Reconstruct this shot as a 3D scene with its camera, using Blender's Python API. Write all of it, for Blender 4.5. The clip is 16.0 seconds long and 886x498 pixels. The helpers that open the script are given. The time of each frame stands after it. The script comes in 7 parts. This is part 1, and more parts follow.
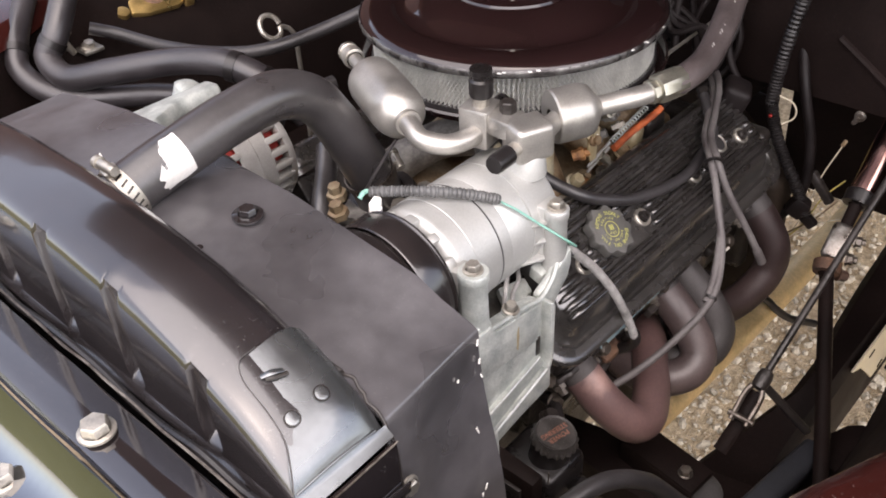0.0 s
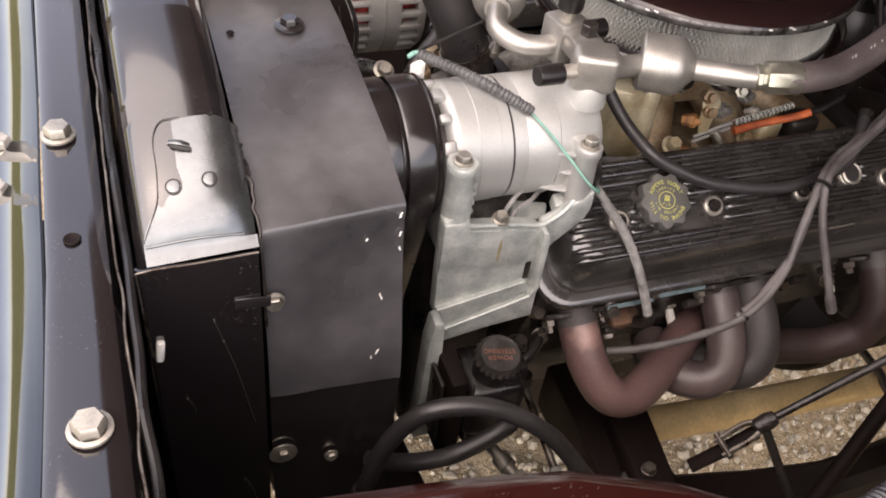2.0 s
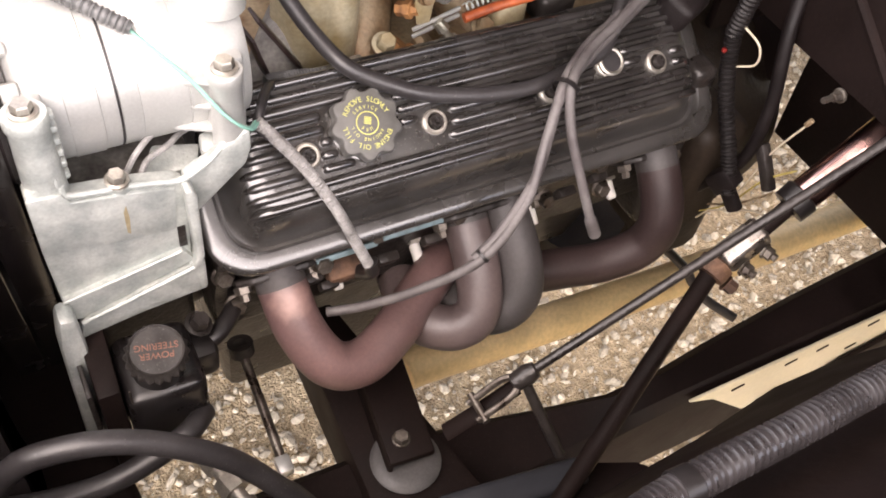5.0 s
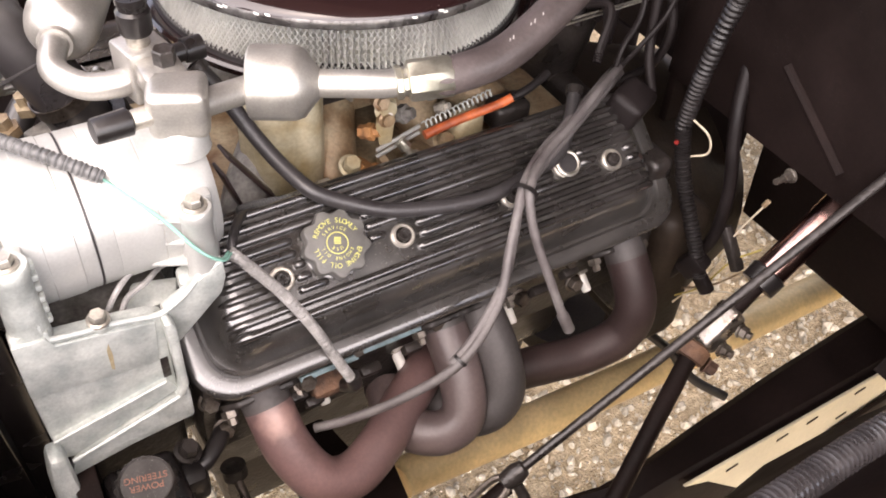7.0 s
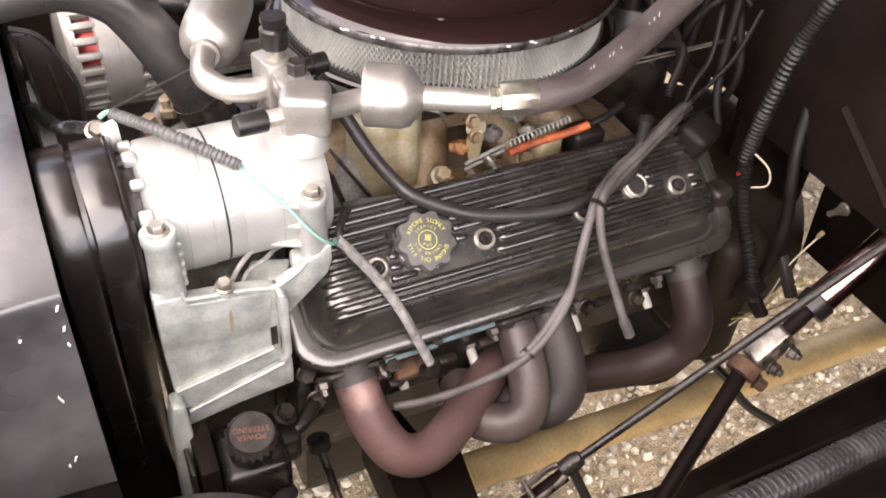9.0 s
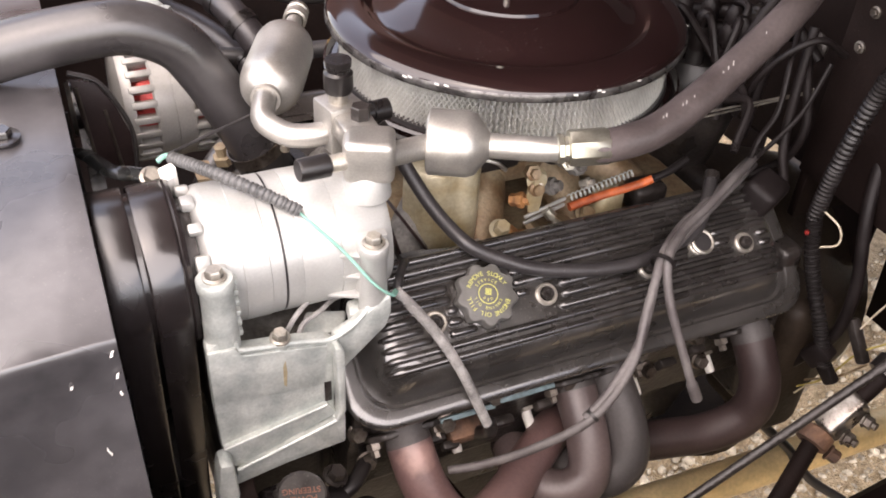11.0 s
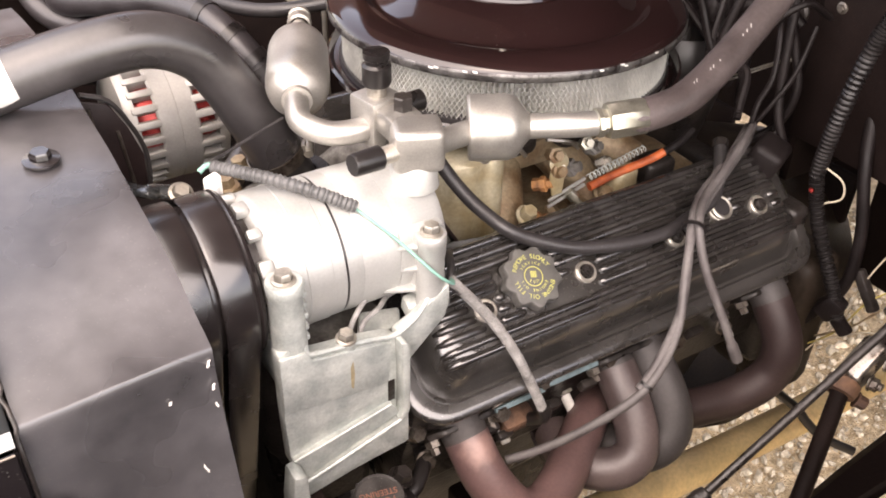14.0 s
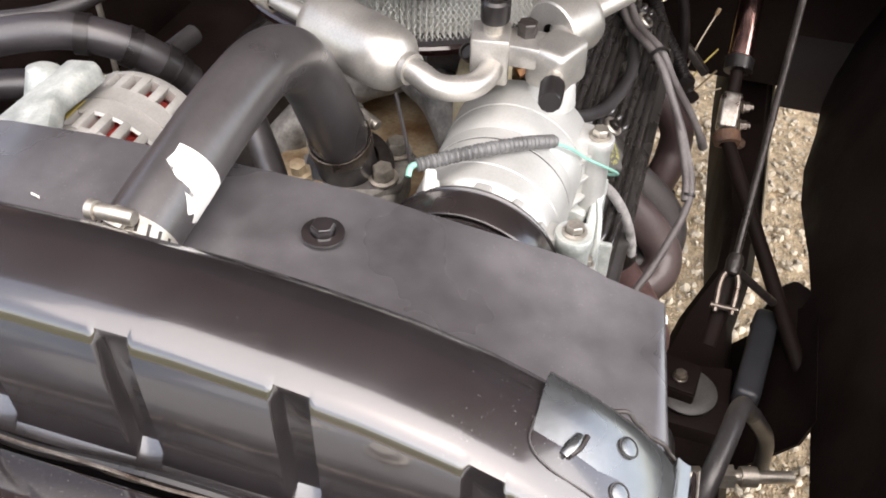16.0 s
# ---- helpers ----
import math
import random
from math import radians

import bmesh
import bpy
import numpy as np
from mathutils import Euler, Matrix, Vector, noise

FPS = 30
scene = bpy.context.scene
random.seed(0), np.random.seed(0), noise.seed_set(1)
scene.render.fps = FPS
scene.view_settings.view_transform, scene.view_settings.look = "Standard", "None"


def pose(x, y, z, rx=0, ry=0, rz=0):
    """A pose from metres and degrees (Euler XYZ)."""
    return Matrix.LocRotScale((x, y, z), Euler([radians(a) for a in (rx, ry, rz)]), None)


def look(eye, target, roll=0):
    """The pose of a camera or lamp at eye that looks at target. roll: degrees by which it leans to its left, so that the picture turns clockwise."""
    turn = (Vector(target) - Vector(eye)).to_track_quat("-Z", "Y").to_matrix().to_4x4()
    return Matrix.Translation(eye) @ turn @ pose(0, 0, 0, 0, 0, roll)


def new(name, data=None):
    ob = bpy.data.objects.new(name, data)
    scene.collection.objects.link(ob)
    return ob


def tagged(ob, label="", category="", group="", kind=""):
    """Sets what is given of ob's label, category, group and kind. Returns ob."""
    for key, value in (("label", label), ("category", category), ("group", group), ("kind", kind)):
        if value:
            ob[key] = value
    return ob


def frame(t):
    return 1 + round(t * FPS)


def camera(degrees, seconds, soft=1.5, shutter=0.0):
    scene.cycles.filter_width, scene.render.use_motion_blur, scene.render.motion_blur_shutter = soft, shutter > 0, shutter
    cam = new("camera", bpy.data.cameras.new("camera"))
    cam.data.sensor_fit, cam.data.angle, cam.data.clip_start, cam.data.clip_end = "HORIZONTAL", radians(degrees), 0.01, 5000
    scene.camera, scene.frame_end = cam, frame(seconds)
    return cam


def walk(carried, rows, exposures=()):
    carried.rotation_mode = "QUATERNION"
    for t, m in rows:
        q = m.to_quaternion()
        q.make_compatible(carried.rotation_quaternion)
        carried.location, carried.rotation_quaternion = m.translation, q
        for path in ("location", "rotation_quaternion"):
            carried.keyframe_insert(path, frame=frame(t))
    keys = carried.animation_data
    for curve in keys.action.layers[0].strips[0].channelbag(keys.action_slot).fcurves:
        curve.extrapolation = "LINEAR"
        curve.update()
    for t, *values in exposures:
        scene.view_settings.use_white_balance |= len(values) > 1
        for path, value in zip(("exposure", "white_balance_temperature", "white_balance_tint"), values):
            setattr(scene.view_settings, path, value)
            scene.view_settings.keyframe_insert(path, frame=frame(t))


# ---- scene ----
cam = camera(52.03, 16.0, soft=1.8)
ROWS = [
    (0.0, -0.6715, -0.4003, 1.5100, 52.95, 2.40, -48.01),
    (0.5, -0.6433, -0.4700, 1.5085, 51.19, -0.05, -41.13),
    (1.0, -0.5633, -0.5442, 1.4999, 49.92, -3.78, -28.31),
    (1.5, -0.5431, -0.5661, 1.4957, 49.96, -4.97, -22.91),
    (2.0, -0.4860, -0.5572, 1.5070, 46.51, -5.89, -18.89),
    (2.5, -0.3793, -0.5266, 1.4816, 44.32, -3.51, -12.34),
    (3.0, -0.3075, -0.4777, 1.4580, 43.36, -1.19, -13.34),
    (3.5, -0.3167, -0.4754, 1.4545, 46.08, -2.90, -19.44),
    (4.0, -0.2912, -0.4644, 1.4478, 41.56, -5.25, -20.41),
    (4.5, -0.2511, -0.4565, 1.4407, 39.07, -6.06, -23.49),
    (5.0, -0.2360, -0.4501, 1.4302, 38.92, -7.09, -27.51),
    (7.5, -0.2214, -0.4748, 1.4686, 46.03, -3.21, -30.93),
    (8.0, -0.2335, -0.4822, 1.4779, 45.89, -3.59, -29.36),
    (8.5, -0.2565, -0.5139, 1.4862, 47.81, -3.29, -27.51),
    (9.0, -0.2806, -0.5472, 1.4959, 47.80, -3.36, -25.50),
    (9.5, -0.3020, -0.5561, 1.5004, 49.67, -3.69, -25.01),
    (10.0, -0.2998, -0.5448, 1.4916, 50.23, -3.57, -23.30),
    (12.5, -0.3205, -0.5099, 1.4377, 56.51, -1.17, -26.68),
    (13.0, -0.3426, -0.5187, 1.4450, 57.56, -1.30, -28.71),
    (13.5, -0.3669, -0.5015, 1.4370, 55.50, -1.74, -30.22),
    (14.0, -0.4024, -0.4837, 1.4331, 53.82, -1.34, -31.59),
    (14.5, -0.5117, -0.4372, 1.4264, 53.25, -1.03, -42.99),
    (15.0, -0.6350, -0.3652, 1.4234, 49.13, -1.05, -55.02),
    (15.5, -0.6750, -0.2071, 1.4282, 47.82, -1.14, -65.74),
    (16.0, -0.7014, -0.0579, 1.4619, 46.72, -0.85, -72.39),
]
EXPO = [(0.0, 1.78, 7100, 18), (0.5, 1.86, 7100, 20), (1.0, 1.81, 7700, 20), (2.0, 1.58, 7600, 20), (2.5, 1.34, 7200, 19), (3.0, 1.74, 7300, 19), (3.5, 2.10, 7100, 18), (4.0, 2.05, 7300, 19), (4.5, 2.06, 7400, 20), (5.0, 2.50, 7500, 20), (8.5, 2.47, 7400, 20), (10.0, 2.14, 7500, 20), (12.5, 2.30, 7300, 19), (14.5, 2.36, 7900, 21), (15.0, 2.24, 7700, 24), (15.5, 2.14, 7300, 20), (16.0, 2.18, 7100, 14)]
walk(cam, [(t, pose(x, y, z, rx, ry, rz)) for t, x, y, z, rx, ry, rz in ROWS], EXPO)

# ---------------------------------------------------------------- light
world = bpy.data.worlds.new("sky")
scene.world = world
world.use_nodes = True
wn = world.node_tree
sky = wn.nodes.new("ShaderNodeTexSky")
sky.sky_type, sky.sun_disc = "NISHITA", False
SUN_DIR = Vector((-0.40, -0.40, 1.0)).normalized()
sky.sun_elevation = math.asin(SUN_DIR.z)
sky.sun_rotation = math.atan2(SUN_DIR.x, SUN_DIR.y)
haze = wn.nodes.new("ShaderNodeHueSaturation")
haze.inputs["Saturation"].default_value = 0.6
wn.links.new(sky.outputs[0], haze.inputs["Color"])
wn.links.new(haze.outputs[0], wn.nodes["Background"].inputs[0])
wn.nodes["Background"].inputs[1].default_value = 0.15
sun = new("sun", bpy.data.lights.new("sun", "SUN"))
sun.data.energy, sun.data.angle, sun.data.color = 1.8, radians(110), (1.0, 0.95, 0.88)
sun.matrix_world = look(SUN_DIR * 8, (0, 0, 0))


# ---------------------------------------------------------------- materials
def mat(name, base, rough=0.5, metal=0.0, vary=0.25, scale=18.0, fine=140.0, bump=0.15, dist=0.001, tint=None,
        speck=0.0, speck_col=(0.5, 0.48, 0.44), coat=0.0, rvary=0.12, obvary=0.0, spec=0.5):
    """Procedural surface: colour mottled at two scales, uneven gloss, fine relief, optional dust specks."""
    m = bpy.data.materials.new(name)
    m.use_nodes = True
    nt = m.node_tree
    n, l = nt.nodes, nt.links
    b = n["Principled BSDF"]
    tc = n.new("ShaderNodeTexCoord")

    def noi(s, det=3.0):
        t = n.new("ShaderNodeTexNoise")
        t.inputs["Scale"].default_value, t.inputs["Detail"].default_value = s, det
        l.new(tc.outputs["Object"], t.inputs["Vector"])
        return t

    def rng(src, lo, hi, a=0.3, c=0.7):
        r = n.new("ShaderNodeMapRange")
        r.inputs[1].default_value, r.inputs[2].default_value, r.inputs[3].default_value, r.inputs[4].default_value = a, c, lo, hi
        l.new(src, r.inputs[0])
        return r.outputs[0]

    big, small = noi(scale), noi(fine, 2.0)
    mix = n.new("ShaderNodeMix")
    mix.data_type = "RGBA"
    dark = tint if tint else tuple(c * (1 - vary) for c in base)
    light = tuple(min(1, c * (1 + vary * 0.6)) for c in base)
    mix.inputs[6].default_value, mix.inputs[7].default_value = (*dark, 1), (*light, 1)
    l.new(rng(big.outputs[0], 0, 1), mix.inputs[0])
    mul = n.new("ShaderNodeMix")
    mul.data_type, mul.blend_type = "RGBA", "MULTIPLY"
    mul.inputs[0].default_value = 1.0
    l.new(mix.outputs[2], mul.inputs[6])
    g = n.new("ShaderNodeCombineColor")
    v = rng(small.outputs[0], 1 - vary * 0.5, 1 + vary * 0.2)
    for i in range(3):
        l.new(v, g.inputs[i])
    l.new(g.outputs[0], mul.inputs[7])
    col = mul.outputs[2]
    if obvary:
        oi = n.new("ShaderNodeObjectInfo")
        geo = n.new("ShaderNodeNewGeometry")
        hs = n.new("ShaderNodeHueSaturation")
        ad = n.new("ShaderNodeMath")
        l.new(oi.outputs["Random"], ad.inputs[0])
        l.new(geo.outputs["Random Per Island"], ad.inputs[1])
        l.new(rng(ad.outputs[0], 1 - obvary, 1 + obvary, 0.3, 1.5), hs.inputs["Value"])
        l.new(col, hs.inputs["Color"])
        col = hs.outputs[0]
    if speck:
        sp = noi(650.0, 1.0)
        sp2 = noi(9.0, 2.0)
        mm = n.new("ShaderNodeMath")
        mm.operation = "MULTIPLY"
        l.new(rng(sp.outputs[0], 0, 1, 0.66, 0.76), mm.inputs[0])
        l.new(rng(sp2.outputs[0], 0.1, 1, 0.4, 0.65), mm.inputs[1])
        m2 = n.new("ShaderNodeMath")
        m2.operation = "MULTIPLY"
        m2.inputs[1].default_value = speck
        l.new(mm.outputs[0], m2.inputs[0])
        mx = n.new("ShaderNodeMix")
        mx.data_type = "RGBA"
        mx.inputs[7].default_value = (*speck_col, 1)
        l.new(m2.outputs[0], mx.inputs[0])
        l.new(col, mx.inputs[6])
        col = mx.outputs[2]
    l.new(col, b.inputs["Base Color"])
    l.new(rng(big.outputs[0], max(0.02, rough - rvary), min(1, rough + rvary)), b.inputs["Roughness"])
    b.inputs["Metallic"].default_value = metal
    b.inputs["Coat Weight"].default_value = coat
    b.inputs["Coat Roughness"].default_value = 0.08
    b.inputs["Specular IOR Level"].default_value = spec
    if bump:
        bp = n.new("ShaderNodeBump")
        bp.inputs["Strength"].default_value, bp.inputs["Distance"].default_value = bump, dist
        l.new(small.outputs[0], bp.inputs["Height"])
        l.new(bp.outputs[0], b.inputs["Normal"])
    return m


SHROUD = mat("satin_black_sheet", (0.076, 0.072, 0.076), 0.34, 0.0, 0.4, 9, 70, 0.05, speck=0.10, spec=1.0, rvary=0.16, coat=0.22)
GLOSS = mat("gloss_black_paint", (0.016, 0.013, 0.014), 0.10, 0.0, 0.2, 12, 200, 0.02, speck=0.22, coat=1.0, rvary=0.04, spec=1.0)
TANK = mat("black_radiator_paint", (0.020, 0.017, 0.018), 0.21, 0.0, 0.3, 10, 160, 0.02, speck=0.10, spec=1.0, rvary=0.06, coat=0.75)
PLATE = mat("grey_primed_plate", (0.20, 0.21, 0.215), 0.27, 0.85, 0.14, 26, 180, 0.05, speck=0.10, spec=0.8, rvary=0.06)
ALU = mat("sandblasted_aluminium", (0.49, 0.49, 0.472), 0.48, 0.5, 0.12, 20, 500, 0.12, 0.0006)
CAST = mat("dull_cast_aluminium", (0.53, 0.55, 0.52), 0.5, 0.4, 0.22, 60, 420, 0.5, 0.0010, tint=(0.36, 0.39, 0.375), speck=0.12, speck_col=(0.25, 0.26, 0.25))
STEEL = mat("brushed_aluminium_tube", (0.44, 0.42, 0.39), 0.40, 0.75, 0.2, 30, 600, 0.10, 0.0004, rvary=0.08)
JOINT = mat("bright_oily_steel", (0.42, 0.40, 0.37), 0.34, 0.85, 0.4, 70, 400, 0.15, 0.0005, tint=(0.14, 0.11, 0.09))
CHROME = mat("zinc_plated_steel", (0.50, 0.465, 0.41), 0.42, 0.8, 0.3, 60, 500, 0.1, 0.0004)
RADHOSE = mat("worn_radiator_hose", (0.042, 0.038, 0.039), 0.33, 0.0, 0.3, 14, 220, 0.08, speck=0.06, spec=0.9)
RUBBER = mat("black_rubber", (0.030, 0.027, 0.028), 0.44, 0.0, 0.35, 20, 300, 0.15, speck=0.15, spec=0.6)
GREYRUB = mat("weathered_grey_rubber", (0.09, 0.085, 0.085), 0.5, 0.0, 0.3, 30, 400, 0.2)
HOSE = mat("ribbed_ac_hose", (0.062, 0.048, 0.047), 0.5, 0.0, 0.35, 30, 300, 0.3)
VALVE = mat("black_engine_paint", (0.036, 0.033, 0.031), 0.28, 0.0, 0.45, 22, 120, 0.05, 0.0010, speck=0.30, coat=1.0, spec=1.0, rvary=0.10)
RIBM = mat("worn_shiny_black_rib", (0.026, 0.023, 0.022), 0.27, 0.1, 0.4, 30, 120, 0.03, speck=0.10, coat=0.9, spec=1.0)
DARK = mat("oily_dark_iron", (0.030, 0.025, 0.023), 0.36, 0.1, 0.5, 25, 200, 0.4, 0.002)
GRIME = mat("grimy_cast_alloy", (0.20, 0.19, 0.175), 0.6, 0.2, 0.5, 60, 300, 0.5, 0.001, tint=(0.07, 0.062, 0.055))
RUST = mat("rusty_iron", (0.16, 0.085, 0.05), 0.75, 0.1, 0.5, 40, 250, 0.5, 0.002, tint=(0.05, 0.03, 0.025))
HEADER = mat("burnt_primer_header", (0.150, 0.084, 0.078), 0.44, 0.05, 0.3, 12, 300, 0.15, tint=(0.086, 0.054, 0.052), spec=0.8)


def pale_patch(m, centre, inner, outer, colour):
    """Blend a paler colour round one spot of a surface, with a soft uneven rim."""
    n, l = m.node_tree.nodes, m.node_tree.links
    b = n["Principled BSDF"]
    old = b.inputs["Base Color"].links[0].from_socket
    tc = n.new("ShaderNodeTexCoord")
    d = n.new("ShaderNodeVectorMath")
    d.operation = "DISTANCE"
    d.inputs[1].default_value = centre
    l.new(tc.outputs["Object"], d.inputs[0])
    t = n.new("ShaderNodeTexNoise")
    t.inputs["Scale"].default_value = 110.0
    l.new(tc.outputs["Object"], t.inputs["Vector"])
    ad = n.new("ShaderNodeMath")
    ad.operation = "MULTIPLY_ADD"
    ad.inputs[1].default_value = 0.012
    l.new(t.outputs[0], ad.inputs[0])
    l.new(d.outputs["Value"], ad.inputs[2])
    r = n.new("ShaderNodeMapRange")
    r.inputs[1].default_value, r.inputs[2].default_value, r.inputs[3].default_value, r.inputs[4].default_value = inner + 0.006, outer + 0.006, 1.0, 0.0
    l.new(ad.outputs[0], r.inputs[0])
    mx = n.new("ShaderNodeMix")
    mx.data_type = "RGBA"
    mx.inputs[7].default_value = (*colour, 1)
    l.new(r.outputs[0], mx.inputs[0])
    l.new(old, mx.inputs[6])
    l.new(mx.outputs[2], b.inputs["Base Color"])


# Paler spot near the top of the first header tube.
pale_patch(HEADER, (-0.081, -0.046, 0.820), 0.006, 0.019, (0.36, 0.225, 0.195))
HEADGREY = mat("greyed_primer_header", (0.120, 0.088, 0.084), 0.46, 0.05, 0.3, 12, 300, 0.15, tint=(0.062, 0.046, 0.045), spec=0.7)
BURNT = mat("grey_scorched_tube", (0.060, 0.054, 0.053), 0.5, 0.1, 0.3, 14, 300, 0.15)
DARKBROWN = mat("dark_brown_metal", (0.038, 0.023, 0.022), 0.5, 0.1, 0.35, 14, 300, 0.15)
GOLD = mat("tan_painted_pipe", (0.80, 0.61, 0.33), 0.42, 0.1, 0.25, 14, 200, 0.15)
BEIGE = mat("beige_painted_steel", (0.55, 0.48, 0.36), 0.5, 0.0, 0.15, 16, 200, 0.1)
MANIF = mat("dirty_manifold_alloy", (0.31, 0.25, 0.165), 0.5, 0.3, 0.45, 34, 260, 0.4, 0.0015, tint=(0.17, 0.09, 0.04))
ALTM = mat("satin_alternator_alloy", (0.40, 0.39, 0.37), 0.45, 0.35, 0.15, 26, 420, 0.2, 0.0006)
BRASS = mat("tarnished_brass", (0.50, 0.34, 0.13), 0.35, 0.8, 0.3, 26, 420, 0.2, 0.0006)
BELLM = mat("greasy_bellhousing", (0.032, 0.023, 0.016), 0.6, 0.1, 0.5, 20, 200, 0.4, 0.0015, tint=(0.018, 0.012, 0.009), spec=0.25)
MARKM = mat("faded_grey_print", (0.42, 0.40, 0.38), 0.6, 0.0, 0.2, 40, 300, 0.0)
OILSTEEL = mat("oily_steel", (0.22, 0.195, 0.17), 0.36, 0.8, 0.4, 50, 400, 0.2, 0.0006, tint=(0.07, 0.05, 0.04))
OLIVE = mat("varnish_stained_alloy", (0.46, 0.42, 0.31), 0.42, 0.3, 0.3, 28, 300, 0.2, 0.001, tint=(0.33, 0.25, 0.13))
FRESHRUST = mat("orange_surface_rust", (0.36, 0.17, 0.06), 0.7, 0.0, 0.5, 60, 300, 0.5, 0.001, tint=(0.16, 0.07, 0.03))
CRIMPM = mat("yellow_zinc_steel", (0.45, 0.43, 0.36), 0.38, 0.9, 0.2, 60, 400, 0.05)
MAROON = mat("maroon_gloss_paint", (0.034, 0.0075, 0.006), 0.16, 0.0, 0.2, 8, 200, 0.02, speck=0.10, coat=0.7, rvary=0.05)
FIRE = mat("black_undercoat", (0.011, 0.0062, 0.0054), 0.65, 0.0, 0.4, 14, 160, 0.3, speck=0.05, spec=0.14)
HARN = mat("dusty_black_wiring", (0.011, 0.008, 0.008), 0.5, 0.0, 0.4, 30, 300, 0.15, speck=0.05, spec=0.2)
FARHOSE = mat("shaded_heater_hose", (0.028, 0.024, 0.026), 0.40, 0.0, 0.3, 20, 300, 0.12, speck=0.08, spec=0.7)
LID = mat("gloss_black_enamel", (0.014, 0.006, 0.006), 0.09, 0.0, 0.2, 8, 200, 0.01, speck=0.08, coat=0.5, rvary=0.03)
RIMM = mat("worn_enamel_edge", (0.16, 0.155, 0.15), 0.30, 0.6, 0.5, 60, 400, 0.05, tint=(0.03, 0.025, 0.025))
PAPER = mat("grey_filter_paper", (0.66, 0.66, 0.62), 0.85, 0.0, 0.25, 30, 300, 0.2)
MESHM = mat("galvanised_mesh", (0.48, 0.48, 0.46), 0.45, 0.3, 0.15, 30, 300, 0.1)
WHITE = mat("white_ceramic", (0.85, 0.83, 0.78), 0.3, 0.0, 0.08, 40, 300, 0.0)
TAPE = mat("white_tape", (0.62, 0.61, 0.59), 0.7, 0.0, 0.1, 40, 300, 0.3)
GREEN = mat("green_wire", (0.20, 0.42, 0.35), 0.45, 0.0, 0.15, 40, 300, 0.0)
LOOMM = mat("grey_split_loom", (0.10, 0.10, 0.10), 0.45, 0.0, 0.25, 40, 300, 0.1)
BLOOM = mat("black_split_loom", (0.012, 0.010, 0.010), 0.36, 0.0, 0.3, 40, 300, 0.1, spec=0.35)
SHINYLOOM = mat("shiny_black_split_loom", (0.034, 0.030, 0.031), 0.28, 0.0, 0.3, 40, 300, 0.08, speck=0.05, spec=0.9)
WIRE = mat("dusty_plug_wire", (0.115, 0.105, 0.102), 0.55, 0.0, 0.3, 40, 300, 0.2, tint=(0.07, 0.06, 0.06))
BRAID = mat("grey_braided_sleeve", (0.33, 0.32, 0.31), 0.6, 0.1, 0.5, 60, 900, 0.8, 0.0015)
ORANGE = mat("orange_sleeve", (0.42, 0.095, 0.028), 0.4, 0.0, 0.4, 60, 300, 0.2, 0.001, tint=(0.20, 0.045, 0.02))
COPPER = mat("red_copper_winding", (0.34, 0.035, 0.03), 0.32, 0.5, 0.3, 60, 300, 0.2)
YELLOW = mat("yellow_print", (0.50, 0.49, 0.14), 0.5, 0.0, 0.15, 60, 300, 0.0)
ORPRINT = mat("orange_print", (0.22, 0.092, 0.058), 0.5, 0.0, 0.3, 60, 300, 0.0)
OLDCAP = mat("worn_black_cap", (0.034, 0.030, 0.028), 0.45, 0.0, 0.4, 60, 300, 0.2, speck=0.4)
CAPM = mat("matt_black_plastic", (0.095, 0.092, 0.086), 0.5, 0.0, 0.25, 40, 300, 0.15)
BLACKP = mat("black_plastic", (0.013, 0.011, 0.011), 0.35, 0.0, 0.25, 40, 300, 0.1)
BLUEG = mat("blue_gasket", (0.17, 0.24, 0.26), 0.6, 0.0, 0.3, 60, 300, 0.2)
REDTUBE = mat("red_column_tube", (0.66, 0.40, 0.36), 0.18, 1.0, 0.2, 40, 300, 0.04, rvary=0.05)
STONE = mat("gravel_stone", (0.40, 0.345, 0.265), 0.85, 0.0, 0.35, 40, 200, 0.4, 0.002, obvary=0.42)
GROUND = mat("sandy_gravel", (0.52, 0.41, 0.27), 0.95, 0.0, 0.5, 60, 220, 1.0, 0.012, tint=(0.32, 0.24, 0.145))
gn = GROUND.node_tree
geo_ = gn.nodes.new("ShaderNodeTexCoord")
ln_ = gn.nodes.new("ShaderNodeVectorMath")
ln_.operation = "LENGTH"
edge_ = gn.nodes.new("ShaderNodeTexNoise")
edge_.inputs["Scale"].default_value, edge_.inputs["Detail"].default_value = 1.6, 6.0
gn.links.new(geo_.outputs["Object"], edge_.inputs["Vector"])
shove_ = gn.nodes.new("ShaderNodeVectorMath")
shove_.operation = "MULTIPLY_ADD"
shove_.inputs[1].default_value = (2.4, 2.4, 0)
gn.links.new(edge_.outputs["Color"], shove_.inputs[0])
gn.links.new(geo_.outputs["Object"], shove_.inputs[2])
back_ = gn.nodes.new("ShaderNodeVectorMath")
back_.operation = "SUBTRACT"
back_.inputs[1].default_value = (1.2, 1.2, 0)
gn.links.new(shove_.outputs[0], back_.inputs[0])
gn.links.new(back_.outputs[0], ln_.inputs[0])
ms_ = gn.nodes.new("ShaderNodeMapRange")
ms_.inputs[1].default_value, ms_.inputs[2].default_value = 2.35, 2.9
gn.links.new(ln_.outputs["Value"], ms_.inputs[0])
mx_ = gn.nodes.new("ShaderNodeMix")
mx_.data_type = "RGBA"
mx_.inputs[7].default_value = (0.17, 0.165, 0.050, 1)
gb_ = gn.nodes["Principled BSDF"].inputs["Base Color"]
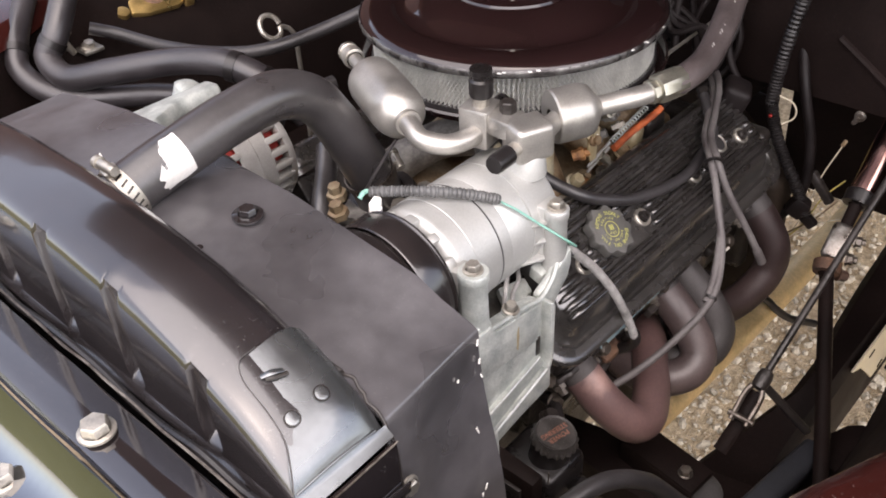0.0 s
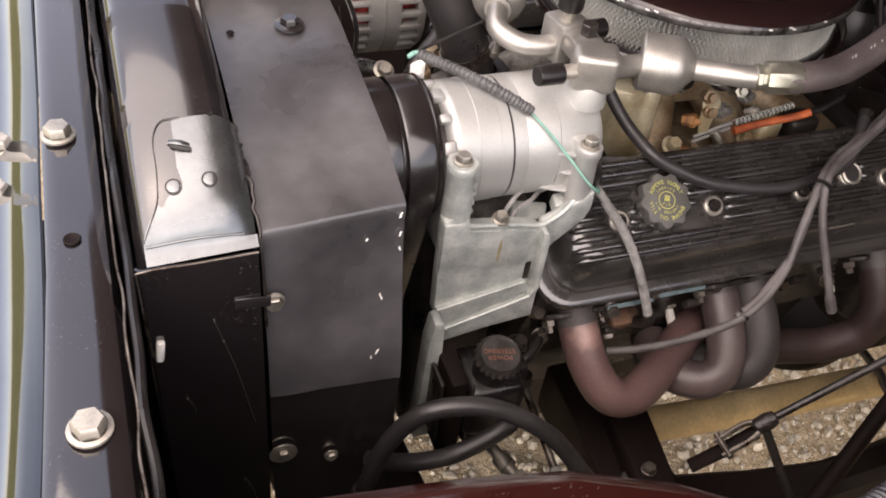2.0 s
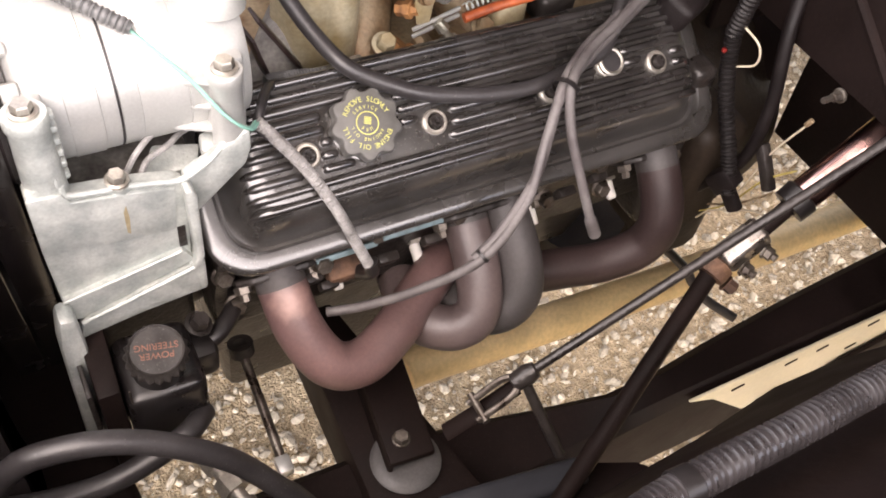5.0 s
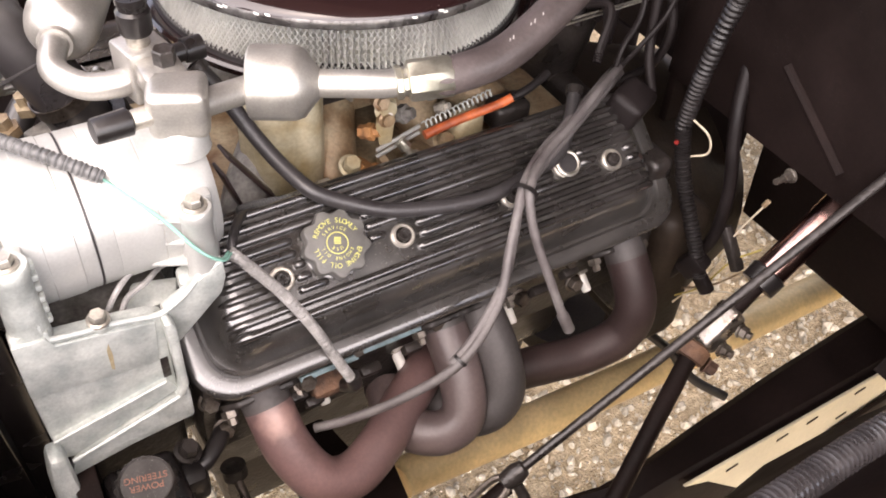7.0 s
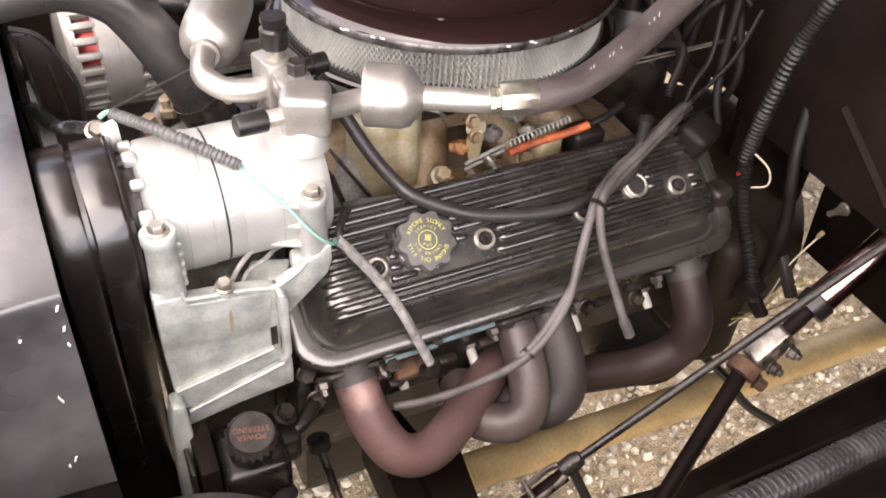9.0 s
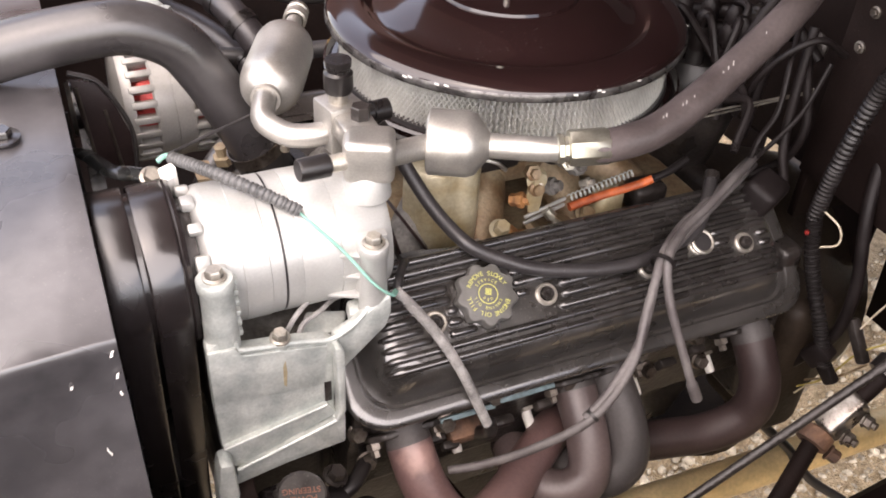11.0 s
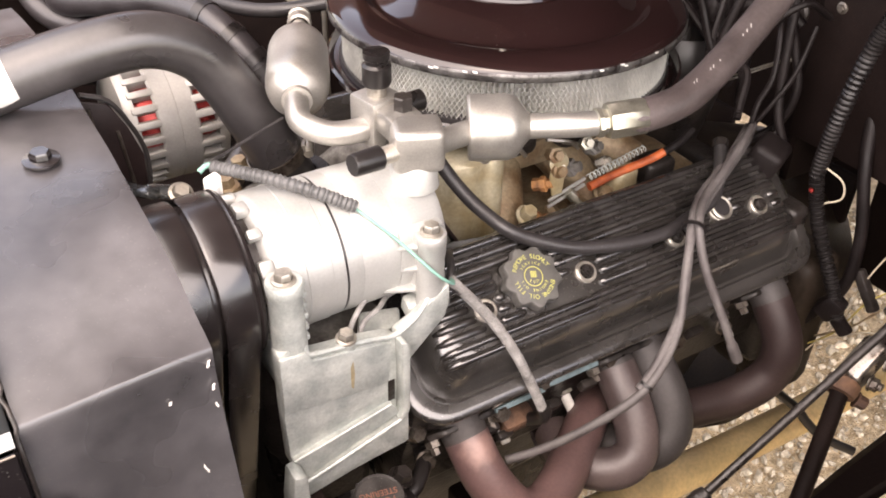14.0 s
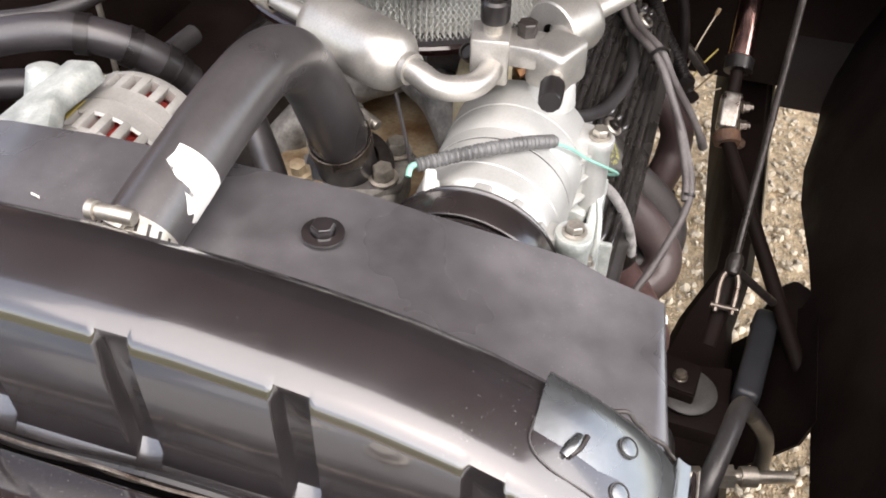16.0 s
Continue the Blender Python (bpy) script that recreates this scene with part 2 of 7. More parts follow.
gn.links.new(gb_.links[0].from_socket, mx_.inputs[6])
gn.links.new(ms_.outputs[0], mx_.inputs[0])
gn.links.new(mx_.outputs[2], gb_)
BELT = mat("rubber_belt_back", (0.020, 0.016, 0.016), 0.24, 0.0, 0.3, 30, 300, 0.04, spec=1.0, rvary=0.06)
YSTRAP = mat("yellow_strap", (0.45, 0.36, 0.10), 0.5, 0.0, 0.25, 30, 300, 0.1)
BACKDROPM = mat("red_brown_backdrop", (0.070, 0.036, 0.031), 0.8, 0.0, 0.3, 3, 60, 0.2)
HOODM = mat("maroon_hood_underside", (0.062, 0.019, 0.017), 0.40, 0.0, 0.2, 8, 200, 0.05)
MIRROR = mat("polished_chrome", (0.25, 0.26, 0.275), 0.06, 1.0, 0.06, 12, 200, 0.02, 0.0004, rvary=0.03)
SKYBLUE = mat("pale_blue_grey_sheet", (0.050, 0.052, 0.060), 0.4, 0.2, 0.15, 12, 200, 0.05)


# ---------------------------------------------------------------- mesh tools
def catmull(pts, per=8):
    p = [Vector(q) for q in pts]
    p = [p[0] * 2 - p[1]] + p + [p[-1] * 2 - p[-2]]
    out = []
    for i in range(1, len(p) - 2):
        for k in range(per):
            t = k / per
            a, b, c, d = p[i - 1], p[i], p[i + 1], p[i + 2]
            out.append(0.5 * (2 * b + (c - a) * t + (2 * a - 5 * b + 4 * c - d) * t * t + (3 * b - a - 3 * c + d) * t ** 3))
    out.append(p[-2])
    return out


def catmull2(pts):
    return [(q.x, q.y) for q in catmull([(a, b, 0) for a, b in pts], 4)]


def sweep(pts, r, n=12, per=8, caps=True, straight=False, bm=None, flat=1.0, flute=0.0):
    """A tube along pts; r is a radius or a function of 0..1; flute cuts fine grooves along it."""
    bm = bm or bmesh.new()
    path = [Vector(p) for p in pts] if straight else catmull(pts, per)
    m = len(path)
    tang = [(path[min(i + 1, m - 1)] - path[max(i - 1, 0)]).normalized() for i in range(m)]
    up = Vector((0, 0, 1)) if abs(tang[0].z) < 0.9 else Vector((1, 0, 0))
    u = tang[0].cross(up).normalized()
    rings = []
    for i in range(m):
        u = (u - tang[i] * u.dot(tang[i])).normalized()
        w = tang[i].cross(u)
        rad = r(i / (m - 1)) if callable(r) else r
        rings.append([bm.verts.new(path[i] + (u * math.cos(6.28318 * k / n) + w * flat * math.sin(6.28318 * k / n)) * rad * (1 - flute * (k % 2))) for k in range(n)])
    for a, b in zip(rings, rings[1:]):
        for k in range(n):
            f = bm.faces.new((a[k], a[(k + 1) % n], b[(k + 1) % n], b[k]))
            f.smooth = True
    if caps:
        bm.faces.new(rings[0][::-1])
        bm.faces.new(rings[-1])
    return bm


def ribbed(r, count, depth):
    return lambda s: r + depth * (1 if math.sin(s * count * 6.28318) > 0 else -1)


def lathe(profile, m=None, n=32, bm=None, smooth=True):
    """Turn (radius, height) pairs round the local z axis, then place by m."""
    bm = bm or bmesh.new()
    m = m or Matrix()
    rings = []
    for r, h in profile:
        if r < 1e-6:
            rings.append([bm.verts.new(m @ Vector((0, 0, h)))])
        else:
            rings.append([bm.verts.new(m @ Vector((r * math.cos(6.28318 * k / n), r * math.sin(6.28318 * k / n), h))) for k in range(n)])
    for a, b in zip(rings, rings[1:]):
        for k in range(n):
            va = [a[0]] if len(a) == 1 else [a[k], a[(k + 1) % n]]
            vb = [b[0]] if len(b) == 1 else [b[(k + 1) % n], b[k]]
            if len(va) + len(vb) > 2:
                f = bm.faces.new(va + vb)
                f.smooth = smooth
    return bm


def soften(bm):
    """Round the look of bevels; the broad faces stay flat."""
    top = max(f.calc_area() for f in bm.faces)
    for f in bm.faces:
        f.smooth = f.calc_area() < 0.2 * top


def box(size, m=None, bevel=0.0, bm=None, seg=2):
    own = bm is None
    b2 = bmesh.new()
    bmesh.ops.create_cube(b2, size=1.0)
    bmesh.ops.scale(b2, vec=size, verts=b2.verts)
    if bevel:
        bmesh.ops.bevel(b2, geom=b2.edges[:], offset=bevel, segments=seg, affect="EDGES", profile=0.5)
        soften(b2)
    bmesh.ops.transform(b2, matrix=m or Matrix(), verts=b2.verts)
    if own:
        return b2
    tmp = bpy.data.meshes.new("tmp")
    b2.to_mesh(tmp)
    b2.free()
    bm.from_mesh(tmp)
    bpy.data.meshes.remove(tmp)
    return bm


def prism(poly, depth, m=None, bevel=0.0, bm=None):
    """A plate: polygon in local xy, depth along local z, edges softened."""
    b2 = bmesh.new()
    lo = [b2.verts.new((x, y, 0)) for x, y in poly]
    hi = [b2.verts.new((x, y, depth)) for x, y in poly]
    b2.faces.new(lo[::-1])
    b2.faces.new(hi)
    k = len(poly)
    for i in range(k):
        b2.faces.new((lo[i], lo[(i + 1) % k], hi[(i + 1) % k], hi[i]))
    bmesh.ops.recalc_face_normals(b2, faces=b2.faces)
    if bevel:
        bmesh.ops.bevel(b2, geom=b2.edges[:], offset=bevel, segments=2, affect="EDGES", profile=0.5)
        soften(b2)
    bmesh.ops.transform(b2, matrix=m or Matrix(), verts=b2.verts)
    if bm is None:
        return b2
    tmp = bpy.data.meshes.new("tmp")
    b2.to_mesh(tmp)
    b2.free()
    bm.from_mesh(tmp)
    bpy.data.meshes.remove(tmp)
    return bm


def sheet(rows, thick=0.002, smooth=True):
    """A bent sheet through a grid of points."""
    bm = bmesh.new()
    g = [[bm.verts.new(p) for p in row] for row in rows]
    for a, b in zip(g, g[1:]):
        for k in range(len(a) - 1):
            f = bm.faces.new((a[k], a[k + 1], b[k + 1], b[k]))
            f.smooth = smooth
    bmesh.ops.recalc_face_normals(bm, faces=bm.faces)
    if thick:
        bmesh.ops.solidify(bm, geom=bm.faces[:], thickness=thick)
    return bm


def aim(p, d, roll=0.0):
    """Pose with local z along d at p."""
    return Matrix.Translation(p) @ Vector(d).to_track_quat("Z", "Y").to_matrix().to_4x4() @ Matrix.Rotation(roll, 4, "Z")


def part(name, bm, material, parent=None, label=""):
    me = bpy.data.meshes.new(name)
    bm.to_mesh(me)
    bm.free()
    me.set_sharp_from_angle(angle=radians(40))
    me.materials.append(material)
    ob = new(name, me)
    if parent is not None:
        ob.parent = parent
        ob.matrix_parent_inverse = parent.matrix_world.inverted()
    if label:
        ob["label"] = label
    return ob


def thing(name, label, category, group="", kind="", at=(0, 0, 0)):
    ob = new(name)
    ob.location = at
    ob.empty_display_size = 0.05
    bpy.context.view_layer.update()
    return tagged(ob, label, category, group, kind)


def solo(name, bm, material, label, category, group="", kind=""):
    return tagged(part(name, bm, material), label, category, group, kind)


def bolt_mesh(p, d, r=0.009, h=0.008, washer=1.5, bm=None):
    """A hexagon flange bolt head."""
    m = aim(p, d)
    bm = lathe([(0, 0), (r * washer, 0), (r * washer, 0.0018), (r * 1.02, 0.0026)], m, 20, bm)
    lathe([(r, 0.002), (r, h * 0.85), (r * 0.86, h), (0, h)], m, 6, bm, smooth=False)
    return bm


def bolt(p, d, parent, r=0.009, h=0.008, washer=1.5, material=None, label=""):
    return part("bolt", bolt_mesh(p, d, r, h, washer), material or CHROME, parent, label)


def smoothstep(a, b, x):
    t = min(1, max(0, (x - a) / (b - a)))
    return t * t * (3 - 2 * t)


# ---------------------------------------------------------------- ground
def ground():
    bm = bmesh.new()
    xs = [-400, -60, -8, -2.5] + [-2.0 + 0.05 * i for i in range(101)] + [3.5, 9, 60, 400]
    ys = [-400, -60, -8, -2.5] + [-2.0 + 0.05 * i for i in range(101)] + [3.5, 9, 60, 400]
    near = lambda x, y: abs(x - 0.5) < 2.4 and abs(y - 0.5) < 2.4
    g = [[bm.verts.new((x, y, 0.02 * noise.noise((x * 3, y * 3, 0)) + 0.008 * noise.noise((x * 14, y * 14, 3)) if near(x, y) else 0)) for y in ys] for x in xs]
    for a, b in zip(g, g[1:]):
        for k in range(len(a) - 1):
            bm.faces.new((a[k], b[k], b[k + 1], a[k + 1])).smooth = True
    solo("ground", bm, GROUND, "dusty tan gravel yard under the truck", "ground", kind="structure")
    rnd = random.Random(4)
    verts, faces = [], []
    ico = bmesh.new()
    bmesh.ops.create_icosphere(ico, subdivisions=1, radius=1)
    iv = [v.co.copy() for v in ico.verts]
    itri = [[v.index for v in f.verts] for f in ico.faces]
    ico.free()
    for _ in range(34000):
        x, y = rnd.uniform(-0.5, 1.8), rnd.uniform(-0.75, 0.75)
        s = 0.0016 + 0.013 * rnd.random() ** 7
        q = Euler((rnd.random() * 6, rnd.random() * 6, rnd.random() * 6)).to_matrix()
        base = len(verts)
        sc = (rnd.uniform(0.7, 1.4), rnd.uniform(0.7, 1.2), rnd.uniform(0.45, 0.9))
        z = 0.02 * noise.noise((x * 3, y * 3, 0)) + s * 0.2
        for v in iv:
            k = s * (1 + rnd.uniform(-0.18, 0.18))
            w = q @ Vector((v.x * sc[0] * k, v.y * sc[1] * k, v.z * sc[2] * k))
            verts.append((x + w.x, y + w.y, z + w.z))
        faces += [[base + i for i in t] for t in itri]
    me = bpy.data.meshes.new("gravel_stones")
    me.from_pydata(verts, [], faces)
    me.materials.append(STONE)
    tagged(new("gravel_stones", me), "loose pale tan and grey gravel stones on the ground", "gravel", kind="stuff")


ground()


# ---------------------------------------------------------------- body shell
def firewall():
    w = thing("firewall", "black painted steel firewall behind the engine", "firewall", kind="structure", at=(0.43, 0, 0.9))
    part("panel", box((0.012, 0.72, 0.558), pose(0.437, -0.27, 1.211), 0.003), FIRE, w)
    part("recess", box((0.012, 0.96, 0.648), pose(0.575, 0.55, 1.166), 0.003), FIRE, w)
    # the tunnel mouth is left open over the gearbox
    part("recess_foot", box((0.012, 0.13, 0.072), pose(0.575, 0.135, 0.804), 0.003), FIRE, w)
    part("recess_foot", box((0.012, 0.09, 0.040), pose(0.575, 0.325, 0.820), 0.003), FIRE, w)
    part("recess_foot", box((0.012, 0.66, 0.072), pose(0.575, 0.70, 0.804), 0.003), FIRE, w)
    part("return", box((0.14, 0.012, 0.62), pose(0.507, 0.085, 1.18), 0.003), FIRE, w)
    part("toe_board", sheet([[(0.437, y, 0.938), (0.50, y, 0.950), (0.575, y, 0.945), (0.605, y, 0.90), (0.612, y, 0.78), (0.622, y, 0.685), (0.85, y, 0.655), (1.05, y, 0.65)] for y in (-0.7, -0.3, 0.06)], 0.006), FIRE, w)
    part("toe_flange", sheet([[(0.612, y, 0.78), (0.585, y, 0.70), (0.568, y, 0.680), (0.60, y, 0.672)] for y in (-0.7, -0.45, -0.205)], 0.004), FIRE, w)
    part("floor_pan", sheet([[(0.575, y, 0.78), (0.70, y, 0.75), (0.85, y, 0.70), (2.6, y, 0.64)] for y in (0.66, 0.85, 1.1)], 0.006), FIRE, w)
    part("floor_pan", sheet([[(1.0, y, 0.695), (1.5, y, 0.68), (2.6, y, 0.64)] for y in (0.06, 0.35, 0.655)], 0.006), FIRE, w)
    for p in ((0.431, 0.062, 1.128), (0.431, 0.066, 1.09)):
        bolt(p, (-1, 0, 0), w, 0.0042, 0.005, 1.5, OILSTEEL)
    part("stud", lathe([(0.003, 0), (0.003, 0.022), (0, 0.022)], aim((0.431, -0.092, 0.926), (-1, 0, 0)), 10, bolt_mesh((0.431, -0.092, 0.926), (-1, 0, 0), 0.0048, 0.010)), OILSTEEL, w)


def hood():
    h = thing("hood", "open maroon hood seen from underneath", "hood", kind="structure", at=(0.6, 0.2, 1.35))
    # a raised panel hinged at the back, its underside braced
    def pt(s, y):
        return (0.60 - 0.92 * s, y, 1.26 + 0.88 * s + 0.04 * math.sin(s * 3.1))
    part("skin", sheet([[pt(0.94 * s / 8, y) for s in range(9)] for y in (-0.70, -0.3, 0.2, 0.7, 1.1)], 0.01), HOODM, h)
    # Unseen black pad, added to darken lid reflections and bounce light at the rear.
    pad = [(x, y, z - 0.022) for x, y, z in (pt(q, 0) for q in (0.0, 0.12, 0.24, 0.36, 0.45))]
    part("insulation_pad", sheet([[(x, y, z) for x, _, z in pad] for y in (-0.62, -0.2, 0.3, 0.7, 1.02)], 0.012), FIRE, h, "added unseen black pad that darkens the lid's reflections")


def fender(side, label):
    f = thing("fender", label, "fender", kind="structure", at=(-0.2, -0.6 if side < 0 else 1.0, 1.0))
    my = (lambda y: y) if side < 0 else (lambda y: 0.42 - y)
    lip = [(-0.75, -0.33), (-0.55, -0.30), (-0.42, -0.300), (-0.34, -0.309), (-0.28, -0.320), (-0.22, -0.345), (-0.15, -0.392), (-0.05, -0.455), (0.10, -0.50), (0.22, -0.512), (0.32, -0.522), (0.40, -0.53), (0.50, -0.533), (0.62, -0.536), (0.9, -0.54), (2.2, -0.54)]
    rows = []
    for x, y in lip:
        rows.append([(x, my(y + 0.012), 1.045), (x, my(y + 0.002), 1.062), (x, my(y - 0.012), 1.07), (x, my(y - 0.08), 1.078), (x, my(min(y - 0.3, -0.78)), 1.08), (x, my(-0.86), 1.02), (x, my(-0.90), 0.90), (x, my(-0.90), 0.86)])
    part("outer_panel", sheet(rows, 0.003), MAROON, f)
    ap = []
    for x, y in lip:
        top = y + 0.006
        out = 0.020 * smoothstep(0.16, 0.30, x) - 0.028 * smoothstep(0.36, 0.60, x) if side < 0 else 0.0
        ap.append([(x, my(top), 1.05), (x, my(max(top, -0.40)), 1.0), (x, my(max(top, -0.352)), 0.952), (x, my(max(top, -0.325)), 0.90), (x, my(-0.290 + out * 0.6), 0.80), (x, my(-0.270 + out), 0.73), (x, my(-0.264 + out), 0.685)])
    part("inner_apron", sheet(ap, 0.003), FIRE, f)
    if side > 0:
        part("splash_shield", box((1.0, 0.22, 0.01), pose(0.05, 0.60, 0.76), 0.003), FIRE, f)
    if side < 0:
        bolt((-0.167, -0.405, 1.072), (0, 0, 1), f, 0.010, 0.009, 1.5)
    return f


def core_support():
    c = thing("core_support", "gloss black radiator core support with plated bolts", "panel", kind="structure", at=(-0.53, 0.2, 1.0))
    prof = [(-0.508, 0.40), (-0.509, 0.90), (-0.510, 1.055), (-0.514, 1.069), (-0.520, 1.072), (-0.541, 1.072), (-0.548, 1.0715), (-0.552, 1.069), (-0.5535, 1.058), (-0.5535, 1.02)]
    part("panel", sheet([[(x - (0.012 * smoothstep(0.05, 0.40, -y) if x < -0.53 else 0), y, z) for x, z in prof] for y in (-0.62, -0.35, -0.2, -0.1, 0.0, 0.15, 0.4, 0.7, 1.05)], 0.003), GLOSS, c)
    shell = [(-0.5560, 1.060), (-0.5620, 1.051), (-0.5720, 1.038), (-0.5830, 1.028), (-0.5960, 1.0225), (-0.6150, 1.0205), (-0.6400, 1.017), (-0.6600, 1.004), (-0.68, 0.975), (-0.70, 0.965), (-0.74, 0.962), (-0.78, 0.93), (-0.80, 0.86), (-0.81, 0.5)]
    part("grille_shell", sheet([[(x - 0.010 * smoothstep(0.05, 0.40, -y), y, z + 0.004 * math.sin(y * 19 + x * 30)) for x, z in catmull2(shell)] for y in [-0.62 + 0.04 * k for k in range(43)]], 0.002), MIRROR, c, "polished chrome grille shell")
    for p in ((-0.539, 0.043, 1.074), (-0.533, -0.231, 1.074), (-0.535, 0.33, 1.074), (-0.590, 0.105, 1.024), (-0.592, 0.045, 1.024)):
        bolt(p, (0, 0, 1), c, 0.0098, 0.010, 1.3)
    part("hole", lathe([(0.0, 0.0004), (0.0042, 0.0004), (0.0052, 0.0010), (0.0060, 0)], aim((-0.535, -0.073, 1.0735), (0, 0, 1)), 20), FIRE, c)
    part("lower_channel", box((0.05, 1.5, 0.04), pose(-0.488, 0.2, 0.60), 0.006), FIRE, c)
    rnd = random.Random(2)
    pts = [(-0.504 + 0.002 * rnd.uniform(-1, 1), 0.62 - 0.04 * i, 1.066 + 0.003 * rnd.uniform(-1, 1)) for i in range(30)]
    part("seal_strip", sweep(pts, 0.0032, 8, 4), BLACKP, c, "crumpled black rubber seal strip")
    for x0, z0, w in ((-0.5085, 1.0705, 0.0010), (-0.5035, 1.060, 0.0008)):
        edge = [(x0 + 0.0012 * rnd.uniform(-1, 1), 0.62 - 0.03 * k, z0 + 0.0016 * rnd.uniform(-1, 1)) for k in range(40)]
        part("strip_edge", sweep(edge, w, 6, 4), OILSTEEL, c, "thin worn metal edge")
    return c


def frame_rails():
    r = thing("frame_rail", "black painted steel frame rail under the engine", "frame", kind="structure", at=(0.3, -0.2, 0.6))
    rows = []
    for x, yi, yo, zt in ((-0.8, -0.10, -0.20, 0.62), (-0.2, -0.10, -0.20, 0.625), (0.0, -0.10, -0.20, 0.61), (0.08, -0.103, -0.195, 0.595), (0.16, -0.122, -0.190, 0.600), (0.22, -0.155, -0.200, 0.645), (0.28, -0.157, -0.2015, 0.655), (0.35, -0.149, -0.2015, 0.655), (0.48, -0.138, -0.2015, 0.655), (0.6, -0.131, -0.2015, 0.655), (0.76, -0.123, -0.2015, 0.655), (1.4, -0.11, -0.20, 0.645), (2.6, -0.10, -0.20, 0.635)):
        rows.append([(x, yi, zt - 0.14), (x, yi, zt - 0.012), (x, yi - 0.010, zt), (x, yo + 0.010, zt), (x, yo, zt - 0.012), (x, yo, zt - 0.14), (x, yi, zt - 0.14)])
    part("rail", sheet(rows, 0.003, False), FIRE, r)
    YZ = Matrix(((1, 0, 0, 0), (0, 0, 1, -0.2055), (0, 1, 0, 0), (0, 0, 0, 1)))   # polygon xz, thickness along y
    part("rail_side", prism([(0.285, 0.652), (0.326, 0.630), (0.404, 0.552), (0.62, 0.545), (1.3, 0.545), (1.3, 0.652)], 0.0035, YZ, 0.001), BEIGE, r, "beige painted outer face of the rail")
    for x, z in ((0.359, 0.632), (0.434, 0.635), (0.482, 0.634), (0.559, 0.640), (0.429, 0.562), (0.549, 0.598), (0.64, 0.632), (0.72, 0.632)):
        part("slot", prism([(x - 0.008, z - 0.0020), (x + 0.008, z + 0.0005), (x + 0.008, z + 0.0030), (x - 0.008, z + 0.0010)], 0.0012, Matrix.Translation((0, -0.0012, 0)) @ YZ), FIRE, r)
    part("rail_clip", prism([(0.54, 0.580), (0.70, 0.600), (0.70, 0.575), (0.60, 0.560), (0.54, 0.548), (0.47, 0.520), (0.46, 0.530)], 0.006, Matrix(((1, 0, 0, 0), (0, 0, 1, -0.214), (0, 1, 0, 0), (0, 0, 0, 1))), 0.001), FIRE, r, "black clip under the rail")
    part("far_rail", box((3.4, 0.09, 0.14), pose(0.9, 0.60, 0.415), 0.01), FIRE, r)
    part("front_cross_member", box((0.15, 0.80, 0.09), pose(-0.33, 0.15, 0.57, 0, 0, 6), 0.012, None, 3), FIRE, r)
    # cross member with its engine mount
    part("cross_member", prism([(-0.042, 0.06), (0.005, 0.06), (0.055, -0.19), (-0.050, -0.19)], 0.08, pose(0, 0, 0.555), 0.006), FIRE, r)
    part("mount_bracket", prism([(-0.011, -0.045), (-0.025, -0.147), (0.020, -0.151), (0.037, -0.040)], 0.010, Matrix.Translation((0, 0, 0.653)), 0.003), FIRE, r)
    part("mount_web", prism([(-0.012, -0.045), (-0.026, -0.146), (-0.021, -0.148), (-0.006, -0.045)], 0.085, Matrix.Translation((0, 0, 0.575)), 0.002), FIRE, r)
    bolt((-0.005, -0.128, 0.664), (0, 0, 1), r, 0.0075, 0.008, 1.15, OILSTEEL)
    part("mount_washer", lathe([(0, 0), (0.033, 0), (0.034, 0.003), (0.030, 0.006), (0.020, 0.007), (0, 0.006)], aim((-0.004, -0.140, 0.640), (0, 0, 1)), 28), GREYRUB, r, "pale grease-marked mount washer")
    part("lower_shield", sheet([[(x, -0.196, 0.56), (x, -0.225, 0.60), (x, -0.258, 0.655), (x, -0.266, 0.70)] for x in (-0.62, -0.3, -0.17)] , 0.003, False), FIRE, r)
    part("lower_shield", sheet([[(x, -0.196, 0.56), (x, -0.225, 0.60), (x, -0.262, 0.655), (x, -0.268, 0.70)] for x in (-0.05, 0.05, 0.13, 0.16)] , 0.003, False), FIRE, r)
    part("lower_shield", prism([(-0.62, -0.30), (-0.62, -0.06), (-0.30, -0.07), (-0.185, -0.150), (-0.150, -0.185), (-0.15, -0.27)], 0.006, pose(0, 0, 0.618), 0.002), FIRE, r)
    part("shield_lug", prism([(0.12, -0.20), (0.20, -0.235), (0.215, -0.252), (0.20, -0.275), (0.12, -0.275)], 0.02, pose(0, 0, 0.63), 0.006), FIRE, r)
    part("gear_cover", box((0.150, 0.030, 0.03), pose(0.072, -0.212, 0.642, 0, 2, -7), 0.008, None, 3), SKYBLUE, r, "pale blue-grey cover plate")
    return r


# Unseen wall, added so glossy parts reflect dark red-brown low on the far side.
solo("wall_far", box((16.0, 0.12, 3.0), pose(7.2, 4.2, 1.5), 0.01), BACKDROPM, "added unseen red-brown wall that darkens reflections from the far side", "wall", kind="structure")
firewall()
hood()
fender(-1, "dusty maroon fender edge with its inner apron")
fender(1, "black inner fender on the far side of the bay")
core_support()
frame_rails()


# ---------------------------------------------------------------- radiator and shroud
TANK_TOP = [(-0.1035, 1.0680), (-0.0960, 1.0785), (-0.088, 1.0895), (-0.07, 1.1045), (-0.048, 1.1175), (-0.03, 1.1255), (0.0, 1.1370), (0.04, 1.1470), (0.08, 1.1530), (0.13, 1.1580), (0.21, 1.1600)]


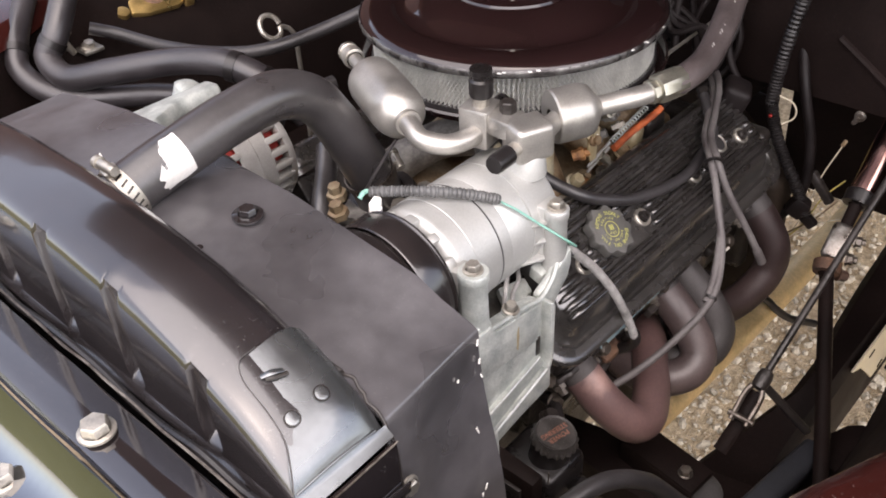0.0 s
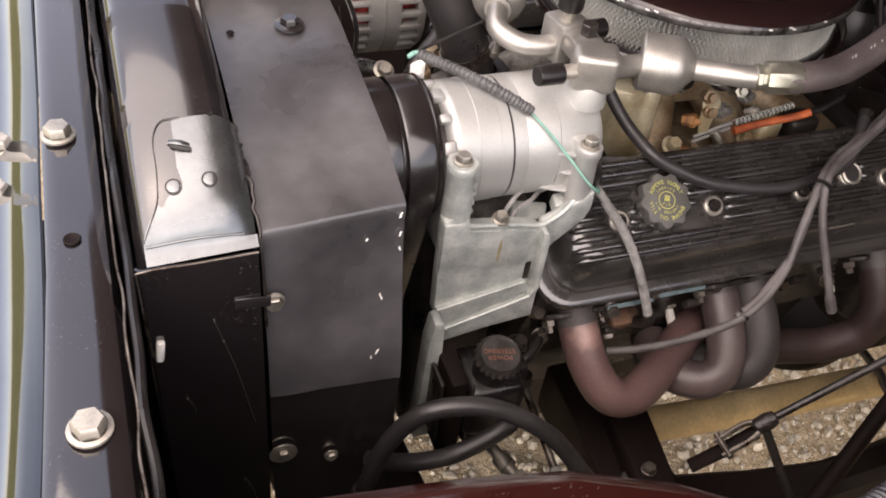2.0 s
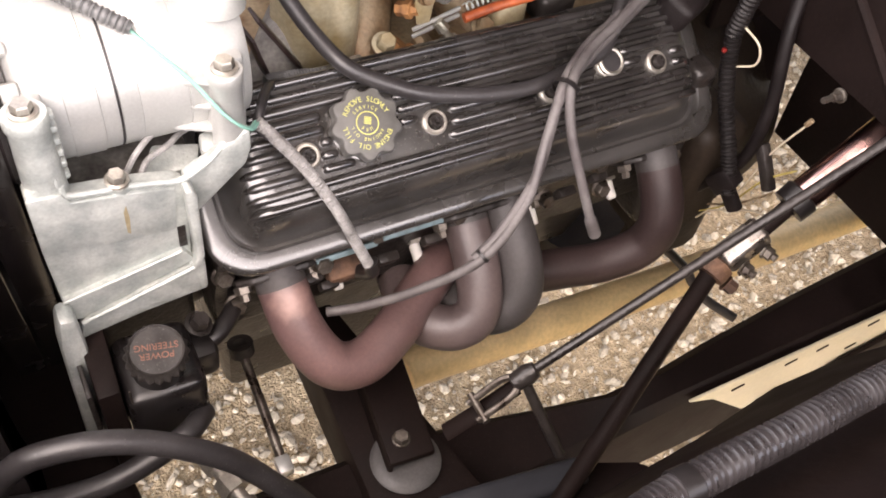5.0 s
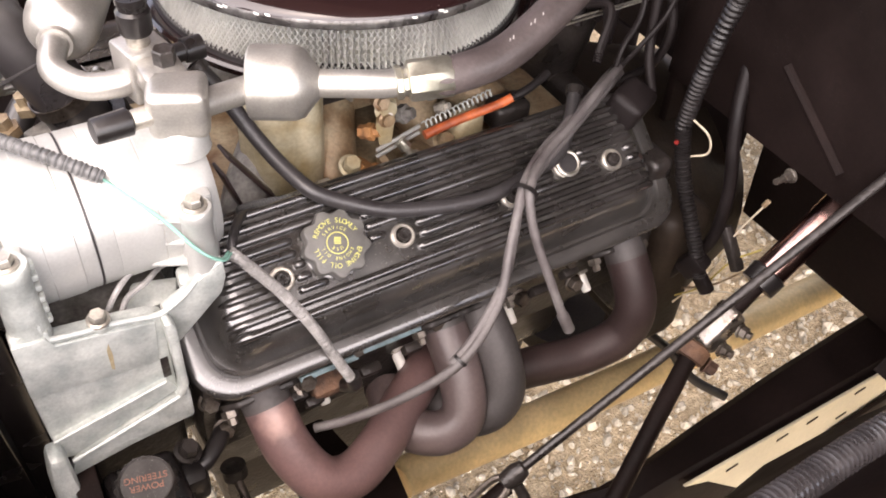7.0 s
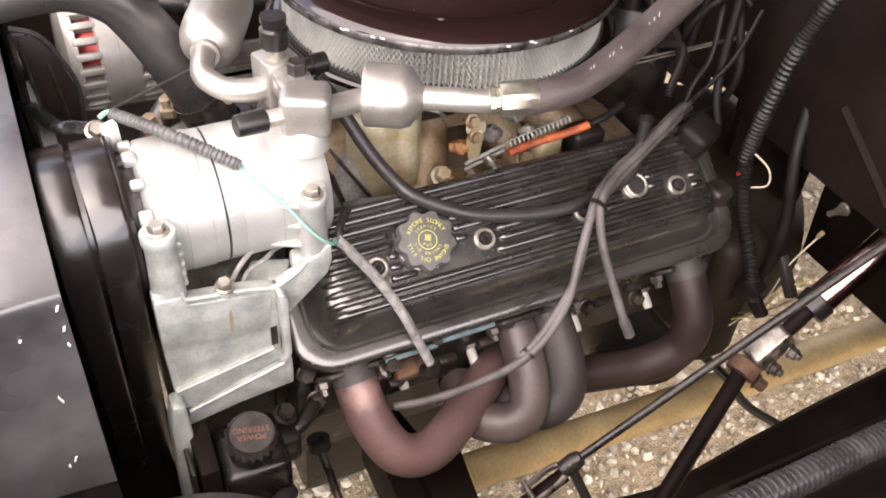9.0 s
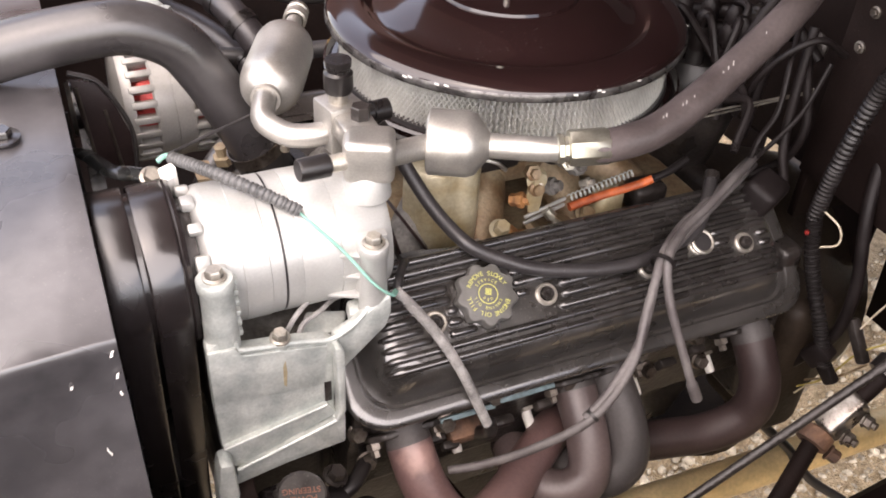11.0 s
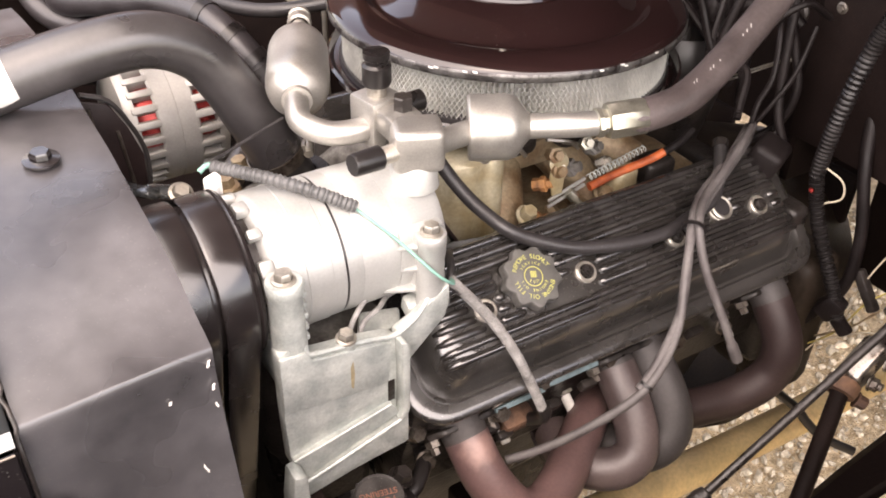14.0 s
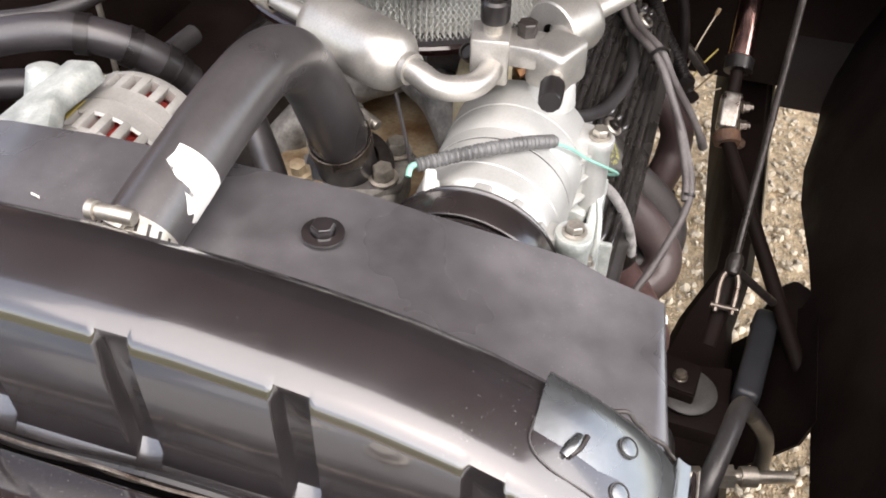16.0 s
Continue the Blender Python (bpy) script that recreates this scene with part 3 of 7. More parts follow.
def tank_top(y):
    """Height of the arched tank at y, the same on both sides of its middle."""
    y = 0.21 - abs(y - 0.21)
    if y <= TANK_TOP[0][0]:
        return TANK_TOP[0][1]
    for (a, za), (b, zb) in zip(TANK_TOP, TANK_TOP[1:]):
        if y <= b:
            return za + (zb - za) * (y - a) / (b - a)
    return TANK_TOP[-1][1]


# (x, how far below the arch) from the front flange over the top and down the back
TANK_SIDE = [(-0.500, 0.0, 0.90), (-0.499, 0.0, 1.040), (-0.4975, 0.0, 1.056), (-0.4925, 0.0, 1.060)]
TANK_ARCH = [(-0.4920, 0.90), (-0.4923, 0.55), (-0.4927, 0.25), (-0.4925, 0.012), (-0.4915, 0.0075), (-0.4885, 0.0035), (-0.484, 0.0012), (-0.476, -0.0008), (-0.462, -0.0022), (-0.446, -0.0020), (-0.434, 0.0005), (-0.426, 0.0055), (-0.4205, 0.014), (-0.4175, 0.50), (-0.4165, 1.0)]
NOTCH = (-0.0148, 0.0735, 0.1605, 0.2480, 0.3350, 0.4230)


def tank_row(y):
    near = min(abs(y - q) for q in NOTCH)
    cut = 1 - smoothstep(0.0062, 0.0100, near)
    top = tank_top(y)
    row = [(x, y, z) for x, _, z in TANK_SIDE]
    for i, (x, f) in enumerate(TANK_ARCH):
        if f > 0.1:
            z = 1.060 + (top - 0.012 - 1.060) * (1 - f)
        else:
            z = top - f
        # pressed notches run down the front face and out at its foot
        if i < 4:
            x += 0.0075 * cut
        elif i == 4:
            x += 0.0035 * cut
        row.append((x, y, z))
    row.append((-0.4165, y, 0.90))
    return row


def radiator():
    r = thing("radiator", "black painted radiator with notched arched top tank and bare end plate", "radiator", at=(-0.45, 0.2, 0.6))
    ys = [-0.0965, -0.094, -0.09, -0.08, -0.07, -0.06, -0.048, -0.038, -0.03, 0.0, 0.02, 0.04, 0.06, 0.09, 0.11, 0.13, 0.18, 0.21, 0.23]
    ys += [0.42 - y for y in ys if y < 0.2]
    for q in NOTCH:
        ys += [q - 0.0120, q - 0.0100, q - 0.0090, q - 0.0081, q - 0.0070, q - 0.0062, q, q + 0.0062, q + 0.0070, q + 0.0081, q + 0.0090, q + 0.0100, q + 0.0120]
    ys = sorted(set(round(y, 4) for y in ys))
    part("top_tank", sheet([tank_row(y) for y in ys], 0.002), TANK, r)
    # plate bent over the end of the tank, its corner cut off
    ps = [(0.0, -0.0002), (0.10, -0.0012), (0.25, -0.0024), (0.45, -0.0040), (0.65, -0.0042), (0.82, -0.0015), (0.93, 0.004), (1.0, 0.012)]
    front = lambda y: -0.4740 - 0.0030 * smoothstep(-0.04, -0.085, y) - 0.0140 * smoothstep(-0.074, -0.097, y)
    rows = []
    for y in (-0.0285, -0.036, -0.048, -0.060, -0.072, -0.080, -0.087, -0.093, -0.0958):
        row = []
        for i, (f, d) in enumerate(ps):
            yy = min(y, -0.0285 - 0.0065 * max(0, 2 - i) / 2) if i < 3 else y
            row.append((front(yy) + (-0.4168 - front(yy)) * f, yy, tank_top(yy) - d))
        rows.append(row)
    ps = [(-0.4910 + 0.0742 * f, d) for f, d in ps]
    rows.append([(x, -0.0972, 1.0762) for x, d in ps])
    rows.append([(x, -0.1000, 1.0738) for x, d in ps])
    rows.append([(x, -0.1062 + 0.0016 * f, 1.0690 + 0.0022 * f) for (x, d), f in zip(ps, (0, 0.1, 0.25, 0.45, 0.65, 0.82, 0.93, 1.0))])
    part("end_plate", sheet(rows, 0.0016), PLATE, r, "bare grey metal end plate with rivets")
    part("fold", sweep([(-0.4900, -0.0968, 1.0776), (-0.457, -0.0970, 1.0800), (-0.4255, -0.0970, 1.0782)], 0.0010, 10, 4), PLATE, r, "bright folded plate edge")
    part("plate_edge", sweep([(-0.4910, -0.0958, 1.0795), (-0.4845, -0.088, 1.0905), (-0.4780, -0.077, 1.1005), (-0.4755, -0.060, 1.1120), (-0.4745, -0.040, 1.1228), (-0.468, -0.0290, 1.1285), (-0.455, -0.0280, 1.1300)], 0.0004, 6, 6), BURNT, r, "dark joint round the plate")
    for p, d in (((-0.4664, -0.0716, 1.1060), (-0.10, -0.58, 1)), ((-0.4424, -0.0715, 1.1085), (0, -0.58, 1))):
        rv = part("rivet", lathe([(0.0046, -0.001), (0.0043, 0.0002), (0.003, 0.0005), (0, 0.0006)], aim(p, d), 24), PLATE, r)
        part("rivet_edge", lathe([(0.0048, -0.0006), (0.0055, -0.0006), (0.0055, 0.0002), (0.0048, 0.0002)], aim(p, d), 24), DARK, rv)
    part("latch_tab", sweep([(-0.4650, -0.0440, 1.1222), (-0.4610, -0.0465, 1.1235), (-0.4565, -0.0480, 1.1232), (-0.4520, -0.0490, 1.1216)], lambda q: 0.0026 - 0.0012 * abs(q - 0.5), 10, 4, True, False, None, 0.4), PLATE, r, "punched tab with dark slot")
    part("tab_slot", sweep([(-0.4640, -0.0470, 1.1212), (-0.4590, -0.0502, 1.1212), (-0.4510, -0.0522, 1.1202)], 0.0015, 8, 4), DARK, r)
    part("side_panel", sheet([[(-0.4995, -0.1065, z), (-0.4965, -0.1098, z), (-0.45, -0.1092, z), (-0.418, -0.1080, z)] for z in (0.45, 0.8, 1.03, 1.0692)], 0.002, False), GLOSS, r, "black side panel")
    for p0, p1 in (((-0.452, -0.1104, 1.01), (-0.428, -0.1098, 0.88)), ((-0.44, -0.1102, 0.80), (-0.431, -0.1099, 0.76)), ((-0.478, -0.1110, 0.93), (-0.473, -0.1109, 0.905))):
        part("scratch", sweep([p0, Vector(p0).lerp(Vector(p1), 0.5) + Vector((0.002, 0, 0)), p1], 0.0006, 6, 4), PLATE, r, "fine bare scratch")
    part("panel_edge", sweep([(-0.4970, -0.1106, 0.985), (-0.4985, -0.1100, 1.058), (-0.4955, -0.1108, 1.0694), (-0.46, -0.1102, 1.0698), (-0.418, -0.1088, 1.0700)], 0.0008, 8, 4), OILSTEEL, r, "worn bare panel edge")
    rnd = random.Random(17)
    seam = []
    for k in range(26):
        y = -0.097 + 0.0040 * k
        seam.append((-0.4150 + 0.0014 * rnd.uniform(-1, 1), y, min(1.097, tank_top(y) - 0.009) + 0.0014 * rnd.uniform(-1, 1)))
    part("seam_strip", sweep([(-0.4145, -0.1055, 0.99), (-0.4145, -0.1035, 1.05)] + seam, 0.0013, 8, 2), DARK, r, "lumpy dark seam against the shroud")
    part("core", box((0.05, 0.60, 0.55), pose(-0.45, 0.21, 0.72), 0.004), FIRE, r)
    part("clip", box((0.006, 0.006, 0.020), pose(-0.4915, -0.1115, 0.990, 0, 8, 0), 0.002), WHITE, r, "bright plated clip on the panel edge")
    return r


def fan_shroud():
    s = thing("fan_shroud", "satin black sheet metal fan shroud behind the radiator", "fan shroud", at=(-0.36, 0.2, 0.8))
    far = [(-0.02, 1.087), (0.05, 1.098), (0.12, 1.1025), (0.21, 1.1035), (0.30, 1.1025), (0.37, 1.098), (0.44, 1.087), (0.503, 1.0745), (0.512, 1.0705), (0.5185, 1.062), (0.521, 1.05), (0.524, 0.90)]
    rows = []
    for i, x in enumerate((-0.4135, -0.400, -0.387, -0.374, -0.361, -0.348, -0.335, -0.322, -0.312, -0.303)):
        f = (x + 0.4135) / 0.1105
        # the fold leans in a little towards the engine
        yc, zc = -0.0925 + 0.0150 * f, 1.0735 - 0.0065 * f
        side = []
        for k in range(17):
            z0 = 0.900 - 0.008 * f
            z = z0 + (1.05 - z0) * k / 16
            flat = -0.108 + 0.004 * smoothstep(0.52, 0.90, z) + (yc + 0.1035) * smoothstep(0.88, 1.06, z)
            dent = 0.0045 * math.exp(-((x + 0.368) / 0.014) ** 2 - ((z - 0.975) / 0.028) ** 2) - 0.0022 * math.exp(-((x + 0.392) / 0.012) ** 2 - ((z - 0.96) / 0.06) ** 2) - 0.0020 * math.exp(-((x + 0.338) / 0.012) ** 2 - ((z - 0.98) / 0.05) ** 2)
            side.append((flat + dent + 0.0012 * noise.noise((x * 22, z * 13, 3.0)), z))
        sec = side + [(yc - 0.0010, zc - 0.008), (yc - 0.0003, zc - 0.0022), (yc + 0.0014, zc - 0.0003), (yc + 0.008, zc + 0.0022), (yc + 0.035, zc + 0.0078 + 0.002 * f)] + far
        rows.append([(x, y, z + 0.0015 * noise.noise((x * 30, y * 14, z * 9)) - (0.004 if (i == 9 and 0.02 < y < 0.10) else 0)) for y, z in sec])
    part("top_sheet", sheet(rows, 0.002), SHROUD, s)
    # Darker sheet stands in for the shade over the shroud's lower side.
    part("lower_side_panel", sheet([[(x, -0.1040, 0.52), (x, -0.1030, 0.75), (x, -0.0995, 0.925)] for x in (-0.4135, -0.36, -0.303)], 0.002), TANK, s, "dark sheet standing in for shade low on the side")
    part("far_side_sheet", sheet([[(x, 0.519, 0.52), (x, 0.519, 0.905)] for x in (-0.444, -0.300)], 0.002), SHROUD, s)
    # ring that closes the back round the fan
    bm = bmesh.new()
    n = 40
    inn = [bm.verts.new((-0.306, 0.21 + 0.235 * math.cos(6.28318 * k / n), 0.76 + 0.235 * math.sin(6.28318 * k / n))) for k in range(n)]
    out = []
    for k in range(n):
        c, q = math.cos(6.28318 * k / n), math.sin(6.28318 * k / n)
        f = 0.30 / max(abs(c), abs(q))
        out.append(bm.verts.new((-0.306, max(-0.072, min(0.49, 0.21 + c * f)), max(0.50, min(1.055, 0.76 + q * f)))))
    for k in range(n):
        bm.faces.new((inn[k], inn[(k + 1) % n], out[(k + 1) % n], out[k]))
    bmesh.ops.solidify(bm, geom=bm.faces[:], thickness=0.002)
    part("back_ring", bm, SHROUD, s)
    bolt((-0.348, 0.122, 1.1045), (0, -0.05, 1), s, 0.0075, 0.008, 1.7, TANK)
    bolt((-0.408, -0.103, 1.013), (0, -1, 0), s, 0.0065, 0.006, 1.3)
    part("strap", box((0.026, 0.002, 0.010), pose(-0.424, -0.1096, 1.022, 0, 6, 0), 0.001), TANK, s)
    bolt((-0.405, -0.1045, 0.819), (0, -1, 0), s, 0.0065, 0.006, 1.9)
    bolt((-0.362, -0.1045, 0.80), (0, -1, 0), s, 0.005, 0.005, 1.3)
    part("hole", lathe([(0, 0.0006), (0.003, 0.0006), (0.0035, 0)], aim((-0.398, 0.118, 1.1045), (0, 0, 1)), 14), FIRE, s)
    rnd = random.Random(8)
    for p, d, k in (((-0.372, 0.30, 1.1048), (0, 0, 1), 0.9), ((-0.322, -0.0912, 0.985), (0, -1, 0), 0.9), ((-0.325, -0.1014, 0.93), (0, -1, 0), 0.6), ((-0.330, -0.1020, 0.925), (0, -1, 0), 0.4), ((-0.3072, -0.0800, 1.058), (0, -1, 0.3), 0.5), ((-0.3068, -0.0812, 1.040), (0, -1, 0.2), 0.45), ((-0.3068, -0.0828, 1.026), (0, -1, 0.2), 0.35), ((-0.334, -0.0842, 1.042), (0, -1, 0.2), 0.25)):
        a = rnd.uniform(-0.4, 0.4)
        part("paint_chip", prism([(-0.0007, -0.005 * k), (0.0008, -0.003 * k), (0.0005, 0.001 * k), (0.0010, 0.005 * k), (-0.0006, 0.003 * k)], 0.0009, aim(p, d, a)), WHITE, s, "bare paint chip")
    return s


def radiator_hose():
    h = thing("radiator_hose", "thick black upper radiator hose with a white tape patch", "hose", at=(-0.25, 0.2, 1.1))
    pts = [(-0.4123, 0.213, 1.113), (-0.3897, 0.211, 1.1195), (-0.3456, 0.2085, 1.130), (-0.2903, 0.2065, 1.1395), (-0.243, 0.204, 1.141), (-0.207, 0.203, 1.123), (-0.187, 0.201, 1.095), (-0.172, 0.200, 1.067), (-0.154, 0.200, 1.030), (-0.144, 0.200, 1.003), (-0.136, 0.200, 0.978)]
    part("tube", sweep(pts, lambda q: 0.0225 + 0.0032 * smoothstep(0.55, 0.95, q), 32, 10), RADHOSE, h)
    part("tape_patch", tape_patch(pts), TAPE, h, "torn white tape patch")
    for p, d in ((Vector((-0.4000, 0.2118, 1.1168)), Vector((1, 0, 0.28))), (Vector((-0.1475, 0.200, 1.012)), Vector((0.40, 0, -1)))):
        upper = d.x > 0.5
        R = 0.0228 if upper else 0.0258
        c = part("clamp", lathe([(R, -0.006), (R + 0.0012, -0.006), (R + 0.0012, 0.006), (R, 0.006)], aim(p, d), 36), CHROME if upper else OILSTEEL, h, "slotted steel worm clamp")
        if upper:
            bm = bmesh.new()
            fr = aim(p, d)
            for k in range(22):
                box((0.0006, 0.0018, 0.0075), fr @ Matrix.Rotation(6.28318 * k / 22, 4, "Z") @ Matrix.Translation((R + 0.0012, 0, 0)) @ Matrix.Rotation(0.25, 4, "X"), 0, bm)
            part("slots", bm, DARK, c, "dark cut slots")
        side = Vector((0, 0.05, 1)) if upper else Vector((0.9, -0.5, 0.3))
        side = (side - d.normalized() * side.dot(d.normalized())).normalized()
        s = side.cross(d).normalized()
        q = p + side * (R + 0.0055)
        part("screw", lathe([(0, -0.013), (0.0040, -0.013), (0.0046, -0.012), (0.0046, 0.008), (0.0035, 0.0085), (0.0035, 0.010), (0.0056, 0.0105), (0.0056, 0.015), (0, 0.015)], aim(q, s), 14), CHROME, c, "bright clamp screw")
        part("screw_housing", box((0.012, 0.0125, 0.004), aim(q - side * 0.003 - s * 0.002, side, 0), 0.001), CHROME, c)
    return h


def tape_patch(pts):
    path = catmull(pts, 8)
    i0, i1 = 11, 16
    rows = []
    rnd = random.Random(3)
    for i in range(i0, i1 + 1):
        t = (path[i + 1] - path[i - 1]).normalized()
        u = t.cross(Vector((0, 0, 1))).normalized()
        w = u.cross(t)
        row = []
        for k in range(13):
            a = radians(-22 + (k / 12) * (36 + 66 * smoothstep(0, 3, i - i0))) + (0.05 * rnd.uniform(-1, 1) if k in (0, 12) else 0)
            off = t * (0.0018 * math.sin(k * 0.9 + 1) if i == i0 else 0)
            row.append(path[i] + off + (u * math.cos(a) + w * math.sin(a)) * 0.0229)
        rows.append(row)
    return sheet(rows, 0.0006)


radiator()
fan_shroud()
radiator_hose()


# ---------------------------------------------------------------- engine
TH = radians(38)
VC_ORIG = Vector((0.1105, 0.02, 0.902))
VC = Matrix.Translation(VC_ORIG) @ Matrix.Rotation(TH, 4, "X")   # local x rearward, y up the bank, z out of the cover


def rounded_rect(hx, hy, r, n=6):
    out = []
    for cx, cy, a0 in ((hx - r, hy - r, 0), (-hx + r, hy - r, 90), (-hx + r, -hy + r, 180), (hx - r, -hy + r, 270)):
        for k in range(n + 1):
            a = radians(a0 + 90 * k / n)
            out.append((cx + r * math.cos(a), cy + r * math.sin(a)))
    return out


def loft(levels, m):
    """Stack of rounded rectangles (half x, half y, corner, height, shift in y), closed on top."""
    bm = bmesh.new()
    rings = [[bm.verts.new(m @ Vector((x, y + sh, z))) for x, y in rounded_rect(hx, hy, r)] for hx, hy, r, z, sh in levels]
    k = len(rings[0])
    for a, b in zip(rings, rings[1:]):
        for i in range(k):
            bm.faces.new((a[i], a[(i + 1) % k], b[(i + 1) % k], b[i])).smooth = True
    bm.faces.new(rings[-1])
    bm.faces.new(rings[0][::-1])
    return bm


def valve_cover(parent):
    m = VC
    # wide flat flange, a groove, then the domed top
    levels = [(0.2465, 0.0715, 0.036, 0.0, -0.002), (0.2475, 0.0725, 0.036, 0.0055, -0.002), (0.2468, 0.0718, 0.036, 0.0082, -0.002), (0.2450, 0.0700, 0.035, 0.0096, -0.002), (0.2390, 0.0650, 0.032, 0.0100, -0.0015), (0.2322, 0.0598, 0.029, 0.0096, -0.0005), (0.2308, 0.0588, 0.0285, 0.0080, -0.0005),
              (0.2290, 0.0575, 0.028, 0.0048, -0.0005), (0.2265, 0.0555, 0.028, 0.0042, 0.0), (0.2245, 0.0545, 0.028, 0.0062, 0.001), (0.2225, 0.0540, 0.028, 0.0110, 0.003), (0.2190, 0.0532, 0.029, 0.0200, 0.006), (0.2145, 0.0522, 0.030, 0.0285, 0.009), (0.2085, 0.0510, 0.031, 0.0342, 0.0118), (0.2010, 0.0492, 0.030, 0.0370, 0.0132), (0.1930, 0.0465, 0.028, 0.0376, 0.0138)]
    vc = part("valve_cover", loft(levels, m), VALVE, parent, "ribbed black painted valve cover")
    # cast ribs along the top, broken round the filler and the bolts, run down at both ends
    rb = bmesh.new()
    for v in range(10):
        u = 0.0585 - 0.0100 * v
        if v < 3:
            spans = [(-0.206, 0.206)]
        elif v in (3, 4):
            spans = [(-0.208, -0.143), (-0.079, 0.206)] if v == 3 else [(-0.208, -0.143), (-0.079, 0.107), (0.138, 0.206)]
        elif v in (5, 6):
            spans = [(-0.210, -0.176), (-0.146, -0.139), (-0.080, -0.066), (-0.034, 0.042), (0.076, 0.106), (0.139, 0.156), (0.190, 0.206)] if v == 5 else [(-0.211, -0.174), (-0.148, -0.137), (-0.034, 0.042), (0.076, 0.156), (0.190, 0.206)]
        elif v == 7:
            spans = [(-0.211, -0.168), (-0.150, -0.126), (-0.040, 0.206)]
        else:
            spans = [(-0.212, 0.208)]
        for a, b in spans:
            da = 0.016 if a < -0.2 else 0.0035
            db = 0.012 if b > 0.2 else 0.0035
            drop_a = 0.0075 if a < -0.2 else 0.0022
            drop_b = 0.006 if b > 0.2 else 0.0022
            pts = [(a, 0.0377 - drop_a), (a + 0.35 * da, 0.0384 - drop_a * 0.36), (a + 0.7 * da, 0.0388 - drop_a * 0.08), (a + da, 0.0390), (b - db, 0.0390), (b - 0.7 * db, 0.0388 - drop_b * 0.08), (b - 0.35 * db, 0.0384 - drop_b * 0.36), (b, 0.0377 - drop_b)]
            sweep([m @ Vector((x, u, z)) for x, z in pts], lambda q: 0.0035 * (0.45 + 0.55 * min(1, 9 * min(q, 1 - q) + 0.2)), 12, 1, True, True, rb)
    part("ribs", rb, RIBM, vc, "worn shiny cast ribs")
    for x in (-0.160, -0.051, 0.059, 0.172):
        part("grommet", lathe([(0.0062, 0.0), (0.0105, 0.0), (0.0105, 0.0022), (0.0092, 0.0034), (0.0072, 0.0034), (0.0066, 0.0020)], m @ Matrix.Translation((x, 0.002, 0.0374)), 28), CHROME, vc)
        b = part("bolt", lathe([(0, 0.002), (0.0056, 0.002), (0.0056, 0.0070), (0.0048, 0.0080), (0.0030, 0.0080), (0.0030, 0.0050), (0, 0.0050)], m @ Matrix.Translation((x, 0.002, 0.0374)), 18), DARK, vc)
    # plated breather collar near the back
    br = part("breather_collar", lathe([(0.0098, 0.0), (0.0128, 0.0), (0.0128, 0.0030), (0.0118, 0.0036), (0.0118, 0.0050), (0.0126, 0.0056), (0.0126, 0.0076), (0.0108, 0.0086), (0.0092, 0.0080)], m @ Matrix.Translation((0.1225, 0.0125, 0.0368)), 28), CHROME, vc, "plated breather collar")
    part("plug", lathe([(0, 0.004), (0.0100, 0.004), (0.0100, 0.0068), (0, 0.0072)], m @ Matrix.Translation((0.1225, 0.0125, 0.0368)), 24), RUBBER, br)
    return vc


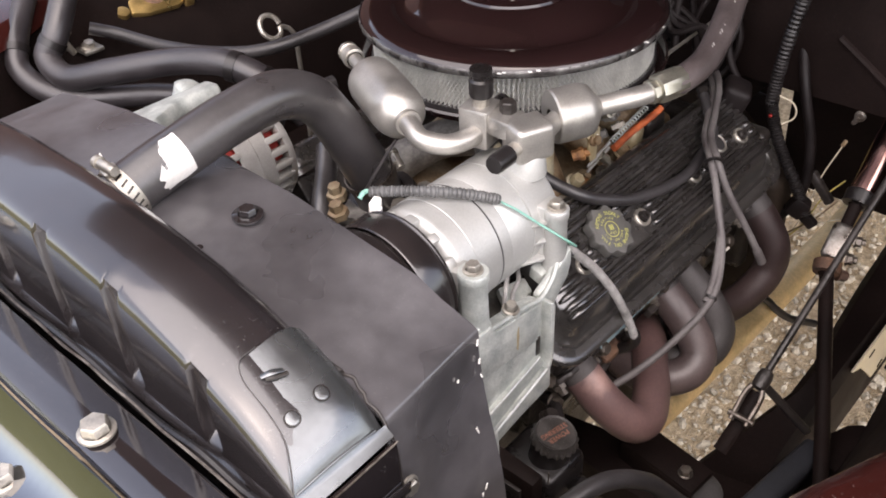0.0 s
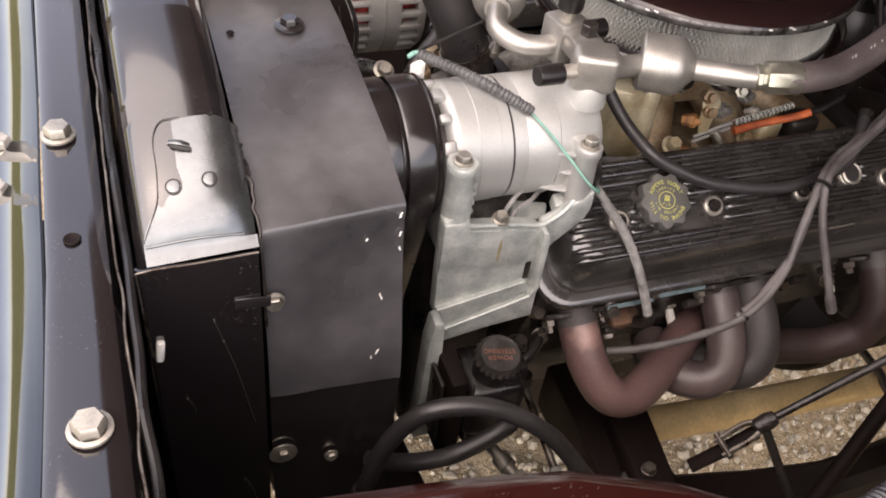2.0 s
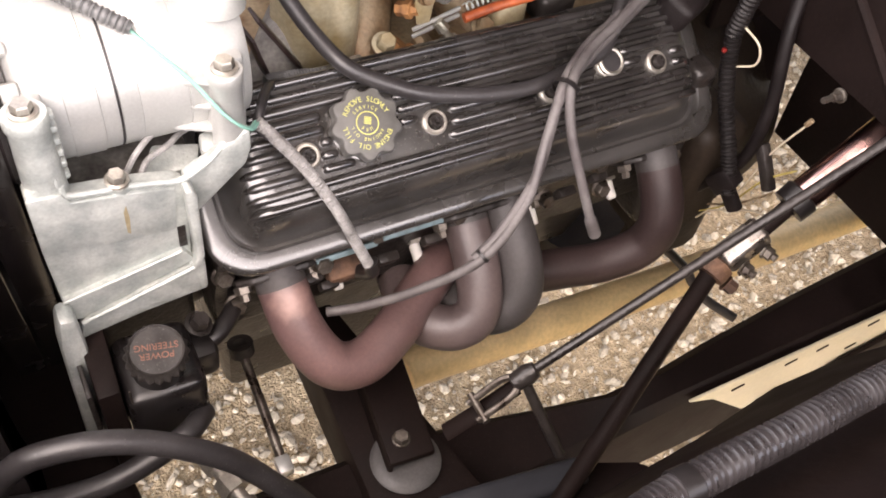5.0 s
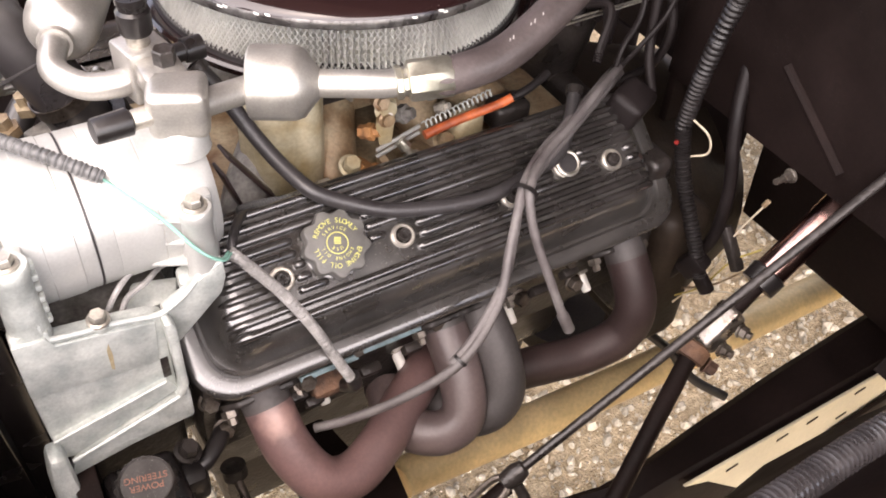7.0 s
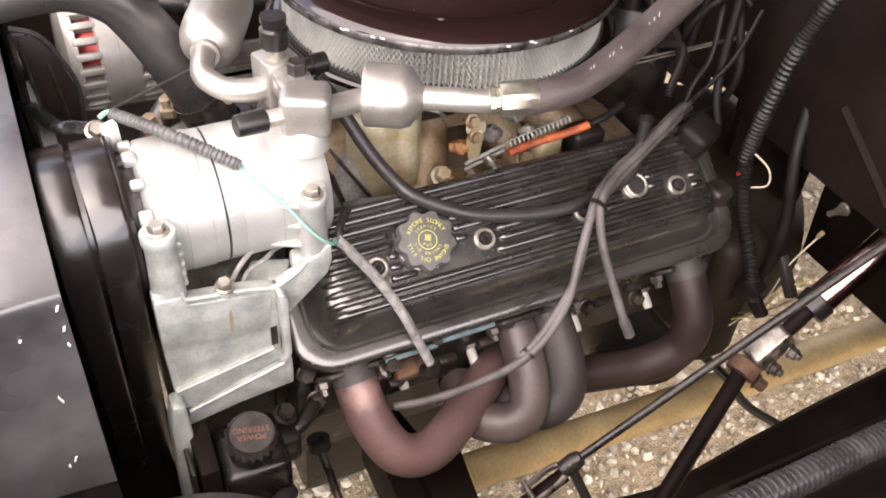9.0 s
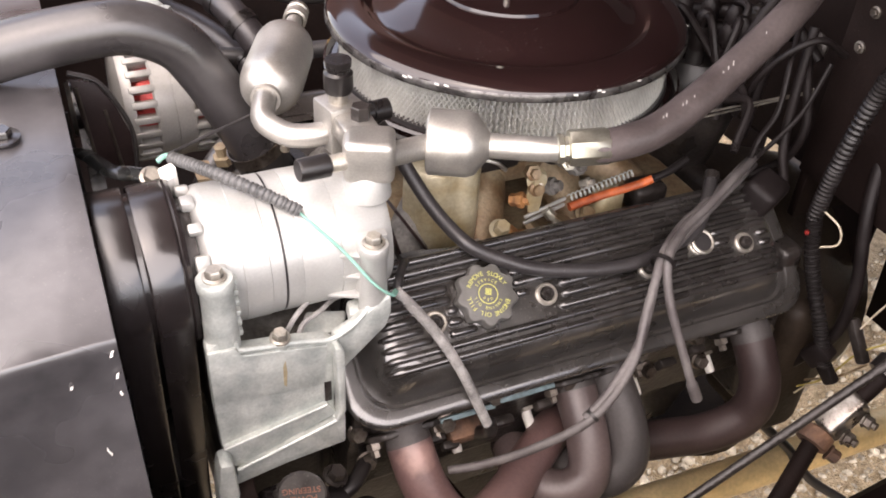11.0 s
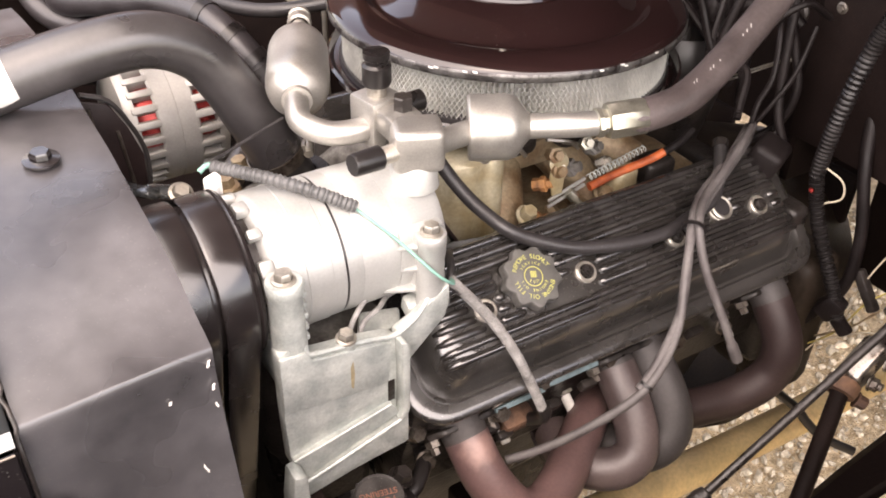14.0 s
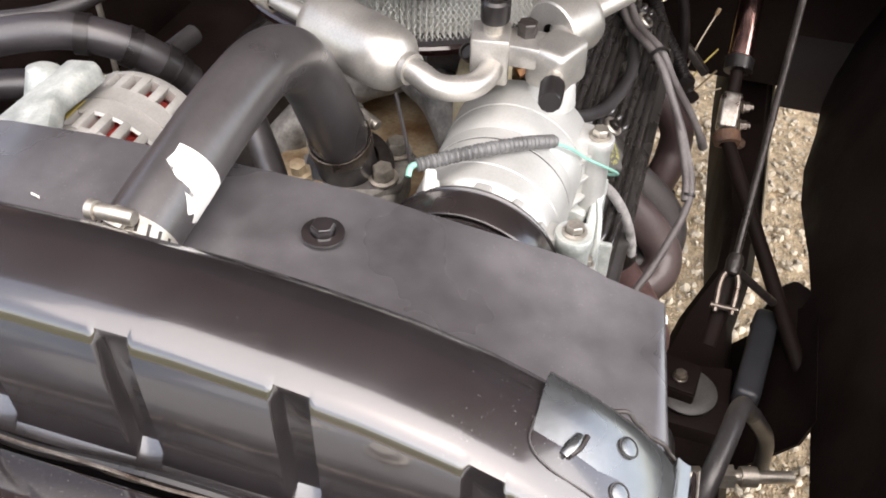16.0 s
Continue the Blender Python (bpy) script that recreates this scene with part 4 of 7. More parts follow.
def oil_cap():
    m = VC @ Matrix.Translation((-0.1105, 0.0135, 0.037)) @ Matrix.Diagonal((1.09, 1.09, 0.82, 1))
    c = thing("oil_filler_cap", "black scalloped oil filler cap with yellow printing", "oil cap", at=m.translation)
    n = 96
    bm = bmesh.new()
    rings = []
    for h, r, sc in ((0, 0.023, 0.0012), (0.004, 0.0265, 0.0019), (0.014, 0.0268, 0.0021), (0.0165, 0.0256, 0.0018), (0.0175, 0.0215, 0.0)):
        rings.append([bm.verts.new(m @ Vector(((r - sc * (1 + math.cos(9 * 6.28318 * k / n))) * math.cos(6.28318 * k / n), (r - sc * (1 + math.cos(9 * 6.28318 * k / n))) * math.sin(6.28318 * k / n), h))) for k in range(n)])
    for a, b in zip(rings, rings[1:]):
        for k in range(n):
            bm.faces.new((a[k], a[(k + 1) % n], b[(k + 1) % n], b[k])).smooth = True
    bm.faces.new(rings[-1])
    part("cap", bm, CAPM, c)
    part("neck", lathe([(0.024, -0.004), (0.024, 0.001), (0.02, 0.002)], m, 32), VALVE, c)
    up = m @ Matrix.Translation((0, 0, 0.0176)) @ Matrix.Rotation(radians(160), 4, "Z")

    def ring(r0, r1, a0, a1):
        b = bmesh.new()
        k = max(3, int(abs(a1 - a0) / 8))
        lo = [b.verts.new(up @ Vector((r0 * math.cos(radians(a0 + (a1 - a0) * i / k)), r0 * math.sin(radians(a0 + (a1 - a0) * i / k)), 0.0002))) for i in range(k + 1)]
        hi = [b.verts.new(up @ Vector((r1 * math.cos(radians(a0 + (a1 - a0) * i / k)), r1 * math.sin(radians(a0 + (a1 - a0) * i / k)), 0.0002))) for i in range(k + 1)]
        for i in range(k):
            b.faces.new((lo[i], lo[i + 1], hi[i + 1], hi[i]))
        return b
    part("print_ring", ring(0.0076, 0.0084, 0, 360), YELLOW, c)
    # legend set in two arcs round the rim
    fnt = []
    for text, rad, a0, step in (("ENGINE OIL FILL", 0.0152, 168, -10.5), ("REMOVE SLOWLY", 0.0152, 345, -10.5), ("USE", 0.0036, 130, -40), ("ENGINE OIL", 0.0104, 160, -15), ("SERVICE", 0.0104, 330, -15)):
        for i, ch in enumerate(text):
            if ch == " ":
                continue
            cu = bpy.data.curves.new("letter", "FONT")
            cu.body, cu.size, cu.extrude, cu.align_x = ch, 0.0052 if rad > 0.012 else 0.0034, 0.0001, "CENTER"
            ob = new("letter", cu)
            a = radians(a0 + step * i)
            ob.matrix_world = up @ Matrix.Translation((rad * math.cos(a), rad * math.sin(a), 0.0003)) @ Matrix.Rotation(a - math.pi / 2, 4, "Z")
            fnt.append(ob)
    bake_text(fnt, "lettering", YELLOW, c, "yellow lettering")
    for i in range(5):
        part("emblem_bar", box((0.0052, 0.0007, 0.0003), up @ Matrix.Translation((0, 0.002 - 0.0011 * i - 0.0016, 0.0003))), YELLOW, c)
    return c


def bake_text(obs, name, material, parent, label=""):
    bpy.context.view_layer.update()
    bm = bmesh.new()
    for ob in obs:
        me = bpy.data.meshes.new_from_object(ob.evaluated_get(bpy.context.evaluated_depsgraph_get()))
        me.transform(ob.matrix_world)
        bm.from_mesh(me)
        bpy.data.meshes.remove(me)
    for ob in obs:
        cu = ob.data
        bpy.data.objects.remove(ob)
        bpy.data.curves.remove(cu)
    return part(name, bm, material, parent, label)


def engine():
    e = thing("engine", "black V8 engine block with tan alloy intake", "engine", at=(0.1, 0.21, 0.7))
    AX = Matrix(((0, 0, 1, 0), (1, 0, 0, 0), (0, 1, 0, 0), (0, 0, 0, 1)))   # polygon yz, depth along x
    part("cylinder_head", prism([(-0.020, 0.866), (0.066, 0.935), (0.105, 0.885), (0.075, 0.76), (0.04, 0.725), (0.005, 0.735), (0.002, 0.79), (-0.012, 0.83)], 0.485, Matrix.Translation((-0.130, 0, 0)) @ AX, 0.004), DARK, e)
    part("block", prism([(0.055, 0.80), (0.10, 0.88), (0.32, 0.88), (0.365, 0.80), (0.37, 0.70), (0.33, 0.56), (0.09, 0.56), (0.05, 0.70)], 0.46, Matrix.Translation((-0.115, 0, 0)) @ AX, 0.006), DARK, e)
    part("oil_pan", prism([(0.10, 0.56), (0.32, 0.56), (0.31, 0.44), (0.11, 0.44)], 0.42, Matrix.Translation((-0.10, 0, 0)) @ AX, 0.012), DARK, e)
    part("far_head", prism([(0.44, 0.866), (0.354, 0.935), (0.315, 0.885), (0.345, 0.76), (0.38, 0.725), (0.415, 0.735)], 0.485, Matrix.Translation((-0.130, 0, 0)) @ AX, 0.004), DARK, e)
    fm = Matrix.Translation((0.1105, 0.40, 0.902)) @ Matrix.Rotation(-TH, 4, "X")
    part("far_valve_cover", loft([(0.249, 0.062, 0.03, 0, 0), (0.246, 0.059, 0.028, 0.007, 0), (0.236, 0.05, 0.025, 0.010, 0), (0.227, 0.0435, 0.022, 0.029, 0), (0.213, 0.033, 0.018, 0.037, 0)], fm), VALVE, e)
    valve_cover(e)
    # head features between the ports
    part("gasket_strip", box((0.055, 0.004, 0.005), pose(-0.024, -0.029, 0.8365, -30, 0, 0), 0.001), BLUEG, e, "pale blue gasket edge")
    part("gasket_strip", box((0.058, 0.004, 0.005), pose(0.037, -0.029, 0.8405, -30, 0, 0), 0.001), BLUEG, e, "pale blue gasket edge")
    for x, y, z in ((-0.125, -0.012, 0.835), (-0.118, -0.018, 0.80), (-0.045, -0.026, 0.83), (0.005, -0.02, 0.84), (0.085, -0.02, 0.83), (0.165, -0.02, 0.84), (0.19, -0.012, 0.80), (0.235, -0.02, 0.84), (0.25, -0.02, 0.80), (0.33, -0.02, 0.82)):
        bolt((x, y, z), (0, -1, 0.35), e, 0.0075, 0.010, 1.3, OILSTEEL)
    for x in (-0.082, 0.100, 0.138, 0.303):
        fl = part("port_flange", prism([(-0.036, -0.012), (-0.026, -0.020), (0.026, -0.020), (0.036, -0.012), (0.036, 0.010), (0.024, 0.022), (-0.024, 0.022), (-0.036, 0.010)], 0.006, aim((x, -0.014, 0.826), (0, -0.72, -0.69), 0), 0.002), DARK, e)
        for sx in (-0.030, 0.030):
            part("nut", lathe([(0, 0), (0.0072, 0), (0.0072, 0.006), (0.0042, 0.007), (0.0042, 0.013), (0, 0.013)], aim((x + sx, -0.019, 0.822), (0, -0.72, -0.69)), 6, None, False), OILSTEEL, fl)
    for x, y, z, sz in ((-0.056, -0.026, 0.812, 0.010), (-0.040, -0.03, 0.800, 0.008), (0.016, -0.026, 0.806, 0.010), (0.060, -0.026, 0.812, 0.009), (0.205, -0.022, 0.812, 0.010), (0.24, -0.022, 0.82, 0.009)):
        part("casting_lump", box((sz * 2.2, sz, sz * 1.3), pose(x, y, z, 25, 10, 5), sz * 0.3), DARK, e)
    part("rust_boss", box((0.035, 0.02, 0.018), pose(-0.022, -0.022, 0.805, 20, 0, 0), 0.004), RUST, e)
    part("rust_boss", box((0.03, 0.02, 0.015), pose(0.10, -0.02, 0.80, 20, 0, 0), 0.004), RUST, e)
    part("timing_cover", lathe([(0, -0.02), (0.10, -0.02), (0.105, 0.0), (0.105, 0.02)], aim((-0.12, 0.21, 0.68), (-1, 0, 0)), 32), DARK, e)
    part("crank_pulley", lathe([(0, -0.03), (0.09, -0.03), (0.102, -0.026), (0.102, 0.026), (0.09, 0.03), (0, 0.03)], aim((-0.274, 0.21, 0.62), (1, 0, 0)), 40), DARK, e)
    part("water_pump_pulley", lathe([(0, -0.02), (0.07, -0.02), (0.075, -0.016), (0.075, 0.02), (0, 0.02)], aim((-0.268, 0.21, 0.80), (1, 0, 0)), 36), DARK, e)
    part("water_pump", box((0.09, 0.16, 0.12), pose(-0.17, 0.21, 0.80), 0.02, None, 3), RUST, e)
    # intake manifold
    iv = part("intake_manifold", box((0.42, 0.20, 0.035), pose(0.11, 0.21, 0.895), 0.01, None, 3), MANIF, e, "oil-stained tan alloy intake manifold")
    for x in (-0.045, 0.045, 0.165, 0.255):
        bm = sweep([(x, 0.098, 0.892), (x + (0.11 - x) * 0.15, 0.125, 0.925), (x + (0.11 - x) * 0.4, 0.16, 0.955), (x + (0.11 - x) * 0.6, 0.20, 0.962)], 0.024, 14, 6)
        part("runner", bm, MANIF if x > 0 else GRIME, iv)
        bm = sweep([(x, 0.322, 0.892), (x + (0.11 - x) * 0.15, 0.295, 0.925), (x + (0.11 - x) * 0.4, 0.26, 0.955), (x + (0.11 - x) * 0.6, 0.22, 0.962)], 0.024, 14, 6)
        part("runner", bm, MANIF if x > 0 else GRIME, iv)
    part("carburettor_pad", box((0.13, 0.13, 0.03), pose(0.11, 0.21, 0.968), 0.006), MANIF, iv)
    part("front_casting", prism([(-0.026, 0.14), (-0.018, 0.106), (0.000, 0.097), (0.016, 0.101), (0.022, 0.096), (0.034, 0.099), (0.044, 0.112), (0.046, 0.15)], 0.098, Matrix.Translation((0, 0, 0.912)), 0.004), OLIVE, iv, "smooth stained alloy casting")
    part("casting_plug", lathe([(0.0125, 0), (0.0125, 0.004), (0.010, 0.006), (0, 0.006)], aim((0.016, 0.112, 1.0095), (0, -0.2, 1)), 24), CHROME, iv)
    for p0, p1 in (((-0.052, 0.100, 0.990), (-0.012, 0.102, 0.925)), ((-0.058, 0.098, 0.975), (-0.040, 0.100, 0.918))):
        v0, v1 = Vector(p0), Vector(p1)
        part("stay", box((0.020, 0.003, (v1 - v0).length), aim((v0 + v1) / 2, v1 - v0), 0.001), DARKBROWN, iv, "dark brown sheet stay")
    rnd = random.Random(12)
    for x, y, z, sz in ((0.068, 0.088, 0.935, 0.016), (0.078, 0.086, 0.930, 0.010), (0.058, 0.090, 0.930, 0.009), (0.100, 0.10, 0.925, 0.014), (0.135, 0.10, 0.925, 0.012)):
        part("crust", lathe([(0, -sz * 0.5), (sz * 0.7, -sz * 0.4), (sz, 0), (sz * 0.8, sz * 0.45), (0, sz * 0.6)], Matrix.Translation((x, y, z)) @ Euler((rnd.random(), rnd.random(), rnd.random())).to_matrix().to_4x4() @ Matrix.Diagonal((1.2, 0.8, 0.9, 1)), 9, None, False), FRESHRUST if x < 0.09 else MANIF, iv, "crusted orange rusty deposit")
    part("rear_boss", box((0.032, 0.022, 0.044), pose(0.176, 0.088, 0.943, 0, 0, 8), 0.007, None, 3), OLIVE, iv)
    part("rear_boss", box((0.040, 0.03, 0.03), pose(0.23, 0.098, 0.94, 0, 0, 0), 0.007, None, 3), DARK, iv)
    bolt((0.152, 0.086, 0.938), (0, -0.5, 0.8), iv, 0.008, 0.010, 1.4, MANIF)
    bolt((0.055, 0.085, 0.945), (0, -0.5, 0.8), iv, 0.008, 0.012, 1.4, OLIVE)
    part("thermostat_housing", lathe([(0.040, 0.0), (0.040, 0.012), (0.028, 0.018), (0.025, 0.04), (0.0, 0.04)], aim((-0.126, 0.20, 0.942), (-0.35, 0, 1)), 28), GRIME, e, "grimy cast thermostat housing")
    part("hose_flange", lathe([(0.022, 0.0), (0.037, 0.0), (0.039, 0.004), (0.037, 0.010), (0.027, 0.012)], aim((-0.133, 0.199, 0.972), (-0.35, 0, 1)), 32), DARK, e, "dark cast hose flange")
    part("flange_ear", prism([(-0.185, 0.215), (-0.165, 0.168), (-0.138, 0.150), (-0.098, 0.150), (-0.085, 0.170), (-0.095, 0.225), (-0.13, 0.245)], 0.012, Matrix.Translation((0, 0, 0.963)), 0.003), GRIME, e, "grimy cast flange")
    for p in ((-0.103, 0.166, 0.978), (-0.142, 0.165, 0.978)):
        bolt(p, (-0.1, 0, 1), e, 0.0095, 0.013, 1.35)
    for p in ((-0.172, 0.227, 0.985), (-0.194, 0.201, 0.985)):
        part("fitting", lathe([(0.011, 0), (0.011, 0.008), (0.007, 0.009), (0.007, 0.018), (0, 0.018)], aim(p, (-0.2, 0, 1)), 6, None, False), MANIF, e)
    part("bypass_hose", sweep([(-0.125, 0.293, 1.0), (-0.150, 0.270, 0.985), (-0.180, 0.245, 0.97), (-0.20, 0.228, 0.945), (-0.21, 0.22, 0.90)], 0.0125, 14, 6), RADHOSE, e, "short black bypass hose")
    part("front_neck", box((0.075, 0.085, 0.04), pose(-0.135, 0.195, 0.950), 0.012, None, 3), GRIME, e)
    for p in ((0.03, 0.085, 0.925), (0.12, 0.085, 0.925), (0.17, 0.088, 0.93), (0.24, 0.086, 0.925)):
        bolt(p, (0, -0.3, 1), e, 0.009, 0.012, 1.4)
    part("bellhousing", lathe([(0.19, 0), (0.222, 0.004), (0.226, 0.02), (0.215, 0.06), (0.19, 0.14), (0.16, 0.24)], aim((0.362, 0.21, 0.665), (1, 0, 0)), 40), BELLM, e, "greasy brown alloy bellhousing")
    part("starter_housing", box((0.07, 0.11, 0.20), pose(0.395, 0.02, 0.74), 0.02, None, 3), BELLM, e, "greasy brown bellhousing ear")
    part("front_cover", box((0.10, 0.26, 0.34), pose(-0.185, 0.175, 0.745), 0.02, None, 3), DARK, e)
    part("rear_cover", box((0.03, 0.20, 0.22), pose(0.352, 0.09, 0.80), 0.01, None, 3), DARK, e)
    # spark plugs
    for x in (0.062, 0.286, -0.02, 0.19):
        sp = part("spark_plug", lathe([(0.0, -0.03), (0.008, -0.03), (0.008, 0.0), (0.0105, 0.0), (0.0105, 0.008), (0.006, 0.009)], aim((x, 0.012, 0.775), (0, -0.75, -0.55)), 6, None, False), CHROME, e)
        part("insulator", lathe([(0.0055, 0.008), (0.0052, 0.026), (0.004, 0.028), (0, 0.028)], aim((x, 0.012, 0.775), (0, -0.75, -0.55)), 14), WHITE, sp, "white ceramic insulator")
    return e


engine()
oil_cap()


def exhaust_header():
    h = thing("exhaust_header", "brown primer-coated tubular exhaust header", "exhaust header", at=(0.1, -0.08, 0.8))
    R = 0.0212
    paths = [
        [(-0.082, 0.0, 0.842), (-0.081, -0.028, 0.8185), (-0.076, -0.057, 0.789), (-0.058, -0.080, 0.760), (-0.028, -0.082, 0.747), (0.008, -0.066, 0.748), (0.040, -0.044, 0.750), (0.075, -0.020, 0.752), (0.10, 0.0, 0.745)],
        [(0.098, 0.006, 0.838), (0.098, -0.020, 0.814), (0.096, -0.056, 0.784), (0.088, -0.079, 0.758), (0.070, -0.080, 0.742), (0.050, -0.064, 0.734), (0.040, -0.040, 0.730), (0.05, 0.0, 0.725)],
        [(0.136, 0.006, 0.842), (0.136, -0.020, 0.822), (0.137, -0.056, 0.793), (0.132, -0.078, 0.765), (0.116, -0.080, 0.745), (0.096, -0.066, 0.733), (0.085, -0.035, 0.725), (0.09, 0.0, 0.715)],
        [(0.303, 0.0, 0.848), (0.304, -0.034, 0.822), (0.302, -0.064, 0.782), (0.290, -0.066, 0.744), (0.255, -0.056, 0.722), (0.2146, -0.0460, 0.719), (0.165, -0.036, 0.720), (0.12, -0.02, 0.715)],
    ]
    # Tube colours run darker from the front port to the rear one.
    for p, paint, note in zip(paths, (HEADER, HEADGREY, BURNT, DARKBROWN), ("pinkish brown primed tube", "greyed brown primed tube", "scorched grey tube", "dark brown tube")):
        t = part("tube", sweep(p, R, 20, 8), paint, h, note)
        d = Vector(p[1]) - Vector(p[0])
        part("flange", lathe([(0.0212, 0), (0.031, 0), (0.031, 0.006), (0.0275, 0.009), (0.0212, 0.010)], aim(Vector(p[0]) + d.normalized() * 0.010, d), 24), DARK, t)
        stub = [q for q in catmull(p, 8)][:9]
        part("scorched_end", sweep(stub, lambda q: R + 0.0006 - 0.0005 * q, 20, 1, False, True), BURNT, t, "heat-greyed tube end")
    part("collector", sweep([(0.07, 0.0, 0.725), (0.10, 0.02, 0.66), (0.16, 0.04, 0.59), (0.24, 0.05, 0.55)], lambda s: 0.042 - 0.012 * s, 20, 6), DARKBROWN, h)
    return h


exhaust_header()
solo("exhaust_pipe", sweep([(0.075, 0.012, 0.512), (0.10, 0.015, 0.510), (0.3, 0.005, 0.510), (0.6, -0.005, 0.513), (1.2, -0.01, 0.51), (2.2, -0.01, 0.5)], 0.0245, 24, 6), GOLD, "long tan painted pipe running under the engine", "pipe")


def air_cleaner():
    a = thing("air_cleaner", "round black air cleaner with a pale pleated filter", "air cleaner", at=(0.114, 0.222, 1.04))
    m = Matrix.Translation((0.114, 0.222, 0))
    R = 0.176
    part("lid", lathe([(0, 1.1262), (0.016, 1.1262), (0.019, 1.1275), (0.021, 1.1296), (0.0655, 1.1296), (0.0690, 1.1288), (0.0700, 1.1262), (0.078, 1.1255), (0.090, 1.1232), (0.103, 1.1190), (0.115, 1.1130), (0.124, 1.1085), (0.130, 1.1072), (0.135, 1.1085), (0.139, 1.1125), (0.143, 1.1138), (0.158, 1.1130), (0.170, 1.1108), (0.1748, 1.1075), (0.1765, 1.1040), (0.1765, 1.098), (0.174, 1.0965), (0.171, 1.099), (0.12, 1.104), (0, 1.12)], m, 128), LID, a, "gloss black stamped lid with chipped rim")
    rnd = random.Random(21)
    for k in range(9):
        an = math.pi * (1.05 + 0.9 * rnd.random())
        q = m @ Matrix.Rotation(an, 4, "Z") @ Matrix.Translation((0.1762 + 0.0006 * rnd.random(), 0, 1.1035 + 0.002 * rnd.random()))
        part("rim_chip", prism([(-0.0009, -0.0022), (0.0006, -0.0015), (0.0009, 0.002 * rnd.random() + 0.001), (-0.0006, 0.0018)], 0.0012, q @ Matrix.Rotation(radians(70), 4, "Y")), TAPE, a, "bare chip on the rim")
    part("rim_band", lathe([(0.1768, 1.0985), (0.1773, 1.0992), (0.1772, 1.1040), (0.1762, 1.1056)], m, 96), RIMM, a, "worn bright rim edge")
    # pleats
    n = 190
    bm = bmesh.new()
    lo, hi = [], []
    for k in range(n * 2):
        r = 0.1635 if k % 2 else 0.148
        c, s = math.cos(math.pi * k / n), math.sin(math.pi * k / n)
        lo.append(bm.verts.new(m @ Vector((r * c, r * s, 1.050))))
        hi.append(bm.verts.new(m @ Vector((r * c, r * s, 1.102))))
    for k in range(n * 2):
        bm.faces.new((lo[k], lo[(k + 1) % (2 * n)], hi[(k + 1) % (2 * n)], hi[k]))
    part("filter_element", bm, PAPER, a, "pale pleated paper filter element")
    # diamond mesh over the pleats, facing the near half of the bay
    bm = bmesh.new()
    w = 0.00027
    steps = 130
    for sgn in (1, -1):
        for k in range(steps):
            a0 = math.pi * 0.92 + (math.pi * 1.16) * k / steps
            prev = None
            for j in range(9):
                an = a0 + sgn * 0.20 * j / 8
                z = 1.050 + 0.052 * j / 8
                c, s = math.cos(an), math.sin(an)
                v1 = bm.verts.new(m @ Vector((0.1652 * c - w * s, 0.1652 * s + w * c, z)))
                v2 = bm.verts.new(m @ Vector((0.1652 * c + w * s, 0.1652 * s - w * c, z)))
                if prev:
                    bm.faces.new((prev[0], prev[1], v2, v1))
                prev = (v1, v2)
    part("filter_mesh", bm, MESHM, a, "expanded metal mesh")
    part("base_pan", lathe([(0.0, 1.03), (0.06, 1.025), (0.13, 1.036), (0.165, 1.042), (0.178, 1.046), (0.1795, 1.052), (0.177, 1.054), (0.172, 1.049), (0.10, 1.045), (0, 1.04)], m, 96), LID, a, "black base pan")
    part("gasket", lathe([(0.152, 1.045), (0.166, 1.045), (0.167, 1.049), (0.166, 1.053), (0.152, 1.053)], m, 96), RUBBER, a)
    part("stud", lathe([(0.0032, 1.12), (0.0032, 1.162), (0, 1.163)], m, 12), CHROME, a)
    wn_ = lathe([(0, 1.1265), (0.0095, 1.1265), (0.009, 1.130), (0.0055, 1.133), (0.005, 1.138), (0, 1.138)], m, 20)
    for s in (1, -1):
        sweep([m @ Vector((s * 0.003, 0, 1.133)), m @ Vector((s * 0.007, 0, 1.137)), m @ Vector((s * 0.010, 0, 1.142)), m @ Vector((s * 0.0105, 0, 1.144))], lambda q: 0.003 - 0.0008 * q, 10, 5, True, False, wn_, 0.6)
    part("wing_nut", wn_, CHROME, a, "zinc plated wing nut")
    return a


